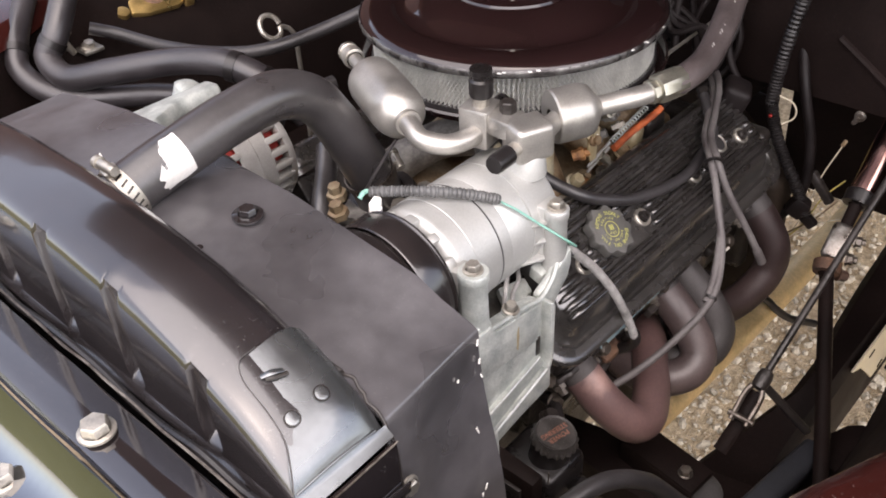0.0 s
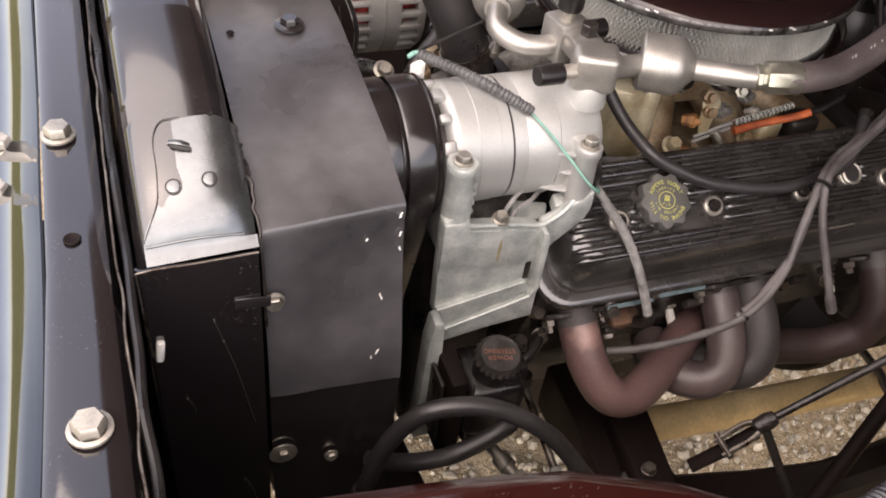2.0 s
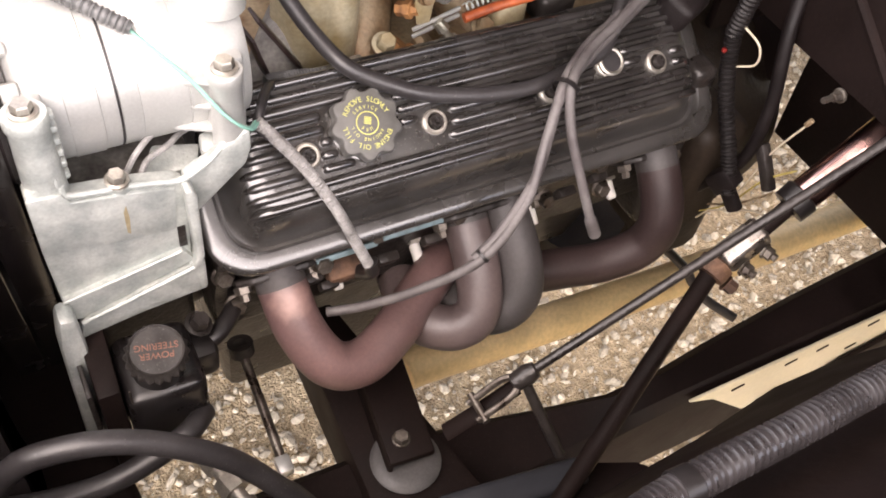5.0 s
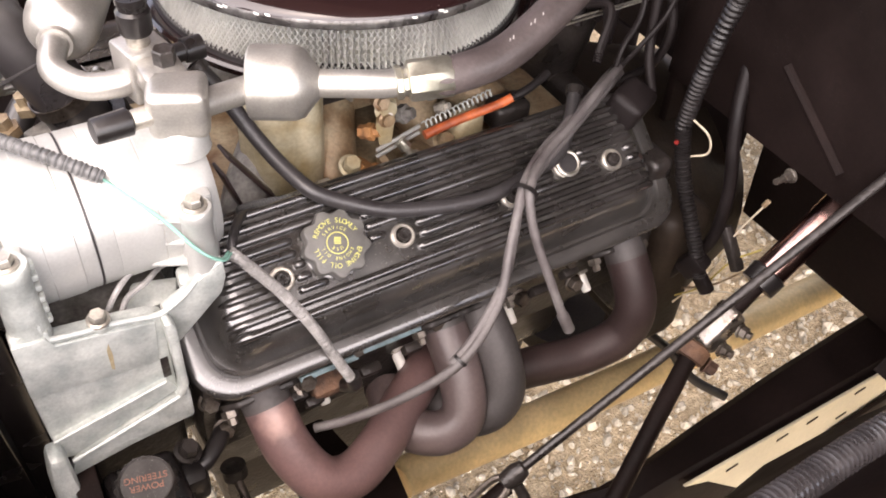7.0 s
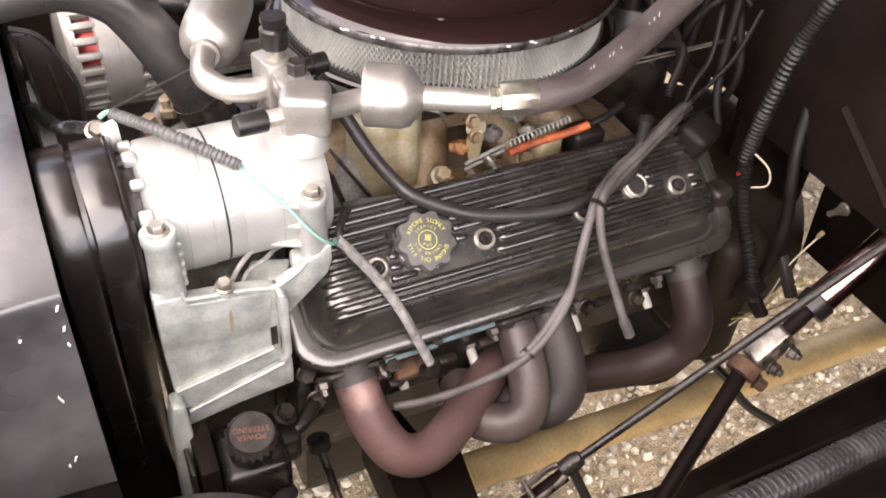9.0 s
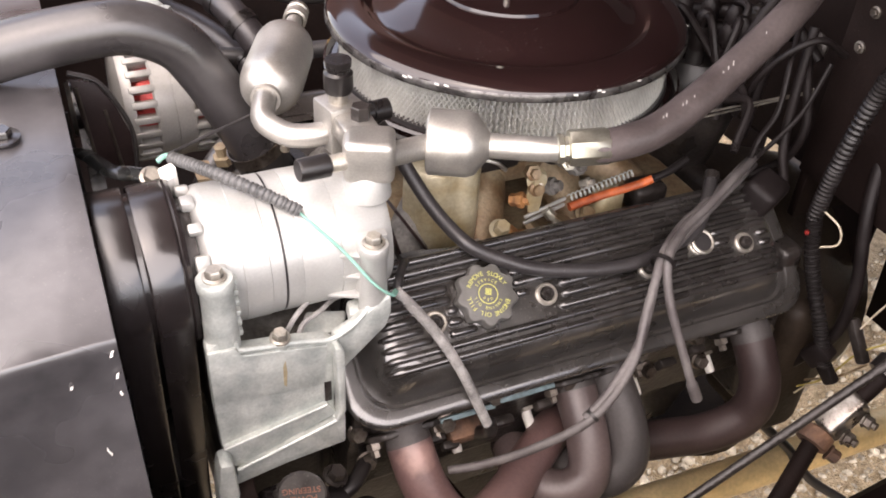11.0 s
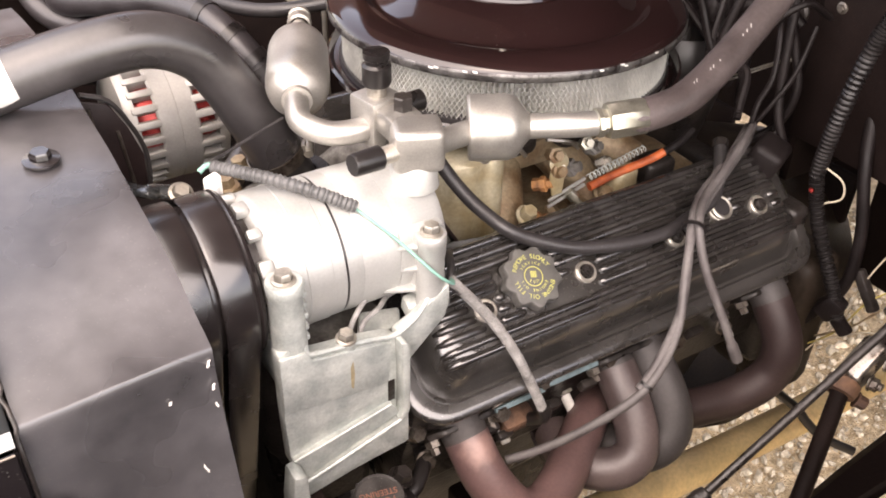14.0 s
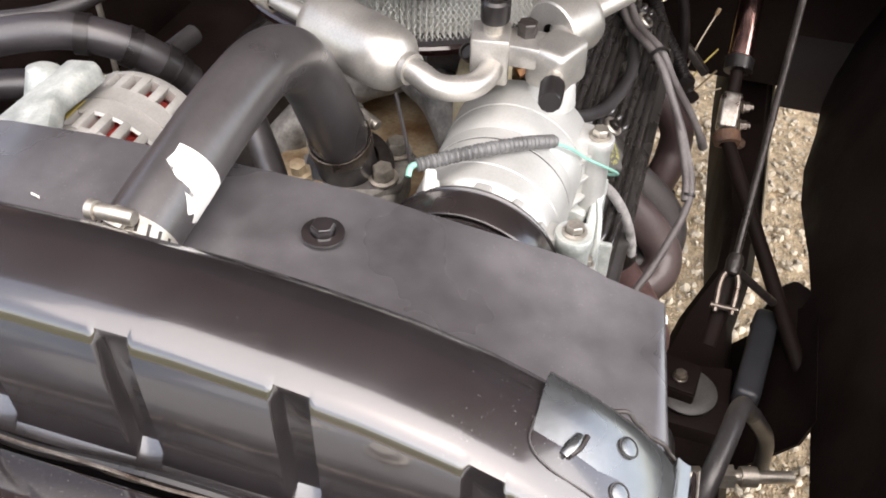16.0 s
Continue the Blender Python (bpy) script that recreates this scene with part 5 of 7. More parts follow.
def carburettor():
    c = thing("carburettor", "dark metal carburettor under the air cleaner with linkage", "carburettor", at=(0.11, 0.21, 0.985))
    bm = box((0.11, 0.12, 0.05), pose(0.11, 0.21, 1.008), 0.01, None, 3)
    box((0.07, 0.06, 0.035), pose(0.06, 0.155, 1.0), 0.008, bm)
    box((0.05, 0.04, 0.04), pose(0.15, 0.145, 0.995), 0.008, bm)
    part("body", bm, DARK, c)
    part("throttle_lever", prism([(-0.007, -0.020), (0.005, -0.020), (0.008, 0.0), (0.006, 0.020), (-0.006, 0.022), (-0.010, 0.0)], 0.003, Matrix.Translation((0.091, 0.089, 0.978)) @ Matrix.Rotation(radians(85), 4, "X"), 0.001), OLIVE, c, "yellowed steel throttle lever")
    part("pivot_stud", lathe([(0, 0), (0.008, 0), (0.008, 0.004), (0.0055, 0.005), (0.0055, 0.009), (0, 0.009)], aim((0.090, 0.088, 0.985), (0, -1, 0.2)), 16), MANIF, c)
    sp = [(0.128 + 0.072 * s / 70, 0.085 + 0.0034 * math.cos(s * 1.35), 0.9660 + 0.014 * s / 70 + 0.0034 * math.sin(s * 1.35)) for s in range(71)]
    part("return_spring", sweep(sp, 0.0007, 6, 3), CAST, c, "coiled return spring")
    part("orange_sleeve", sweep([(0.128, 0.082, 0.957), (0.16, 0.081, 0.963), (0.20, 0.076, 0.971), (0.215, 0.074, 0.976)], 0.0044, 12, 5), ORANGE, c, "faded orange cable sleeve")
    part("black_end", sweep([(0.213, 0.074, 0.9755), (0.235, 0.075, 0.98), (0.26, 0.082, 0.985)], 0.004, 10, 5), BLACKP, c)
    for dz in (0.0035, -0.0035):
        part("fork", box((0.046, 0.003, 0.0032), pose(0.103, 0.086, 0.956 + dz, 0, -16, 0), 0.0008), ALU, c, "steel linkage fork")
    part("link_screw", lathe([(0, -0.004), (0.0055, -0.004), (0.0055, 0.004), (0.0034, 0.005), (0.0034, 0.023), (0, 0.024)], aim((0.104, 0.080, 0.957), (0.45, -0.45, -0.65)), 10, None, False), CRIMPM, c)
    part("link_nut", lathe([(0, 0), (0.0058, 0), (0.0058, 0.005), (0, 0.005)], aim((0.1045, 0.0795, 0.9565), (0.45, -0.45, -0.65)), 6, None, False), CRIMPM, c)
    part("choke_cam", lathe([(0, 0), (0.011, 0), (0.0115, 0.002), (0.008, 0.004), (0.0075, 0.008), (0, 0.008)], aim((0.092, 0.092, 0.992), (0.1, -1, 0.25)), 18), OLIVE, c)
    part("cam_rivet", lathe([(0, 0), (0.0032, 0), (0.002, 0.002), (0, 0.0022)], aim((0.0925, 0.0835, 0.989), (0.1, -1, 0.25)), 10), WHITE, c)
    for x, y, z, l in ((0.060, 0.12, 1.003, 0.02), (0.119, 0.115, 0.997, 0.024), (0.14, 0.12, 0.985, 0.02)):
        part("linkage", sweep([(x - l, y, z + 0.006), (x, y - 0.006, z), (x + l * 0.6, y - 0.004, z - 0.012)], 0.0022, 8, 5), CHROME, c)
    for x, y, z, sz, mm in ((0.087, 0.092, 1.000, 0.008, MANIF), (0.125, 0.092, 1.002, 0.007, CRIMPM), (0.112, 0.098, 0.975, 0.009, GRIME), (0.078, 0.096, 0.968, 0.008, FRESHRUST), (0.140, 0.098, 0.990, 0.008, GRIME), (0.152, 0.094, 0.972, 0.006, CHROME)):
        fb = part("hex_fitting", lathe([(0, -sz), (sz * 0.8, -sz), (sz * 0.8, 0), (sz, 0), (sz, sz * 0.7), (sz * 0.6, sz * 0.8), (sz * 0.6, sz * 1.5), (0, sz * 1.5)], aim((x, y, z), (0.3 - 30 * (z - 0.985), -1, 0.5 + 4 * (x - 0.1))), 6, None, False), mm, c, "small grimy fitting")
    part("choke_housing", lathe([(0, 0), (0.018, 0), (0.020, 0.003), (0.020, 0.016), (0, 0.018)], aim((0.155, 0.135, 1.005), (0.3, -1, 0)), 24), MANIF, c)
    return c


air_cleaner()
carburettor()


# ---------------------------------------------------------------- front accessories
CY, CZ = 0.0587, 1.0100


def compressor():
    c = thing("ac_compressor", "silver aluminium air conditioning compressor with black pulley", "compressor", at=(-0.17, CY, CZ))
    m = aim((0, CY, CZ), (1, 0, 0))
    part("body", lathe([(0, -0.236), (0.040, -0.236), (0.050, -0.232), (0.0562, -0.226), (0.0568, -0.222), (0.0568, -0.206), (0.0574, -0.2055), (0.0574, -0.186), (0.0566, -0.1855), (0.0566, -0.1755), (0.0555, -0.1752), (0.0555, -0.1735), (0.0566, -0.1732), (0.0568, -0.161), (0.0564, -0.1606), (0.0568, -0.160), (0.0568, -0.1305), (0.0560, -0.1302), (0.0560, -0.1292), (0.0572, -0.1288), (0.0572, -0.094), (0.052, -0.086), (0.030, -0.082), (0, -0.082)], m, 72), ALU, c)
    part("seal_ring", lathe([(0.0556, -0.1751), (0.0562, -0.175), (0.0562, -0.1737), (0.0556, -0.1736)], m, 64), RUBBER, c)
    # front lugs round the clutch end
    for k in range(13):
        q = m @ Matrix.Rotation(6.28318 * (k + 0.35) / 13, 4, "Z") @ Matrix.Translation((0.0530, 0, -0.227))
        bm = box((0.0085, 0.0085 + 0.004 * (k % 2), 0.011), q @ Matrix.Translation((0.0006, 0, -0.0065)), 0.0022)
        part("lug", bm, ALU, c)
        if k % 3 == 0:
            part("screw", lathe([(0.0035, 0), (0.0035, -0.012), (0, -0.012)], q @ Matrix.Translation((-0.002, 0, -0.010)), 10), DARK, c)
    pul = part("pulley", lathe([(0.028, -0.300), (0.036, -0.302), (0.060, -0.302), (0.062, -0.3008), (0.0615, -0.300), (0.059, -0.299), (0.059, -0.249), (0.0640, -0.2475), (0.0652, -0.246), (0.0640, -0.243), (0.05, -0.242), (0.03, -0.240)], m, 72), BELT, c, "black clutch pulley")
    part("hub", lathe([(0, -0.305), (0.02, -0.305), (0.024, -0.300), (0.03, -0.297), (0.03, -0.29)], m, 32), CHROME, pul)
    part("clutch_coil", lathe([(0.03, -0.246), (0.05, -0.246), (0.05, -0.234), (0.03, -0.234)], m, 40), DARK, c)
    part("port_boss", lathe([(0.020, 0), (0.018, 0.02), (0.016, 0.024), (0, 0.024)], aim((-0.098, 0.038, CZ + 0.045), (0, 0, 1)), 20), ALU, c)
    # stiffening fins between the body and the rear post
    for dz in (-0.030, -0.010, 0.010):
        part("ear_web", prism([(-0.030, 0.045), (-0.030, 0.010), (-0.004, -0.002), (0.010, 0.0), (0.012, 0.045)], 0.0035, Matrix.Translation((-0.112, -0.002, 1.012 + dz)), 0.0012), ALU, c)
    part("ear", prism([(-0.012, -0.004), (0.013, -0.004), (0.016, 0.045), (-0.016, 0.045)], 0.064, Matrix.Translation((-0.106, 0.004, 0.975)), 0.003), ALU, c)
    part("ear", prism([(-0.010, -0.004), (0.010, -0.004), (0.014, 0.045), (-0.010, 0.045)], 0.058, Matrix.Translation((-0.228, 0.004, 0.980)), 0.003), ALU, c)
    # black belt over the pulley and down to the crank
    rb = 0.0640
    pts = []
    for k in range(73):
        a = radians(-15 + 211 * k / 72)
        pts.append((CY + rb * math.cos(a), CZ + rb * math.sin(a)))
    l0, l1 = Vector(pts[-1]), Vector((0.105, 0.62))
    pts += [tuple(l0.lerp(l1, f)) for f in (0.01, 0.03, 0.06, 0.12, 0.25, 0.4, 0.55, 0.7, 0.85, 0.95, 1.0)]
    for k in range(1, 28):
        a = radians(190 + 160 * k / 28)
        pts.append((0.21 + 0.105 * math.cos(a), 0.62 + 0.105 * math.sin(a)))
    for x0, x1 in ((-0.3020, -0.2775), (-0.2735, -0.2480)):
        dv = thing("drive_belt", "black rubber drive belt with shiny back", "belt", "drive belts", at=(x0, CY, CZ))
        b = bmesh.new()
        k = len(pts)
        tan = [(Vector(pts[(i + 1) % k]) - Vector(pts[i - 1])).normalized() for i in range(k)]
        cols = []
        for f in (0.0, 0.03, 0.08, 0.5, 0.92, 0.97, 1.0):
            up = 0.0009 * (1 - abs(2 * f - 1) ** 10)
            cols.append([b.verts.new((x0 + (x1 - x0) * f, y + t.y * up, z - t.x * up)) for (y, z), t in zip(pts, tan)])
        for lo, hi in zip(cols, cols[1:]):
            for i in range(k):
                b.faces.new((lo[i], lo[(i + 1) % k], hi[(i + 1) % k], hi[i])).smooth = True
        bmesh.ops.recalc_face_normals(b, faces=b.faces)
        bmesh.ops.solidify(b, geom=b.faces[:], thickness=0.003)
        part("back", b, BELT, dv)
        rib = bmesh.new()
        for xr in (x0 + 0.005, (x0 + x1) / 2, x1 - 0.005):
            sweep([(xr, CY + (y - CY) * 0.965, CZ + (z - CZ) * 0.965) for y, z in pts[:73]], 0.0016, 6, 1, True, True, rib)
        part("ribs", rib, RUBBER, dv)
    return c


def bracket():
    b = thing("compressor_bracket", "dull grey cast aluminium compressor bracket", "bracket", at=(-0.19, -0.02, 0.9))
    XZ = Matrix(((1, 0, 0, 0), (0, 0, 1, 0), (0, 1, 0, 0), (0, 0, 0, 1)))   # polygon xz, depth along +y
    face = [(-0.2445, 0.985), (-0.2445, 0.92), (-0.243, 0.8700), (-0.229, 0.8560), (-0.148, 0.882), (-0.1455, 0.9590), (-0.152, 0.9640), (-0.1736, 0.9690), (-0.1908, 0.9715), (-0.2060, 0.9735), (-0.2190, 0.9755), (-0.2225, 0.982), (-0.223, 0.996)]
    part("face_plate", prism(face, 0.014, Matrix.Translation((0, -0.022, 0)) @ XZ, 0.002), CAST, b)
    # raised pad over the upper half, ending in a straight seam
    part("pad", prism([(-0.2447, 0.9300), (-0.2447, 0.984), (-0.2235, 0.983), (-0.219, 0.9735), (-0.1908, 0.9695), (-0.1530, 0.9620), (-0.1565, 0.9205), (-0.190, 0.9235)], 0.0035, Matrix.Translation((0, -0.0250, 0)) @ XZ, 0.0014), CAST, b)
    # sloping foot with a ridge above and below
    part("foot", prism([(-0.2425, 0.8790), (-0.1550, 0.8980), (-0.1470, 0.8840), (-0.2330, 0.8545), (-0.2420, 0.8560)], 0.010, Matrix.Translation((0, -0.0268, 0)) @ XZ, 0.0012), CAST, b)
    part("foot", prism([(-0.2330, 0.8540), (-0.1460, 0.8815), (-0.1420, 0.8490), (-0.1900, 0.8435), (-0.2385, 0.8340)], 0.012, Matrix.Translation((0, -0.0295, 0)) @ XZ, 0.0012), CAST, b)
    part("foot_ridge", sweep([(-0.2420, -0.0265, 0.8785), (-0.20, -0.0268, 0.8878), (-0.1555, -0.0265, 0.8975)], 0.0016, 10, 4), CAST, b)
    part("foot_ridge", sweep([(-0.2345, -0.0300, 0.8535), (-0.19, -0.0305, 0.8672), (-0.1465, -0.0310, 0.8812)], 0.0021, 10, 4), CAST, b)
    part("foot_end", prism([(-0.152, 0.884), (-0.1405, 0.882), (-0.1405, 0.849), (-0.146, 0.8480)], 0.022, Matrix.Translation((0, -0.030, 0)) @ XZ, 0.0025), CAST, b)
    # flange rib down the rear edge, turning in at its foot
    part("flange_rib", prism([(-0.1490, 0.9590), (-0.1490, 0.9640), (-0.1440, 0.9635), (-0.1410, 0.9575), (-0.1410, 0.892), (-0.1440, 0.8815), (-0.1500, 0.8790), (-0.1500, 0.8840), (-0.1465, 0.8900)], 0.016, Matrix.Translation((0, -0.0330, 0)) @ XZ, 0.0016), CAST, b)
    part("slot", prism([(-0.1560, 0.8975), (-0.1500, 0.8975), (-0.1500, 0.9195), (-0.1560, 0.9195)], 0.0012, Matrix.Translation((0, -0.0228, 0)) @ XZ, 0.0004), DARK, b, "dark cast pocket")
    # thin lip along the top edge and up the arm to the rear post
    lip = [(-0.2225, -0.019, 0.985), (-0.2205, -0.021, 0.9775), (-0.2060, -0.021, 0.9745), (-0.1908, -0.021, 0.9722), (-0.1736, -0.021, 0.9698), (-0.152, -0.021, 0.9645), (-0.140, -0.020, 0.9665), (-0.128, -0.018, 0.9720), (-0.116, -0.014, 0.9800), (-0.108, -0.010, 0.988)]
    part("lip", sweep(lip, 0.0026, 10, 5), CAST, b)
    part("rear_arm", prism([(-0.1455, 0.9625), (-0.1430, 0.922), (-0.136, 0.926), (-0.1010, 0.9600), (-0.0965, 0.974), (-0.097, 0.992), (-0.112, 0.9835), (-0.128, 0.9715)], 0.010, Matrix.Translation((0, -0.018, 0)) @ XZ, 0.0025), CAST, b)
    # The hollow's floor and back wall are a darker grey than the casting.
    part("floor", box((0.098, 0.072, 0.006), pose(-0.178, 0.034, 0.934, 6, 0, 0), 0.002), GRIME, b, "darker grey hollow behind the face")
    part("back_wall", box((0.098, 0.006, 0.048), pose(-0.178, 0.066, 0.950), 0.002), GRIME, b)
    part("inner_web", box((0.010, 0.06, 0.055), pose(-0.229, 0.022, 0.945), 0.003), CAST, b)
    part("inner_rib", prism([(-0.030, -0.010), (0.012, -0.012), (0.022, 0.004), (-0.010, 0.016)], 0.010, pose(-0.144, 0.014, 0.944, 14, 0, 8), 0.003), CAST, b)
    part("inner_rib", prism([(-0.008, -0.008), (0.010, -0.010), (0.010, 0.010), (-0.006, 0.008)], 0.014, pose(-0.120, 0.004, 0.958, 10, 0, 0), 0.003), CAST, b)
    for pts in ([(-0.182, -0.004, 0.962), (-0.170, 0.004, 0.9735), (-0.154, 0.014, 0.9790), (-0.136, 0.022, 0.9765), (-0.120, 0.030, 0.968)], [(-0.172, -0.006, 0.960), (-0.164, 0.000, 0.9690), (-0.148, 0.006, 0.9720), (-0.134, 0.018, 0.9700), (-0.116, 0.030, 0.962)]):
        part("lead", sweep(pts, 0.0022, 8, 8), BRAID, b, "braided lead in the bracket hollow")
    part("leg", prism([(-0.2500, 0.880), (-0.2380, 0.878), (-0.2350, 0.80), (-0.2330, 0.70), (-0.2580, 0.70), (-0.2555, 0.80), (-0.2540, 0.85)], 0.022, Matrix.Translation((0, -0.045, 0)) @ XZ, 0.005), CAST, b)
    for k in range(6):
        part("fin", box((0.005, 0.008, 0.0055), pose(-0.2165, -0.008, 0.985 + 0.0100 * k), 0.0016), CAST, b)
    for (x, y, z), zb, r in (((-0.230, -0.010, 1.042), 0.965, 0.0125), ((-0.108, -0.006, 1.038), 0.962, 0.0108)):
        part("post", lathe([(r + 0.0012, zb - z), (r, -0.034), (r - 0.0004, -0.012), (r + 0.0010, -0.009), (r + 0.0012, -0.001), (r + 0.0004, 0.0), (0, 0)], Matrix.Translation((x, y, z)), 28), CAST if x < -0.2 else ALU, b)
        bolt((x, y, z), (0, 0, 1), b, 0.0066, 0.008, 1.35)
    bolt((-0.188, -0.0165, 0.9745), (0, -0.12, 1), b, 0.0060, 0.0080, 1.35)
    part("rust_stain", prism([(-0.1895, 0.932), (-0.1875, 0.930), (-0.1862, 0.946), (-0.1870, 0.958), (-0.1893, 0.952)], 0.0006, Matrix.Translation((0, -0.0256, 0)) @ XZ), OLIVE, b, "rusty streak below the bolt")
    part("boss", lathe([(0.0092, -0.016), (0.0085, 0.0), (0, 0)], aim((-0.188, -0.0165, 0.9742), (0, -0.12, 1)), 20), CAST, b)
    return b


def ac_fittings():
    b = thing("ac_manifold", "aluminium refrigerant manifold with black service caps", "fitting", at=(-0.1, 0.05, 1.09))
    rear = part("rear_block", box((0.032, 0.030, 0.040), pose(-0.103, 0.088, 1.092, 0, 0, 12), 0.003), STEEL, b)
    front = part("front_block", box((0.040, 0.034, 0.036), pose(-0.096, 0.037, 1.090, 0, 0, -22), 0.006, None, 3), STEEL, b)
    part("centre_bolt", lathe([(0.008, 0), (0.008, 0.01), (0.007, 0.011), (0, 0.011)], Matrix.Translation((-0.094, 0.062, 1.108)), 6, None, False), DARK, b)
    part("bridge", box((0.03, 0.03, 0.02), pose(-0.098, 0.062, 1.098), 0.004), STEEL, b)
    part("service_port", lathe([(0.008, 0), (0.008, 0.014), (0, 0.014)], aim((-0.104, 0.086, 1.110), (0.0, 0.0, 1)), 16), CHROME, b)
    part("service_cap", lathe([(0.0105, 0.0), (0.0115, 0.003), (0.0115, 0.016), (0.0095, 0.018), (0.0095, 0.021), (0.0105, 0.022), (0.0105, 0.027), (0, 0.027)], aim((-0.1038, 0.0855, 1.121), (0.0, 0.0, 1)), 20), BLACKP, b, "black ribbed plastic service cap")
    part("service_port", lathe([(0.007, 0), (0.007, 0.014), (0.005, 0.018), (0, 0.018)], aim((-0.117, 0.034, 1.090), (-1, -0.12, 0.05)), 16), CHROME, b)
    part("service_cap", lathe([(0.007, 0.0), (0.0096, 0.002), (0.0090, 0.024), (0.0082, 0.026), (0, 0.026)], aim((-0.129, 0.0326, 1.0905), (-1, -0.12, 0.05)), 11, None, False), BLACKP, b, "black ribbed plastic service cap")
    part("sensor", lathe([(0.007, 0), (0.007, 0.016), (0.009, 0.016), (0.009, 0.03), (0, 0.03)], aim((-0.088, 0.093, 1.092), (1, 0.1, 0)), 14), BLACKP, b)

    d = thing("ac_accumulator", "dull silver refrigerant canister with elbow pipe", "canister", at=(-0.12, 0.2, 1.09))
    a0, a1 = Vector((-0.1470, 0.1425, 1.0954)), Vector((-0.1030, 0.2372, 1.0946))
    ax = (a1 - a0)
    L = ax.length
    part("can", lathe([(0.008, -0.004), (0.011, -0.001), (0.0190, 0.003), (0.0240, 0.009), (0.0262, 0.018), (0.0268, 0.028), (0.0268, L - 0.018), (0.0255, L - 0.010), (0.0190, L - 0.003), (0.009, L + 0.002)], aim(a0, ax), 40), STEEL, d)
    u = ax.normalized()
    part("elbow", sweep([a0 + u * 0.004, a0 - u * 0.012, (-0.158, 0.112, 1.090), (-0.145, 0.092, 1.086), (-0.125, 0.084, 1.086), (-0.106, 0.084, 1.088)], 0.0098, 18, 8), STEEL, d)
    part("collar", lathe([(0.0098, 0), (0.0125, 0), (0.0125, 0.005), (0.0098, 0.005)], aim(a0 - u * 0.008, u), 24), STEEL, d)
    part("neck", sweep([a1 - u * 0.004, a1 + u * 0.02, a1 + u * 0.045], 0.0075, 16, 4), STEEL, d)
    part("nut", lathe([(0.009, 0), (0.0115, 0.001), (0.0115, 0.012), (0.0095, 0.014), (0.0095, 0.018), (0.011, 0.019), (0.011, 0.024), (0, 0.024)], aim(a1 + u * 0.045, u), 12, None, False), CHROME, d)

    s = thing("suction_hose", "ribbed black air conditioning hose with aluminium muffler", "hose", at=(0.0, 0.03, 1.085))
    p0 = Vector((-0.082, 0.034, 1.088))
    p1 = Vector((-0.038, 0.048, 1.082))
    part("inlet_pipe", sweep([p0, (-0.06, 0.040, 1.085), p1 + Vector((0.006, -0.002, 0))], 0.0098, 18, 6), STEEL, s)
    md = Vector((0.085, -0.050, 0.004)).normalized()
    mc = Vector((-0.0225, 0.043, 1.082))
    part("muffler", lathe([(0.008, -0.0205), (0.0255, -0.0195), (0.0268, -0.018), (0.0268, 0.012), (0.0245, 0.019), (0.015, 0.026), (0.0105, 0.030)], aim(mc, md), 44), STEEL, s, "spun aluminium muffler")
    e0, e1 = Vector((0.052, -0.001, 1.0875)), Vector((0.0885, -0.0135, 1.0905))
    part("outlet_pipe", sweep([mc + md * 0.026, mc + md * 0.05, (0.04, 0.004, 1.0865), e0 + Vector((0.006, -0.002, 0.0004))], 0.0102, 18, 6), STEEL, s)
    cr = e1 - e0
    part("crimp_sleeve", lathe([(0.0102, -0.004), (0.0125, -0.003), (0.0125, 0.001), (0.0108, 0.002), (0.0108, 0.005), (0.0146, 0.006), (0.0153, 0.009), (0.0153, cr.length - 0.002), (0.0135, cr.length)], aim(e0, cr), 8, None, False), CRIMPM, s, "crimped steel hose sleeve")
    part("hose", sweep([e0 + cr * 0.6, e1, (0.125, -0.0165, 1.0965), (0.165, -0.0105, 1.1115), (0.227, 0.005, 1.140), (0.285, 0.022, 1.170), (0.320, 0.040, 1.192), (0.365, 0.068, 1.225), (0.425, 0.078, 1.27)], 0.0140, 36, 8, True, False, None, 1.0, 0.018), HOSE, s, "ribbed black rubber hose")
    hp = [(0.125, -0.0165, 1.0965), (0.165, -0.0105, 1.1115), (0.227, 0.005, 1.140), (0.285, 0.022, 1.170)]
    line = catmull(hp, 12)
    for i in (3, 4, 9, 10, 12, 18, 19, 20, 27):
        t = (line[i + 1] - line[i]).normalized()
        sd = t.cross(Vector((0, 0, 1))).normalized()
        nrm = (sd.cross(t) + sd * 0.35).normalized()
        part("print_mark", box((0.0007, 0.0022 + 0.0012 * (i % 3), 0.0003), Matrix.Translation(line[i] + nrm * 0.0140) @ nrm.to_track_quat("Z", "Y").to_matrix().to_4x4(), 0), MARKM, s, "worn pale print mark")
    return b


compressor()
bracket()
ac_fittings()


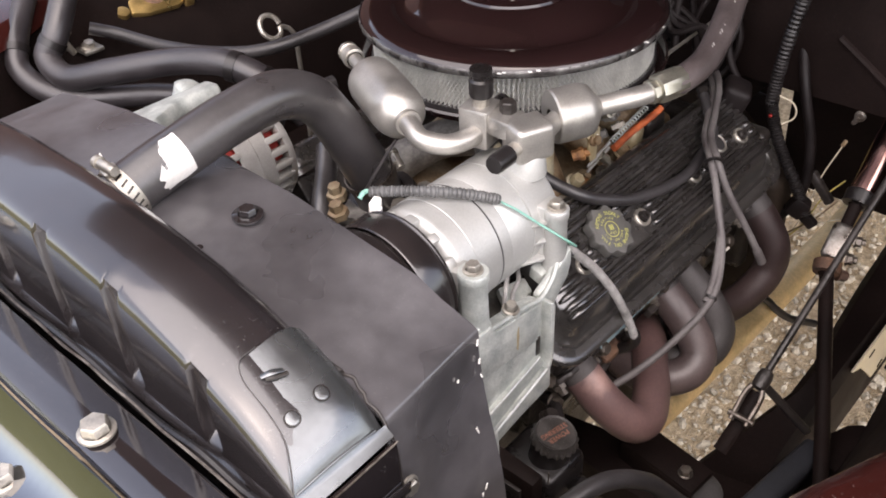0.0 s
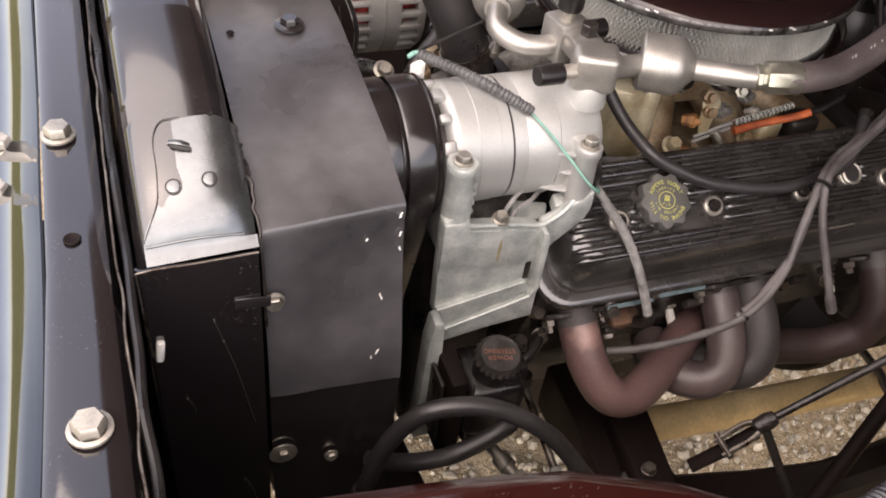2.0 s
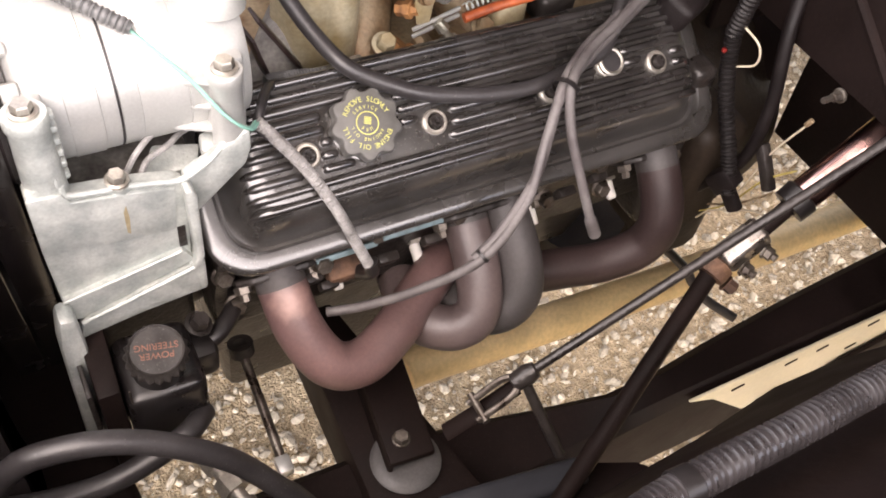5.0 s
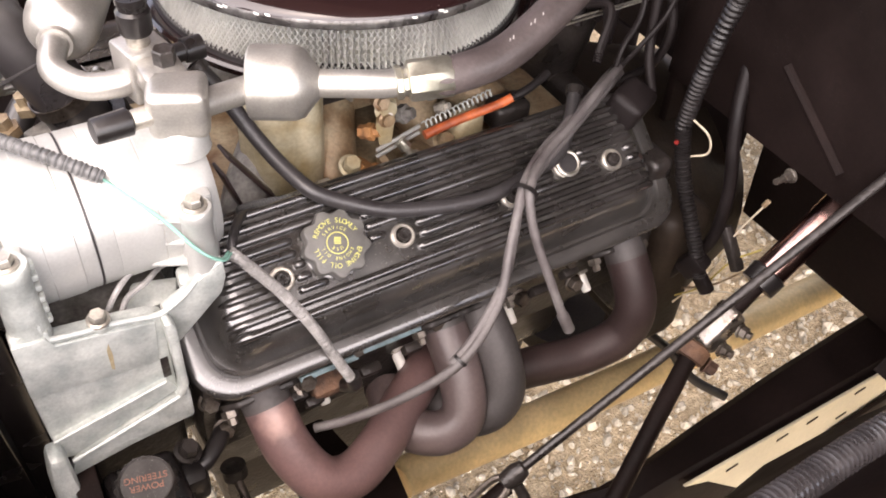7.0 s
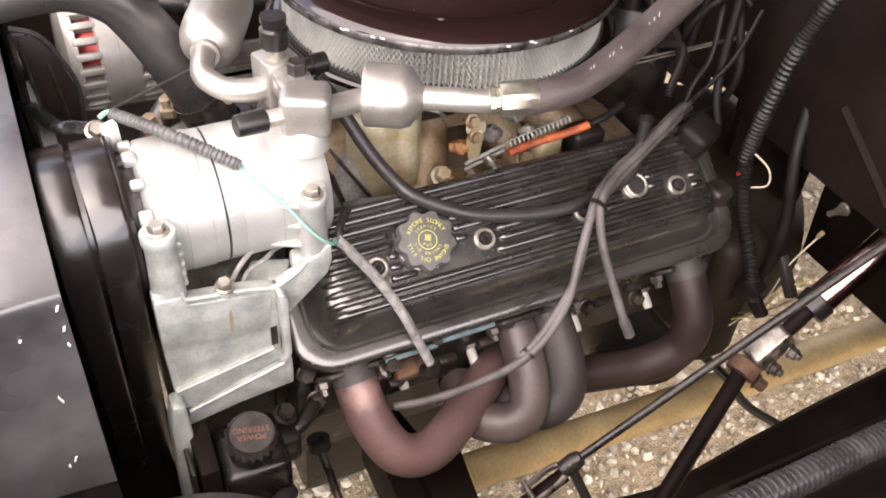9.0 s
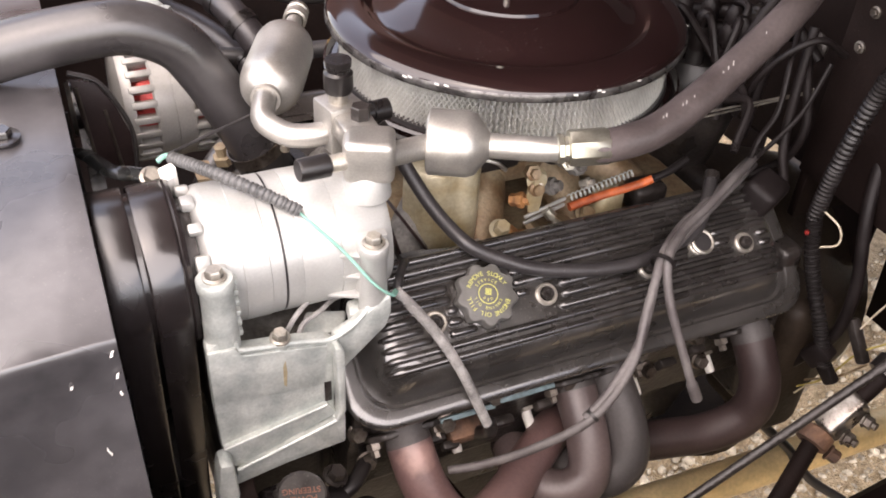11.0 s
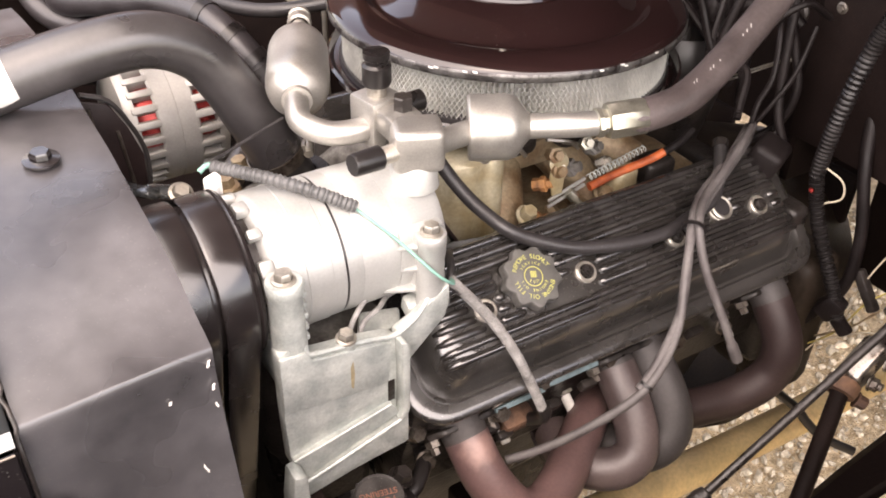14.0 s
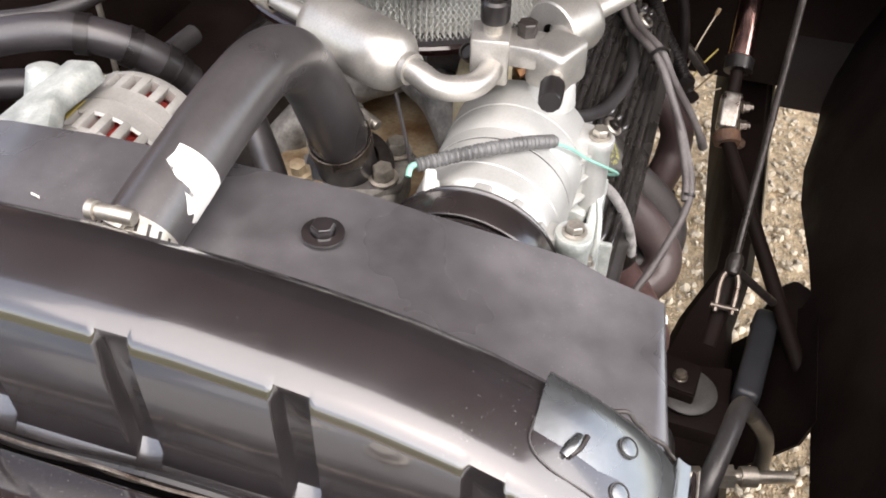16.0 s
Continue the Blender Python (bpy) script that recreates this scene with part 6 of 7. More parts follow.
def alternator():
    a = thing("alternator", "silver alternator with red windings behind its slots", "alternator", at=(-0.2, 0.36, 0.98))
    ax = Vector((1, 0, 0))
    c0 = Vector((-0.20, 0.375, 0.985))
    m = aim(c0, ax)
    n = 14
    R = 0.064
    # two slotted end shells and a smooth middle
    part("middle_band", lathe([(R - 0.002, -0.020), (R, -0.018), (R, -0.001), (R - 0.0012, -0.0008), (R - 0.0012, 0.0008), (R, 0.001), (R, 0.018), (R - 0.002, 0.020)], m, 56), ALTM, a)
    for s, nm in ((-1, "front_shell"), (1, "rear_shell")):
        sh = part(nm, lathe([(R - 0.012, s * 0.038), (R - 0.001, s * 0.038), (R - 0.001, s * 0.042), (R - 0.004, s * 0.048), (0.045, s * 0.054), (0.015, s * 0.056)], m, 48), ALTM, a)
        for k in range(25):
            q = m @ Matrix.Rotation(6.28318 * k / 25, 4, "Z")
            part("fin", box((0.013, 0.0076, 0.026), q @ Matrix.Translation((R - 0.006, 0, s * 0.029)), 0.0018), ALTM, sh)
    part("winding", lathe([(R - 0.014, -0.038), (R - 0.010, -0.03), (R - 0.010, 0.03), (R - 0.014, 0.038)], m, 40), COPPER, a, "red enamelled winding")
    part("rotor", lathe([(0.0, -0.037), (0.049, -0.037), (0.049, 0.037), (0, 0.037)], m, 24), DARK, a)
    part("pulley", lathe([(0, -0.098), (0.026, -0.098), (0.029, -0.094), (0.026, -0.090), (0.026, -0.080), (0.029, -0.076), (0.02, -0.072), (0.012, -0.07)], m, 32), CHROME, a)
    part("sticker", box((0.026, 0.030, 0.0006), aim((-0.222, 0.4030, 1.0436), (0, 0.43, 0.9)), 0), YSTRAP, a, "small yellowed sticker")
    b = thing("alternator_bracket", "cast grey alternator mounting bracket", "bracket", at=(-0.2, 0.42, 1.05))
    part("arm", prism([(-0.06, -0.02), (0.05, -0.025), (0.075, 0.03), (0.045, 0.045), (0.0, 0.015), (-0.05, 0.02)], 0.02, aim((-0.235, 0.40, 1.05), (0, 0.3, 1)), 0.006), CAST, b)
    part("boss", lathe([(0.016, -0.02), (0.016, 0.008), (0.01, 0.012), (0, 0.012)], aim((-0.20, 0.43, 1.055), (0.3, -0.2, 1)), 24), CAST, b)
    s = thing("strut", "flat grey steel adjusting strut beside the pulley", "strut", at=(-0.275, 0.18, 1.02))
    part("bar", sweep([(-0.315, 0.315, 0.972), (-0.295, 0.275, 0.990), (-0.277, 0.178, 1.026), (-0.262, 0.176, 1.022), (-0.238, 0.178, 1.012)], 0.0075, 12, 6, True, False, None, 0.45), PLATE, s)
    bolt((-0.246, 0.170, 1.018), (0.1, -0.5, 0.8), s, 0.0075, 0.008, 1.4, CHROME)
    part("rust_spacer", lathe([(0, 0), (0.009, 0), (0.009, 0.014), (0, 0.014)], aim((-0.246, 0.176, 0.998), (0, 0, 1)), 14), FRESHRUST, s)
    gd = thing("pulley_guard", "black sheet guard edge in front of the alternator", "guard", at=(-0.27, 0.26, 1.03))
    part("plate", prism([(-0.2935, 1.073), (-0.272, 1.066), (-0.259, 1.040), (-0.250, 1.010), (-0.252, 0.972), (-0.282, 0.972), (-0.289, 1.02)], 0.0025, Matrix(((1, 0, 0, 0), (0, 0, 1, 0.262), (0, 1, 0, 0), (0, 0, 0, 1))), 0.0008), DARKBROWN, gd, "dark brown guard plate")
    part("edge", sweep([(-0.294, 0.260, 1.081), (-0.272, 0.260, 1.070), (-0.2575, 0.26, 1.0434), (-0.2485, 0.26, 1.012), (-0.2505, 0.26, 0.972)], 0.0032, 10, 4, True, False, None, 0.7), BURNT, gd, "rolled guard edge")
    for q0, q1 in (((-0.2893, 0.26, 1.066), (-0.2840, 0.26, 0.98)), ((-0.2690, 0.26, 1.040), (-0.2627, 0.26, 0.975))):
        part("stay", sweep([q0, q1], 0.0016, 8, 2), OILSTEEL, gd)
    # a second belt line by the alternator
    pts = [(0.375 + 0.029 * math.cos(radians(a)), 0.985 + 0.029 * math.sin(radians(a))) for a in range(-40, 220, 20)] + [(0.215, 0.80), (0.30, 0.74)]
    bm = bmesh.new()
    lo = [bm.verts.new((-0.2935, y, z)) for y, z in pts]
    hi = [bm.verts.new((-0.2795, y, z)) for y, z in pts]
    for i in range(len(pts)):
        j = (i + 1) % len(pts)
        bm.faces.new((lo[i], lo[j], hi[j], hi[i])).smooth = True
    bmesh.ops.recalc_face_normals(bm, faces=bm.faces)
    bmesh.ops.solidify(bm, geom=bm.faces[:], thickness=0.004)
    solo("drive_belt", bm, BELT, "black rubber drive belt round the alternator pulley", "belt", "drive belts")


def steering_pump():
    p = thing("power_steering_pump", "black power steering reservoir with printed cap", "pump", at=(-0.195, -0.07, 0.8))
    bm = box((0.060, 0.066, 0.070), pose(-0.1935, -0.060, 0.788), 0.010, None, 3)
    box((0.050, 0.045, 0.060), pose(-0.1900, -0.050, 0.735), 0.012, bm)
    box((0.030, 0.028, 0.034), pose(-0.160, -0.048, 0.79), 0.008, bm)
    part("reservoir", bm, BLACKP, p)
    part("mount_sheet", prism([(-0.012, -0.030), (0.004, -0.030), (0.008, 0.050), (-0.012, 0.050)], 0.130, pose(-0.229, -0.055, 0.705), 0.002), FIRE, p, "black mounting sheet")
    part("sheet_edge", sweep([(-0.2195, -0.087, 0.835), (-0.2195, -0.0875, 0.77), (-0.2195, -0.0875, 0.71)], 0.0007, 6, 4), OILSTEEL, p, "worn bright sheet edge")
    part("outlet", sweep([(-0.160, -0.045, 0.795), (-0.140, -0.040, 0.800), (-0.120, -0.020, 0.800), (-0.108, 0.01, 0.79)], 0.0075, 14, 6), BLACKP, p, "black outlet elbow")
    part("neck", lathe([(0.019, -0.02), (0.019, 0.008), (0.016, 0.008)], aim((-0.194, -0.071, 0.838), (0.02, -0.2, 1)), 28), BLACKP, p)
    m = aim((-0.194, -0.0735, 0.848), (0.02, -0.2, 1))
    n = 80
    bm = bmesh.new()
    rings = []
    for h, r, sc in ((0, 0.0195, 0), (0.001, 0.0222, 0.0012), (0.005, 0.0222, 0.0012), (0.007, 0.0208, 0.0004), (0.010, 0.0205, 0), (0.012, 0.0195, 0), (0.0105, 0.018, 0)):
        rings.append([bm.verts.new(m @ Vector(((r + sc * math.cos(20 * 6.28318 * k / n)) * math.cos(6.28318 * k / n), (r + sc * math.cos(20 * 6.28318 * k / n)) * math.sin(6.28318 * k / n), h))) for k in range(n)])
    for a, b in zip(rings, rings[1:]):
        for k in range(n):
            bm.faces.new((a[k], a[(k + 1) % n], b[(k + 1) % n], b[k])).smooth = True
    bm.faces.new(rings[-1])
    cap = part("cap", bm, OLDCAP, p, "worn black cap with orange lettering")
    obs = []
    for text, dy in (("POWER", 0.0018), ("STEERING", -0.0052)):
        cu = bpy.data.curves.new("letter", "FONT")
        cu.body, cu.size, cu.extrude, cu.align_x = text, 0.0070, 0.0002, "CENTER"
        ob = new("letter", cu)
        ob.matrix_world = m @ Matrix.Translation((0, 0, 0.0108)) @ Matrix.Rotation(radians(163), 4, "Z") @ Matrix.Translation((0, dy, 0))
        obs.append(ob)
    bake_text(obs, "lettering", ORPRINT, cap, "worn orange lettering")
    part("bracket", box((0.004, 0.05, 0.09), pose(-0.246, -0.05, 0.78), 0.001), DARK, p)
    bolt((-0.155, -0.04, 0.82), (0.3, -0.2, 1), p, 0.008, 0.01, 1.4, DARK)
    return p


alternator()
steering_pump()


# ---------------------------------------------------------------- hoses and wires
def simple_hose(name, pts, r, material, label, category="hose", n=14, group=""):
    return solo(name, sweep(pts, r, n, 8), material, label, category, group)


def ended_hose(name, pts, r, material, label, category="hose", n=14):
    h = thing(name, label, category, at=pts[0])
    part("tube", sweep(pts, r, n, 8), material, h)
    line = catmull(pts, 8)
    for i, j in ((0, 1), (-1, -2)):
        part("end_clip", lathe([(r, -0.004), (r + 0.0016, -0.004), (r + 0.0016, 0.004), (r, 0.004)], aim(line[i].lerp(line[j], 0.6), line[j] - line[i]), 20), DARK, h)
    return h


ended_hose("vacuum_hose", [(-0.058, 0.118, 1.062), (-0.047, 0.108, 1.045), (-0.034, 0.092, 1.018), (-0.026, 0.078, 1.003), (-0.0175, 0.06, 0.991), (-0.006, 0.036, 0.981), (0.0127, 0.0244, 0.9705), (0.0469, 0.0095, 0.9585), (0.0792, 0.0018, 0.9525), (0.1135, -0.0035, 0.9485), (0.1505, -0.0050, 0.947), (0.1848, -0.0005, 0.950), (0.2216, 0.0065, 0.9555), (0.245, 0.024, 0.966), (0.268, 0.05, 0.985)], 0.0064, RUBBER, "black rubber vacuum hose looped over the valve cover")
ended_hose("return_hose", [(-0.338, -0.128, 0.76), (-0.330, -0.131, 0.80), (-0.3215, -0.134, 0.838), (-0.3044, -0.137, 0.8714), (-0.284, -0.142, 0.889), (-0.249, -0.150, 0.893), (-0.2148, -0.157, 0.878), (-0.180, -0.166, 0.848), (-0.1613, -0.172, 0.8236), (-0.143, -0.182, 0.796), (-0.127, -0.191, 0.772), (-0.10, -0.215, 0.71), (-0.09, -0.225, 0.64)], 0.0083, RUBBER, "black power steering hose arching beside the pump")
simple_hose("lower_hose", [(-0.330, -0.119, 0.80), (-0.308, -0.118, 0.785), (-0.279, -0.118, 0.775), (-0.248, -0.118, 0.773), (-0.215, -0.116, 0.782), (-0.187, -0.110, 0.790), (-0.17, -0.09, 0.775)], 0.0088, RUBBER, "black hose doubling back below the arching one")

W1 = [(0.350, 0.078, 0.962), (0.315, 0.054, 0.973), (0.278, 0.033, 0.975), (0.235, 0.014, 0.966), (0.198, -0.004, 0.960), (0.158, -0.030, 0.958), (0.135, -0.052, 0.930), (0.112, -0.075, 0.893), (0.068, -0.092, 0.860), (0.02, -0.078, 0.823), (-0.02, -0.060, 0.798), (-0.048, -0.047, 0.787)]
simple_hose("plug_wire", W1, 0.0042, WIRE, "dusty grey spark plug wire drooping across the header", "spark plug wire", 10, "spark plug wires")
simple_hose("plug_wire", [(0.350, 0.084, 0.965), (0.317, 0.062, 0.976), (0.279, 0.040, 0.978), (0.236, 0.022, 0.969), (0.200, 0.005, 0.965), (0.162, -0.024, 0.963), (0.142, -0.046, 0.938), (0.122, -0.066, 0.905), (0.085, -0.083, 0.873), (0.062, -0.088, 0.857)], 0.0042, WIRE, "dusty grey spark plug wire drooping across the header", "spark plug wire", 10, "spark plug wires")
simple_hose("plug_wire", [(0.352, 0.080, 0.972), (0.318, 0.056, 0.983), (0.280, 0.034, 0.985), (0.238, 0.015, 0.975), (0.200, -0.002, 0.969), (0.165, -0.030, 0.966), (0.160, -0.050, 0.935), (0.166, -0.075, 0.895), (0.173, -0.090, 0.865), (0.180, -0.097, 0.845)], lambda s: 0.0042 if s < 0.9 else 0.0055, WIRE, "dusty grey spark plug wire with a loose boot", "spark plug wire", 10, "spark plug wires")
simple_hose("lead_wire", [(0.322, 0.060, 0.978), (0.338, 0.070, 1.000), (0.352, 0.070, 1.030), (0.365, 0.085, 1.075), (0.40, 0.12, 1.10)], 0.0030, HARN, "thin black lead rising from the plug wire bundle", "wire", 8)
simple_hose("lead_wire", [(0.335, 0.068, 0.976), (0.362, 0.070, 0.995), (0.385, 0.068, 1.025), (0.41, 0.075, 1.07)], 0.0026, HARN, "thin black lead rising from the plug wire bundle", "wire", 8)
bw = thing("plug_wire", "grey braided spark plug wire with angled boot", "spark plug wire", "spark plug wires", at=(-0.05, -0.02, 0.95))
part("sleeve", sweep([(-0.088, -0.003, 0.983), (-0.075, -0.010, 0.966), (-0.058, -0.022, 0.942), (-0.039, -0.035, 0.905), (-0.024, -0.044, 0.866), (-0.012, -0.047, 0.835)], ribbed(0.0044, 90, 0.00038), 14, 44), BRAID, bw, "braided grey sleeve")
part("lead", sweep([(-0.046, 0.056, 0.958), (-0.058, 0.045, 0.968), (-0.068, 0.030, 0.978), (-0.080, 0.008, 0.985), (-0.086, -0.003, 0.978), (-0.080, -0.008, 0.970)], 0.0036, 10, 8), RUBBER, bw)
part("conduit", sweep([(0.060, 0.056, 0.943), (0.033, 0.056, 0.948), (-0.014, 0.056, 0.956), (-0.043, 0.056, 0.961), (-0.060, 0.054, 0.963)], ribbed(0.0054, 44, 0.0005), 12, 30), LOOMM, bw, "thin corrugated conduit")
part("boot", sweep([(-0.011, -0.046, 0.838), (-0.008, -0.046, 0.826), (-0.008, -0.040, 0.815), (-0.014, -0.022, 0.800)], 0.0066, 12, 6), BLACKP, bw)
tie = thing("wire_tie", "black tie gathering the spark plug wires", "cable tie", at=(0.158, -0.03, 0.962))
part("band", lathe([(0.0105, -0.002), (0.0115, -0.002), (0.0115, 0.002), (0.0105, 0.002)], aim((0.160, -0.029, 0.962), (0.6, 0.45, 0.25)), 20), BLACKP, tie)
tie = thing("wire_tie", "thin wire twist on the plug wire", "cable tie", at=(0.068, -0.091, 0.861))
part("band", lathe([(0.0046, -0.0015), (0.0068, -0.0015), (0.0068, 0.0015), (0.0046, 0.0015)], aim((0.068, -0.0905, 0.8605), (0.75, 0.1, 0.55)), 16), BLACKP, tie)

gw = thing("compressor_lead", "green wire in grey split loom over the compressor", "wire", at=(-0.2, 0.06, 1.07))
L0 = [(-0.2355, 0.1033, 1.0765), (-0.220, 0.083, 1.0775), (-0.2033, 0.0625, 1.0770), (-0.180, 0.0395, 1.0715), (-0.156, 0.022, 1.0605)]
part("loom", sweep(L0, ribbed(0.0048, 36, 0.0005), 12, 24), LOOMM, gw, "grey corrugated split loom")
for q in (0.0, 0.0026):
    part("green_wire", sweep([(x + q * 0.6, y - q * 0.4, z - q * 0.5) for x, y, z in ((-0.160, 0.025, 1.0625), (-0.146, 0.011, 1.049), (-0.130, 0.0, 1.031), (-0.114, -0.021, 1.012), (-0.100, -0.022, 0.998), (-0.090, -0.008, 0.988))], 0.0011, 8, 8), GREEN, gw, "thin green insulated wire")
part("green_tail", sweep([(-0.245, 0.106, 1.073), (-0.238, 0.1055, 1.077), (-0.230, 0.096, 1.0775)], 0.0022, 8, 6), GREEN, gw)
plug = part("connector", box((0.0125, 0.008, 0.040), pose(-0.2395, 0.094, 1.056, 8, -6, 20), 0.002), WHITE, gw, "yellowed white plastic connector")
part("latch", box((0.006, 0.004, 0.018), pose(-0.2395, 0.0885, 1.060, 8, -6, 20), 0.001), TAPE, plug)
part("black_lead", sweep([(-0.240, 0.105, 1.077), (-0.20, 0.125, 1.078), (-0.16, 0.145, 1.078)], 0.0014, 8, 6), RUBBER, gw)


def shafts():
    s = thing("steering_shaft", "black steering shaft with universal joint and red and chrome column", "steering shaft", at=(0.35, -0.12, 0.75))
    part("lower_shaft", sweep([(-0.02, -0.302, 0.608), (0.131, -0.227, 0.677), (0.228, -0.178, 0.720), (0.322, -0.131, 0.762)], 0.0092, 16, 4), FIRE, s)
    part("shaft_edge", sweep([(0.135, -0.234, 0.680), (0.20, -0.201, 0.709), (0.26, -0.171, 0.736)], 0.0008, 6, 3), OILSTEEL, s, "bright worn edge")
    ud = Vector((0.076, 0.003, 0.061)).normalized()
    part("yoke_rust", lathe([(0.0100, -0.010), (0.0165, -0.009), (0.0175, -0.004), (0.0175, 0.006), (0.0120, 0.009)], aim((0.326, -0.129, 0.765), (0.9, 0.3, 0.6)), 18), RUST, s)
    u = part("universal_joint", box((0.026, 0.030, 0.050), aim((0.358, -0.1255, 0.7815), ud), 0.005, None, 3), JOINT, s, "bright steel universal joint yoke")
    for off, rr in ((-0.014, 0.0075), (0.012, 0.0068)):
        bp = Vector((0.358, -0.1255, 0.7815)) + ud * off + Vector((0.004, -0.016, -0.004))
        part("bolt", lathe([(0, 0), (rr * 1.25, 0), (rr * 1.25, 0.002), (rr, 0.003), (rr, 0.009), (rr * 0.6, 0.010), (rr * 0.6, 0.014), (0, 0.014)], aim(bp, (0.2, -1, 0.1)), 6, None, False), OILSTEEL, u)
    bolt((0.336, -0.142, 0.752), (0.5, -0.8, -0.3), u, 0.0075, 0.012, 1.2, RUST)
    part("column_tip", sweep([(0.372, -0.125, 0.793), (0.405, -0.1245, 0.829)], 0.0085, 14, 2), FIRE, s)
    part("column_collar", lathe([(0.010, -0.010), (0.0185, -0.009), (0.0190, 0.008), (0.0165, 0.010)], aim((0.4035, -0.1245, 0.827), ud), 24), BLACKP, s)
    part("column_tube", sweep([(0.409, -0.1243, 0.8315), (0.63, -0.117, 1.010)], 0.0165, 24, 2), REDTUBE, s, "polished red-tinged column tube")
    r = thing("linkage_rod", "long thin black clutch linkage rod with clevis end", "rod", at=(0.08, -0.16, 0.76))
    part("rod", sweep([(0.085, -0.1575, 0.757), (0.25, -0.167, 0.870), (0.45, -0.178, 1.005)], 0.0043, 14, 3), DARK, r)
    part("rod_collar", lathe([(0.004, -0.012), (0.0085, -0.010), (0.0095, 0.004), (0.0075, 0.012), (0.004, 0.014)], aim((0.090, -0.158, 0.760), (0.8, -0.05, 0.55)), 14), DARK, r)
    bm = bmesh.new()
    for sg in (1, -1):
        sweep([(0.088, -0.1575, 0.759), (0.075, -0.1572 + sg * 0.009, 0.750), (0.045, -0.157 + sg * 0.009, 0.728)], 0.0032, 8, 5, True, False, bm)
    part("clevis", bm, OILSTEEL, r, "oily steel clevis fork")
    part("pin", sweep([(0.050, -0.172, 0.732), (0.050, -0.142, 0.732)], 0.0035, 10, 1, True, True), OILSTEEL, r)
    part("lever", sweep([(0.088, -0.156, 0.742), (0.058, -0.154, 0.718), (0.026, -0.150, 0.692)], 0.0085, 12, 5, True, False, None, 0.45), FIRE, r)
    part("pivot", sweep([(0.092, -0.162, 0.752), (0.100, -0.19, 0.725), (0.108, -0.215, 0.700)], 0.005, 12, 5), DARK, r)
    simple_hose("brake_line", [(0.40, 0.04, 0.62), (0.462, -0.011, 0.560), (0.473, -0.029, 0.540), (0.489, -0.050, 0.520), (0.514, -0.084, 0.510)], 0.0062, RUBBER, "black flexible line hanging by the shaft")
    tr = thing("tie_rod", "slim oily steel rod below the pump", "rod", at=(-0.113, -0.06, 0.68))
    part("rod", sweep([(-0.112, 0.0, 0.70), (-0.113, -0.05, 0.69), (-0.115, -0.112, 0.68)], 0.0045, 12, 4), OILSTEEL, tr)
    part("end_block", box((0.014, 0.018, 0.012), pose(-0.115, -0.116, 0.68), 0.003), ALU, tr)
    part("eye", lathe([(0.006, -0.006), (0.012, -0.006), (0.012, 0.006), (0.006, 0.006)], aim((-0.112, 0.0, 0.702), (0, 0.3, 1)), 18), DARK, tr)
    h = thing("hydraulic_pipe", "bare steel hydraulic pipe with hexagon fittings", "pipe", at=(-0.15, -0.16, 0.68))
    p0, p1 = Vector((-0.185, -0.055, 0.70)), Vector((-0.128, -0.245, 0.70))
    part("pipe", sweep([p0, p0.lerp(p1, 0.5), p1], 0.0065, 14, 2), CHROME, h)
    for k, (f, r) in enumerate(((0.22, 0.010), (0.36, 0.012), (0.50, 0.0095), (0.66, 0.0125), (0.78, 0.010))):
        part("nut", lathe([(0, -0.008), (r, -0.008), (r, 0.008), (0, 0.008)], aim(p0.lerp(p1, f), p1 - p0), 6 if k % 2 else 14, None, False), CHROME, h)


shafts()


def clamped_hose(name, pts, r, material, label, category="hose", n=18):
    h = thing(name, label, category, "heater hoses", at=pts[-1])
    part("tube", sweep(pts, r, n, 8), material, h)
    line = catmull(pts, 8)
    for i in (10, len(line) - 4):
        part("clamp", lathe([(r, -0.005), (r + 0.0014, -0.005), (r + 0.0014, 0.005), (r, 0.005)], aim(line[i], line[i + 1] - line[i - 1]), 24), BLACKP, h)
    return h


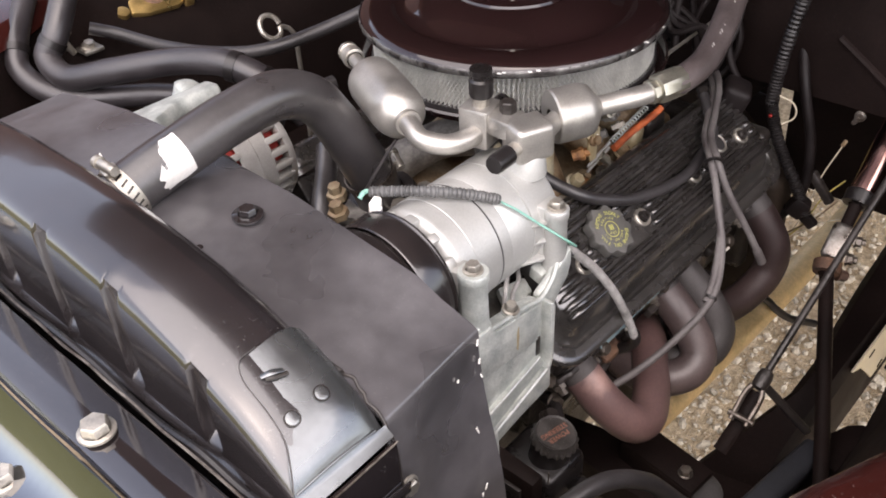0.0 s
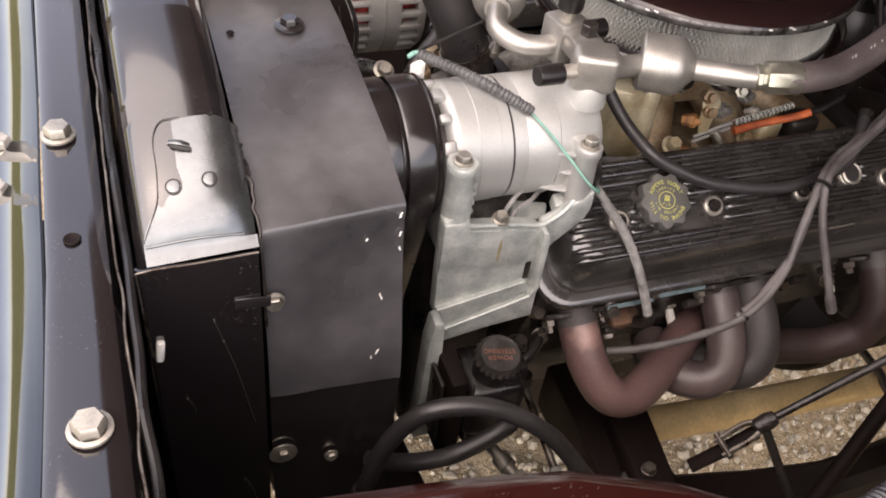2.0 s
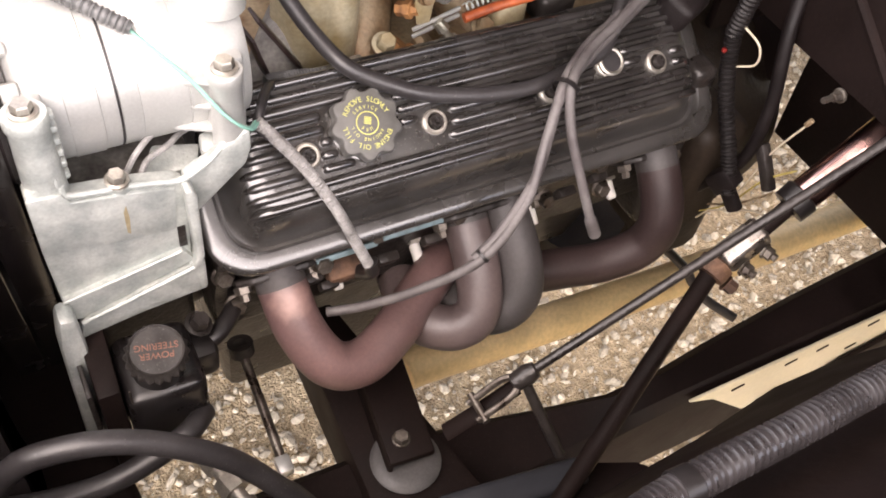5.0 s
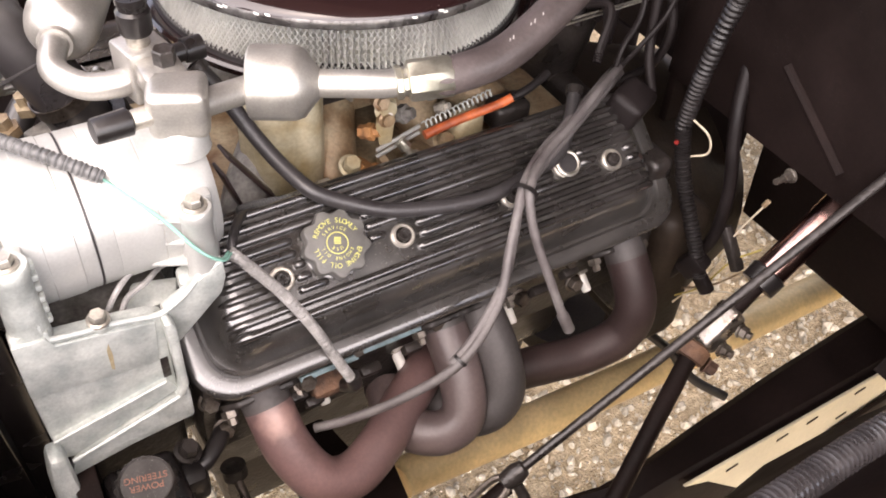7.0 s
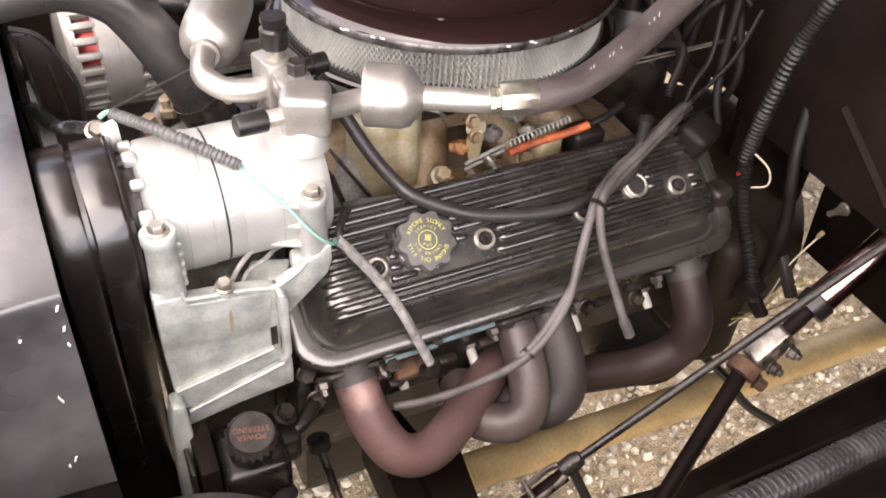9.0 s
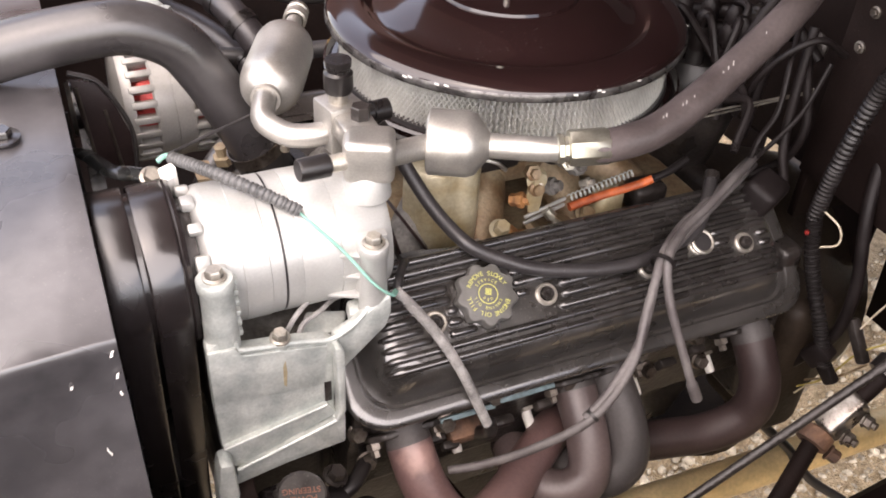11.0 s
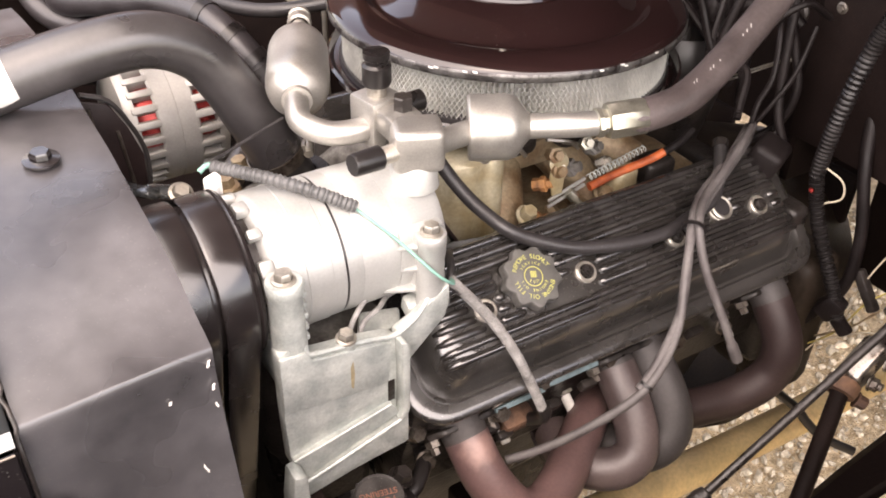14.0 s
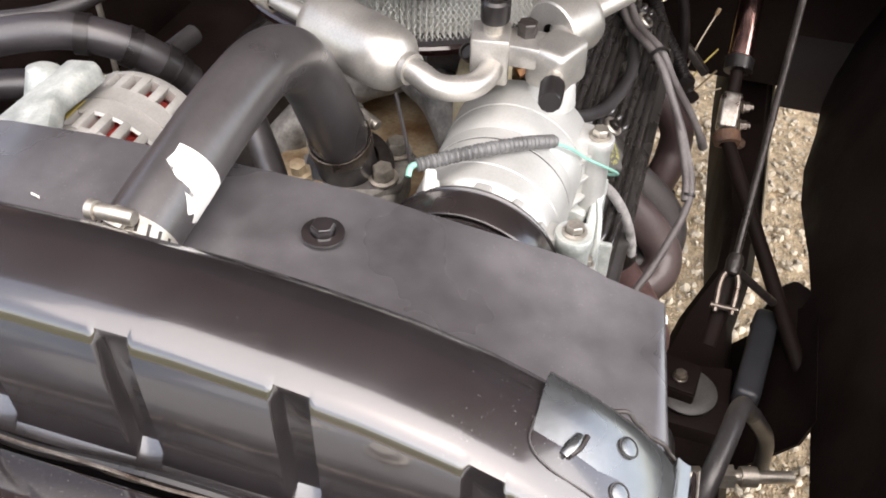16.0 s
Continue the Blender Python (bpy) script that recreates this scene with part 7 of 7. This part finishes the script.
def far_side():
    clamped_hose("heater_hose", [(-0.170, 0.72, 1.10), (-0.211, 0.70, 1.055), (-0.229, 0.70, 1.031), (-0.228, 0.66, 1.015), (-0.198, 0.60, 1.030), (-0.153, 0.53, 1.046), (-0.128, 0.47, 1.053), (-0.114, 0.43, 1.045), (-0.098, 0.402, 1.024), (-0.080, 0.38, 0.99)], 0.0165, FARHOSE, "thick black heater hose bending along the far fender", n=18)
    clamped_hose("heater_hose", [(-0.19, 0.80, 1.08), (-0.240, 0.75, 1.045), (-0.258, 0.72, 1.015), (-0.235, 0.66, 0.990), (-0.16, 0.56, 0.995), (-0.12, 0.48, 0.99), (-0.09, 0.42, 0.97)], 0.0145, FARHOSE, "thick black heater hose bending along the far fender", n=18)
    c = thing("hose_joint", "black hose joint with clamps", "hose joint", at=(-0.11, 0.43, 1.045))
    for p, d in (((-0.121, 0.450, 1.050), (0.4, -0.9, -0.2)), ((-0.106, 0.4155, 1.035), (0.45, -0.75, -0.55)), ((-0.092, 0.394, 1.014), (0.45, -0.6, -0.75))):
        part("clamp", lathe([(0.0168, -0.006), (0.0185, -0.006), (0.0185, 0.006), (0.0168, 0.006)], aim(p, d), 24), BLACKP, c)
    simple_hose("cable", [(-0.128, 0.78, 1.015), (-0.099, 0.76, 1.002), (-0.069, 0.70, 0.989), (-0.044, 0.62, 0.992), (0.0, 0.56, 0.996), (0.08, 0.52, 1.01), (0.16, 0.47, 1.04), (0.30, 0.45, 1.06)], 0.009, RUBBER, "black cable lying beside the far fender", "cable")
    simple_hose("cable", [(-0.30, 0.50, 1.0), (-0.20, 0.47, 0.99), (-0.10, 0.44, 0.985), (0.0, 0.42, 0.99)], 0.010, RUBBER, "black cable under the heater hoses", "cable")
    b = thing("cable_terminal", "zinc cable terminal on the far fender", "terminal", at=(-0.135, 0.79, 0.99))
    part("lug", box((0.03, 0.03, 0.006), pose(-0.133, 0.785, 0.985), 0.002), CHROME, b)
    bolt((-0.133, 0.785, 0.988), (0, -0.3, 1), b, 0.008, 0.009, 1.4)
    part("tab", sweep([(-0.155, 0.79, 0.985), (-0.165, 0.79, 1.01), (-0.155, 0.785, 1.02)], 0.005, 10, 4), CHROME, b)
    hc = thing("brass_latch", "tarnished brass latch plate on the far fender", "latch", at=(0.0, 0.83, 1.0))
    hm = aim((0.004, 0.83, 1.0), (0, -0.5, 1), radians(-8))
    part("plate", prism([(-0.045, -0.024), (-0.02, -0.030), (0.03, -0.028), (0.042, -0.02), (0.046, 0.022), (0.02, 0.028), (-0.035, 0.024)], 0.010, hm, 0.003), BRASS, hc)
    part("centre", lathe([(0, 0.012), (0.013, 0.012), (0.017, 0.010), (0.018, 0.006)], hm, 20), RUST, hc, "rusty copper centre")
    part("end_block", box((0.016, 0.05, 0.022), hm @ Matrix.Translation((0.05, 0, 0.006)), 0.003), BRASS, hc)
    part("knob", lathe([(0, 0.012), (0.010, 0.010), (0.010, 0), (0, 0)], hm @ Matrix.Translation((-0.055, -0.016, 0)), 14), BRASS, hc)
    solo("dipstick", sweep([(0.05 + 0.016 * math.cos(a), 0.605 + 0.010 * math.sin(a), 1.0 + 0.014 * math.sin(a)) for a in [k * 0.5 for k in range(13)]] + [(0.085, 0.60, 0.98), (0.088, 0.60, 0.93), (0.088, 0.60, 0.80)], 0.0036, 8, 3), CHROME, "bare dipstick loop standing beside the air cleaner", "dipstick")
    solo("strap", sheet([[(-0.300, 0.80, 1.08), (-0.287, 0.80, 1.082)], [(-0.291, 0.80, 1.01), (-0.279, 0.80, 1.01)], [(-0.287, 0.80, 0.94), (-0.275, 0.80, 0.94)], [(-0.284, 0.80, 0.88), (-0.272, 0.80, 0.88)]], 0.002), YSTRAP, "mustard yellow strap by the far hoses", "strap")


far_side()


def firewall_side():
    l = thing("wiring_loom", "black corrugated wiring loom running down the firewall", "wiring loom", at=(0.38, 0, 0.95))
    part("conduit", sweep([(0.40, -0.06, 1.25), (0.385, -0.025, 1.14), (0.38, -0.010, 1.08), (0.378, 0.001, 1.0), (0.376, 0.004, 0.935)], ribbed(0.0080, 56, 0.0008), 14, 40), BLOOM, l)
    part("conduit", sweep([(0.376, 0.004, 0.94), (0.375, -0.008, 0.905), (0.376, -0.025, 0.87), (0.378, -0.05, 0.83), (0.38, -0.07, 0.79)], ribbed(0.0074, 46, 0.0008), 14, 30), BLOOM, l)
    part("loose_wire", sweep([(0.378, -0.002, 0.95), (0.385, -0.022, 0.94), (0.388, -0.025, 0.92), (0.38, -0.01, 0.908)], 0.0011, 8, 6), BEIGE, l)
    part("red_tap", box((0.005, 0.005, 0.005), pose(0.366, -0.002, 0.925), 0.002), COPPER, l)
    d = thing("distributor_cap_lead", "black distributor with plug boots behind the engine", "distributor", at=(0.32, 0.1, 0.95))
    part("connector", box((0.045, 0.035, 0.032), pose(0.325, 0.032, 0.962, 20, 0, 25), 0.008, None, 3), HARN, d, "black rubber connector")
    dm = Matrix.Translation((0.352, 0.205, 0.94))
    part("base", lathe([(0.04, -0.04), (0.05, 0), (0.056, 0.03), (0.056, 0.045)], dm, 28), DARK, d)
    cap = part("cap", lathe([(0.058, 0.042), (0.060, 0.046), (0.057, 0.085), (0.050, 0.098), (0.030, 0.102), (0, 0.102)], dm, 36), BLACKP, d, "black distributor cap")
    for k in range(9):
        a = 6.28318 * k / 8
        rr = 0.040 if k < 8 else 0.0
        tw = dm @ Matrix.Translation((rr * math.cos(a), rr * math.sin(a), 0.096))
        part("tower", lathe([(0.010, 0), (0.009, 0.022), (0.006, 0.024), (0, 0.024)], tw, 14), BLACKP, cap)
        part("boot", lathe([(0.0095, 0.018), (0.011, 0.022), (0.010, 0.040), (0.005, 0.046), (0, 0.046)], tw, 12), HARN, cap)
    rnd = random.Random(5)
    for k in range(8):
        a = 6.28318 * k / 8
        x0, y0 = 0.352 + 0.040 * math.cos(a), 0.205 + 0.040 * math.sin(a)
        if k in (3, 4, 5, 6):
            p = [(x0, y0, 1.075), (x0 - 0.004, y0 - 0.015, 1.086 + 0.008 * rnd.random()), (0.352 - 0.006 * k, 0.125 + 0.01 * rnd.random(), 1.075 - 0.008 * k), (0.325, 0.085, 1.025 + 0.004 * (k - 3)), (0.30, 0.062, 1.0 + 0.003 * (k - 4))]
        else:
            p = [(x0, y0, 1.075), (x0 + 0.01, y0 + 0.02, 1.085 + 0.008 * rnd.random()), (0.37, 0.27 + 0.02 * rnd.random(), 1.07), (0.34, 0.36, 1.0), (0.28, 0.42, 0.96)]
        part("lead", sweep(p, 0.0042, 8, 8), HARN, d)
    for p in ([(0.40, 0.10, 1.10), (0.385, 0.085, 1.04), (0.375, 0.07, 0.985), (0.365, 0.045, 0.955)], [(0.41, 0.12, 1.13), (0.39, 0.11, 1.16), (0.36, 0.12, 1.13), (0.335, 0.13, 1.06), (0.32, 0.12, 1.0)], [(0.42, 0.16, 1.06), (0.38, 0.13, 1.02), (0.345, 0.10, 0.985)]):
        part("harness", sweep(p, 0.0050, 10, 8), HARN, d)
    hh = thing("heater_pipes", "dusty black heater hose stubs at the firewall", "heater hose", at=(0.42, 0.19, 1.06))
    for y0, z0 in ((0.167, 1.083), (0.165, 1.062)):
        part("stub", sweep([(0.434, y0 - 0.006, z0 + 0.002), (0.415, y0, z0), (0.400, y0 + 0.050, z0 - 0.014), (0.37, y0 + 0.10, z0 - 0.030)], 0.0095, 14, 6), HARN, hh)
        part("clamp", lathe([(0.0096, -0.004), (0.0112, -0.004), (0.0112, 0.004), (0.0096, 0.004)], aim((0.410, y0 + 0.02, z0 - 0.006), (-0.2, 0.95, -0.25)), 20), DARK, hh)
    simple_hose("vacuum_hose", [(0.37, 0.36, 1.055), (0.39, 0.318, 1.081), (0.40, 0.237, 1.099), (0.405, 0.173, 1.097), (0.41, 0.135, 1.086), (0.42, 0.10, 1.06)], 0.0062, HARN, "long dusty black hose arching at the firewall")
    lp = thing("cable_loop", "dusty black cable loop through a firewall grommet", "cable", at=(0.43, 0.117, 1.069))
    part("cable", sweep([(0.431, 0.117, 1.069), (0.412, 0.108, 1.064), (0.400, 0.088, 1.046), (0.398, 0.070, 1.002), (0.392, 0.078, 0.960), (0.37, 0.10, 0.93)], 0.0048, 12, 8), HARN, lp)
    part("grommet", lathe([(0.006, 0), (0.014, 0), (0.0145, 0.003), (0.012, 0.006), (0.006, 0.007)], aim((0.431, 0.117, 1.069), (-1, 0, 0)), 24), DARK, lp, "ringed grommet")
    tc = thing("throttle_cable", "pair of thin bare throttle wires to the firewall", "cable", at=(0.43, 0.11, 1.015))
    part("wire", sweep([(0.17, 0.085, 1.030), (0.28, 0.100, 1.019), (0.43, 0.1114, 1.0148)], 0.0011, 8, 6), CHROME, tc)
    part("wire", sweep([(0.17, 0.080, 1.040), (0.28, 0.094, 1.0285), (0.43, 0.109, 1.0185)], 0.0011, 8, 6), CHROME, tc)
    part("end_fitting", lathe([(0, 0), (0.0035, 0), (0.0035, 0.006), (0.005, 0.006), (0.005, 0.010), (0, 0.010)], aim((0.428, 0.110, 1.0165), (1, 0.1, -0.03)), 12), CHROME, tc)
    simple_hose("clutch_hose", [(0.452, 0.012, 1.02), (0.432, -0.006, 0.98), (0.420, -0.022, 0.94), (0.415, -0.045, 0.87), (0.405, -0.05, 0.81), (0.385, -0.03, 0.76), (0.372, 0.0, 0.70), (0.37, 0.04, 0.65)], 0.0068, HARN, "black hose hanging below the firewall")
    simple_hose("vacuum_line", [(0.42, 0.07, 1.08), (0.38, 0.075, 1.10), (0.35, 0.10, 1.06), (0.345, 0.12, 1.0)], 0.0036, HARN, "thin black line looping at the firewall")
    lm = thing("side_loom", "black corrugated loom along the inner fender", "wiring loom", at=(0.2, -0.35, 0.98))
    lp = [(-0.10, -0.378, 1.012), (-0.03, -0.360, 1.000), (0.03, -0.3535, 0.995), (0.10, -0.3520, 0.993), (0.16, -0.3500, 0.992), (0.22, -0.3490, 0.990), (0.32, -0.350, 0.985), (0.6, -0.355, 0.972)]
    part("conduit", sweep(lp, ribbed(0.0102, 90, 0.0010), 14, 60), SHINYLOOM, lm)
    for p in ((0.245, -0.3490, 0.9895), (0.02, -0.3542, 0.9957)):
        part("clip", lathe([(0.0110, -0.006), (0.0122, -0.006), (0.0122, 0.006), (0.0110, 0.006)], aim(p, (1, -0.02, -0.01)), 20), BLACKP, lm)
    st = thing("loose_strands", "loose yellowish wire strands below the firewall", "wire", at=(0.42, -0.06, 0.8))
    part("strand", sweep([(0.40, -0.036, 0.708), (0.42, -0.054, 0.761), (0.42, -0.066, 0.829), (0.425, -0.083, 0.885)], 0.0010, 8, 6), BEIGE, st)
    part("strand", sweep([(0.41, -0.030, 0.72), (0.41, -0.069, 0.763), (0.405, -0.099, 0.812)], 0.0013, 8, 6), MANIF, st)
    part("strand", sweep([(0.395, -0.02, 0.70), (0.41, -0.055, 0.745), (0.418, -0.075, 0.80), (0.43, -0.095, 0.83)], 0.0011, 8, 6), YSTRAP, st)
    part("strand", sweep([(0.40, -0.045, 0.73), (0.405, -0.085, 0.77), (0.40, -0.11, 0.79)], 0.0010, 8, 6), BEIGE, st)
    part("brass_end", box((0.004, 0.005, 0.010), pose(0.424, -0.083, 0.886, 20, 0, 30), 0.0012), MANIF, st, "brass coloured terminal")
    part("clip", box((0.012, 0.05, 0.012), pose(0.418, -0.070, 0.815, 48, 0, 0), 0.003), DARK, st)
    part("clip", box((0.012, 0.035, 0.016), pose(0.388, -0.068, 0.782, 40, 0, 10), 0.004), HARN, st)
    part("plug", box((0.022, 0.024, 0.030), pose(0.380, -0.058, 0.800, 30, 0, 20), 0.005), HARN, st, "black plastic plug")
    solo("panel_strip", sweep([(0.431, -0.045, 1.02), (0.430, -0.10, 0.985), (0.431, -0.135, 0.96)], 0.005, 8, 3), FIRE, "black raised seam on the firewall", "seam")


firewall_side()
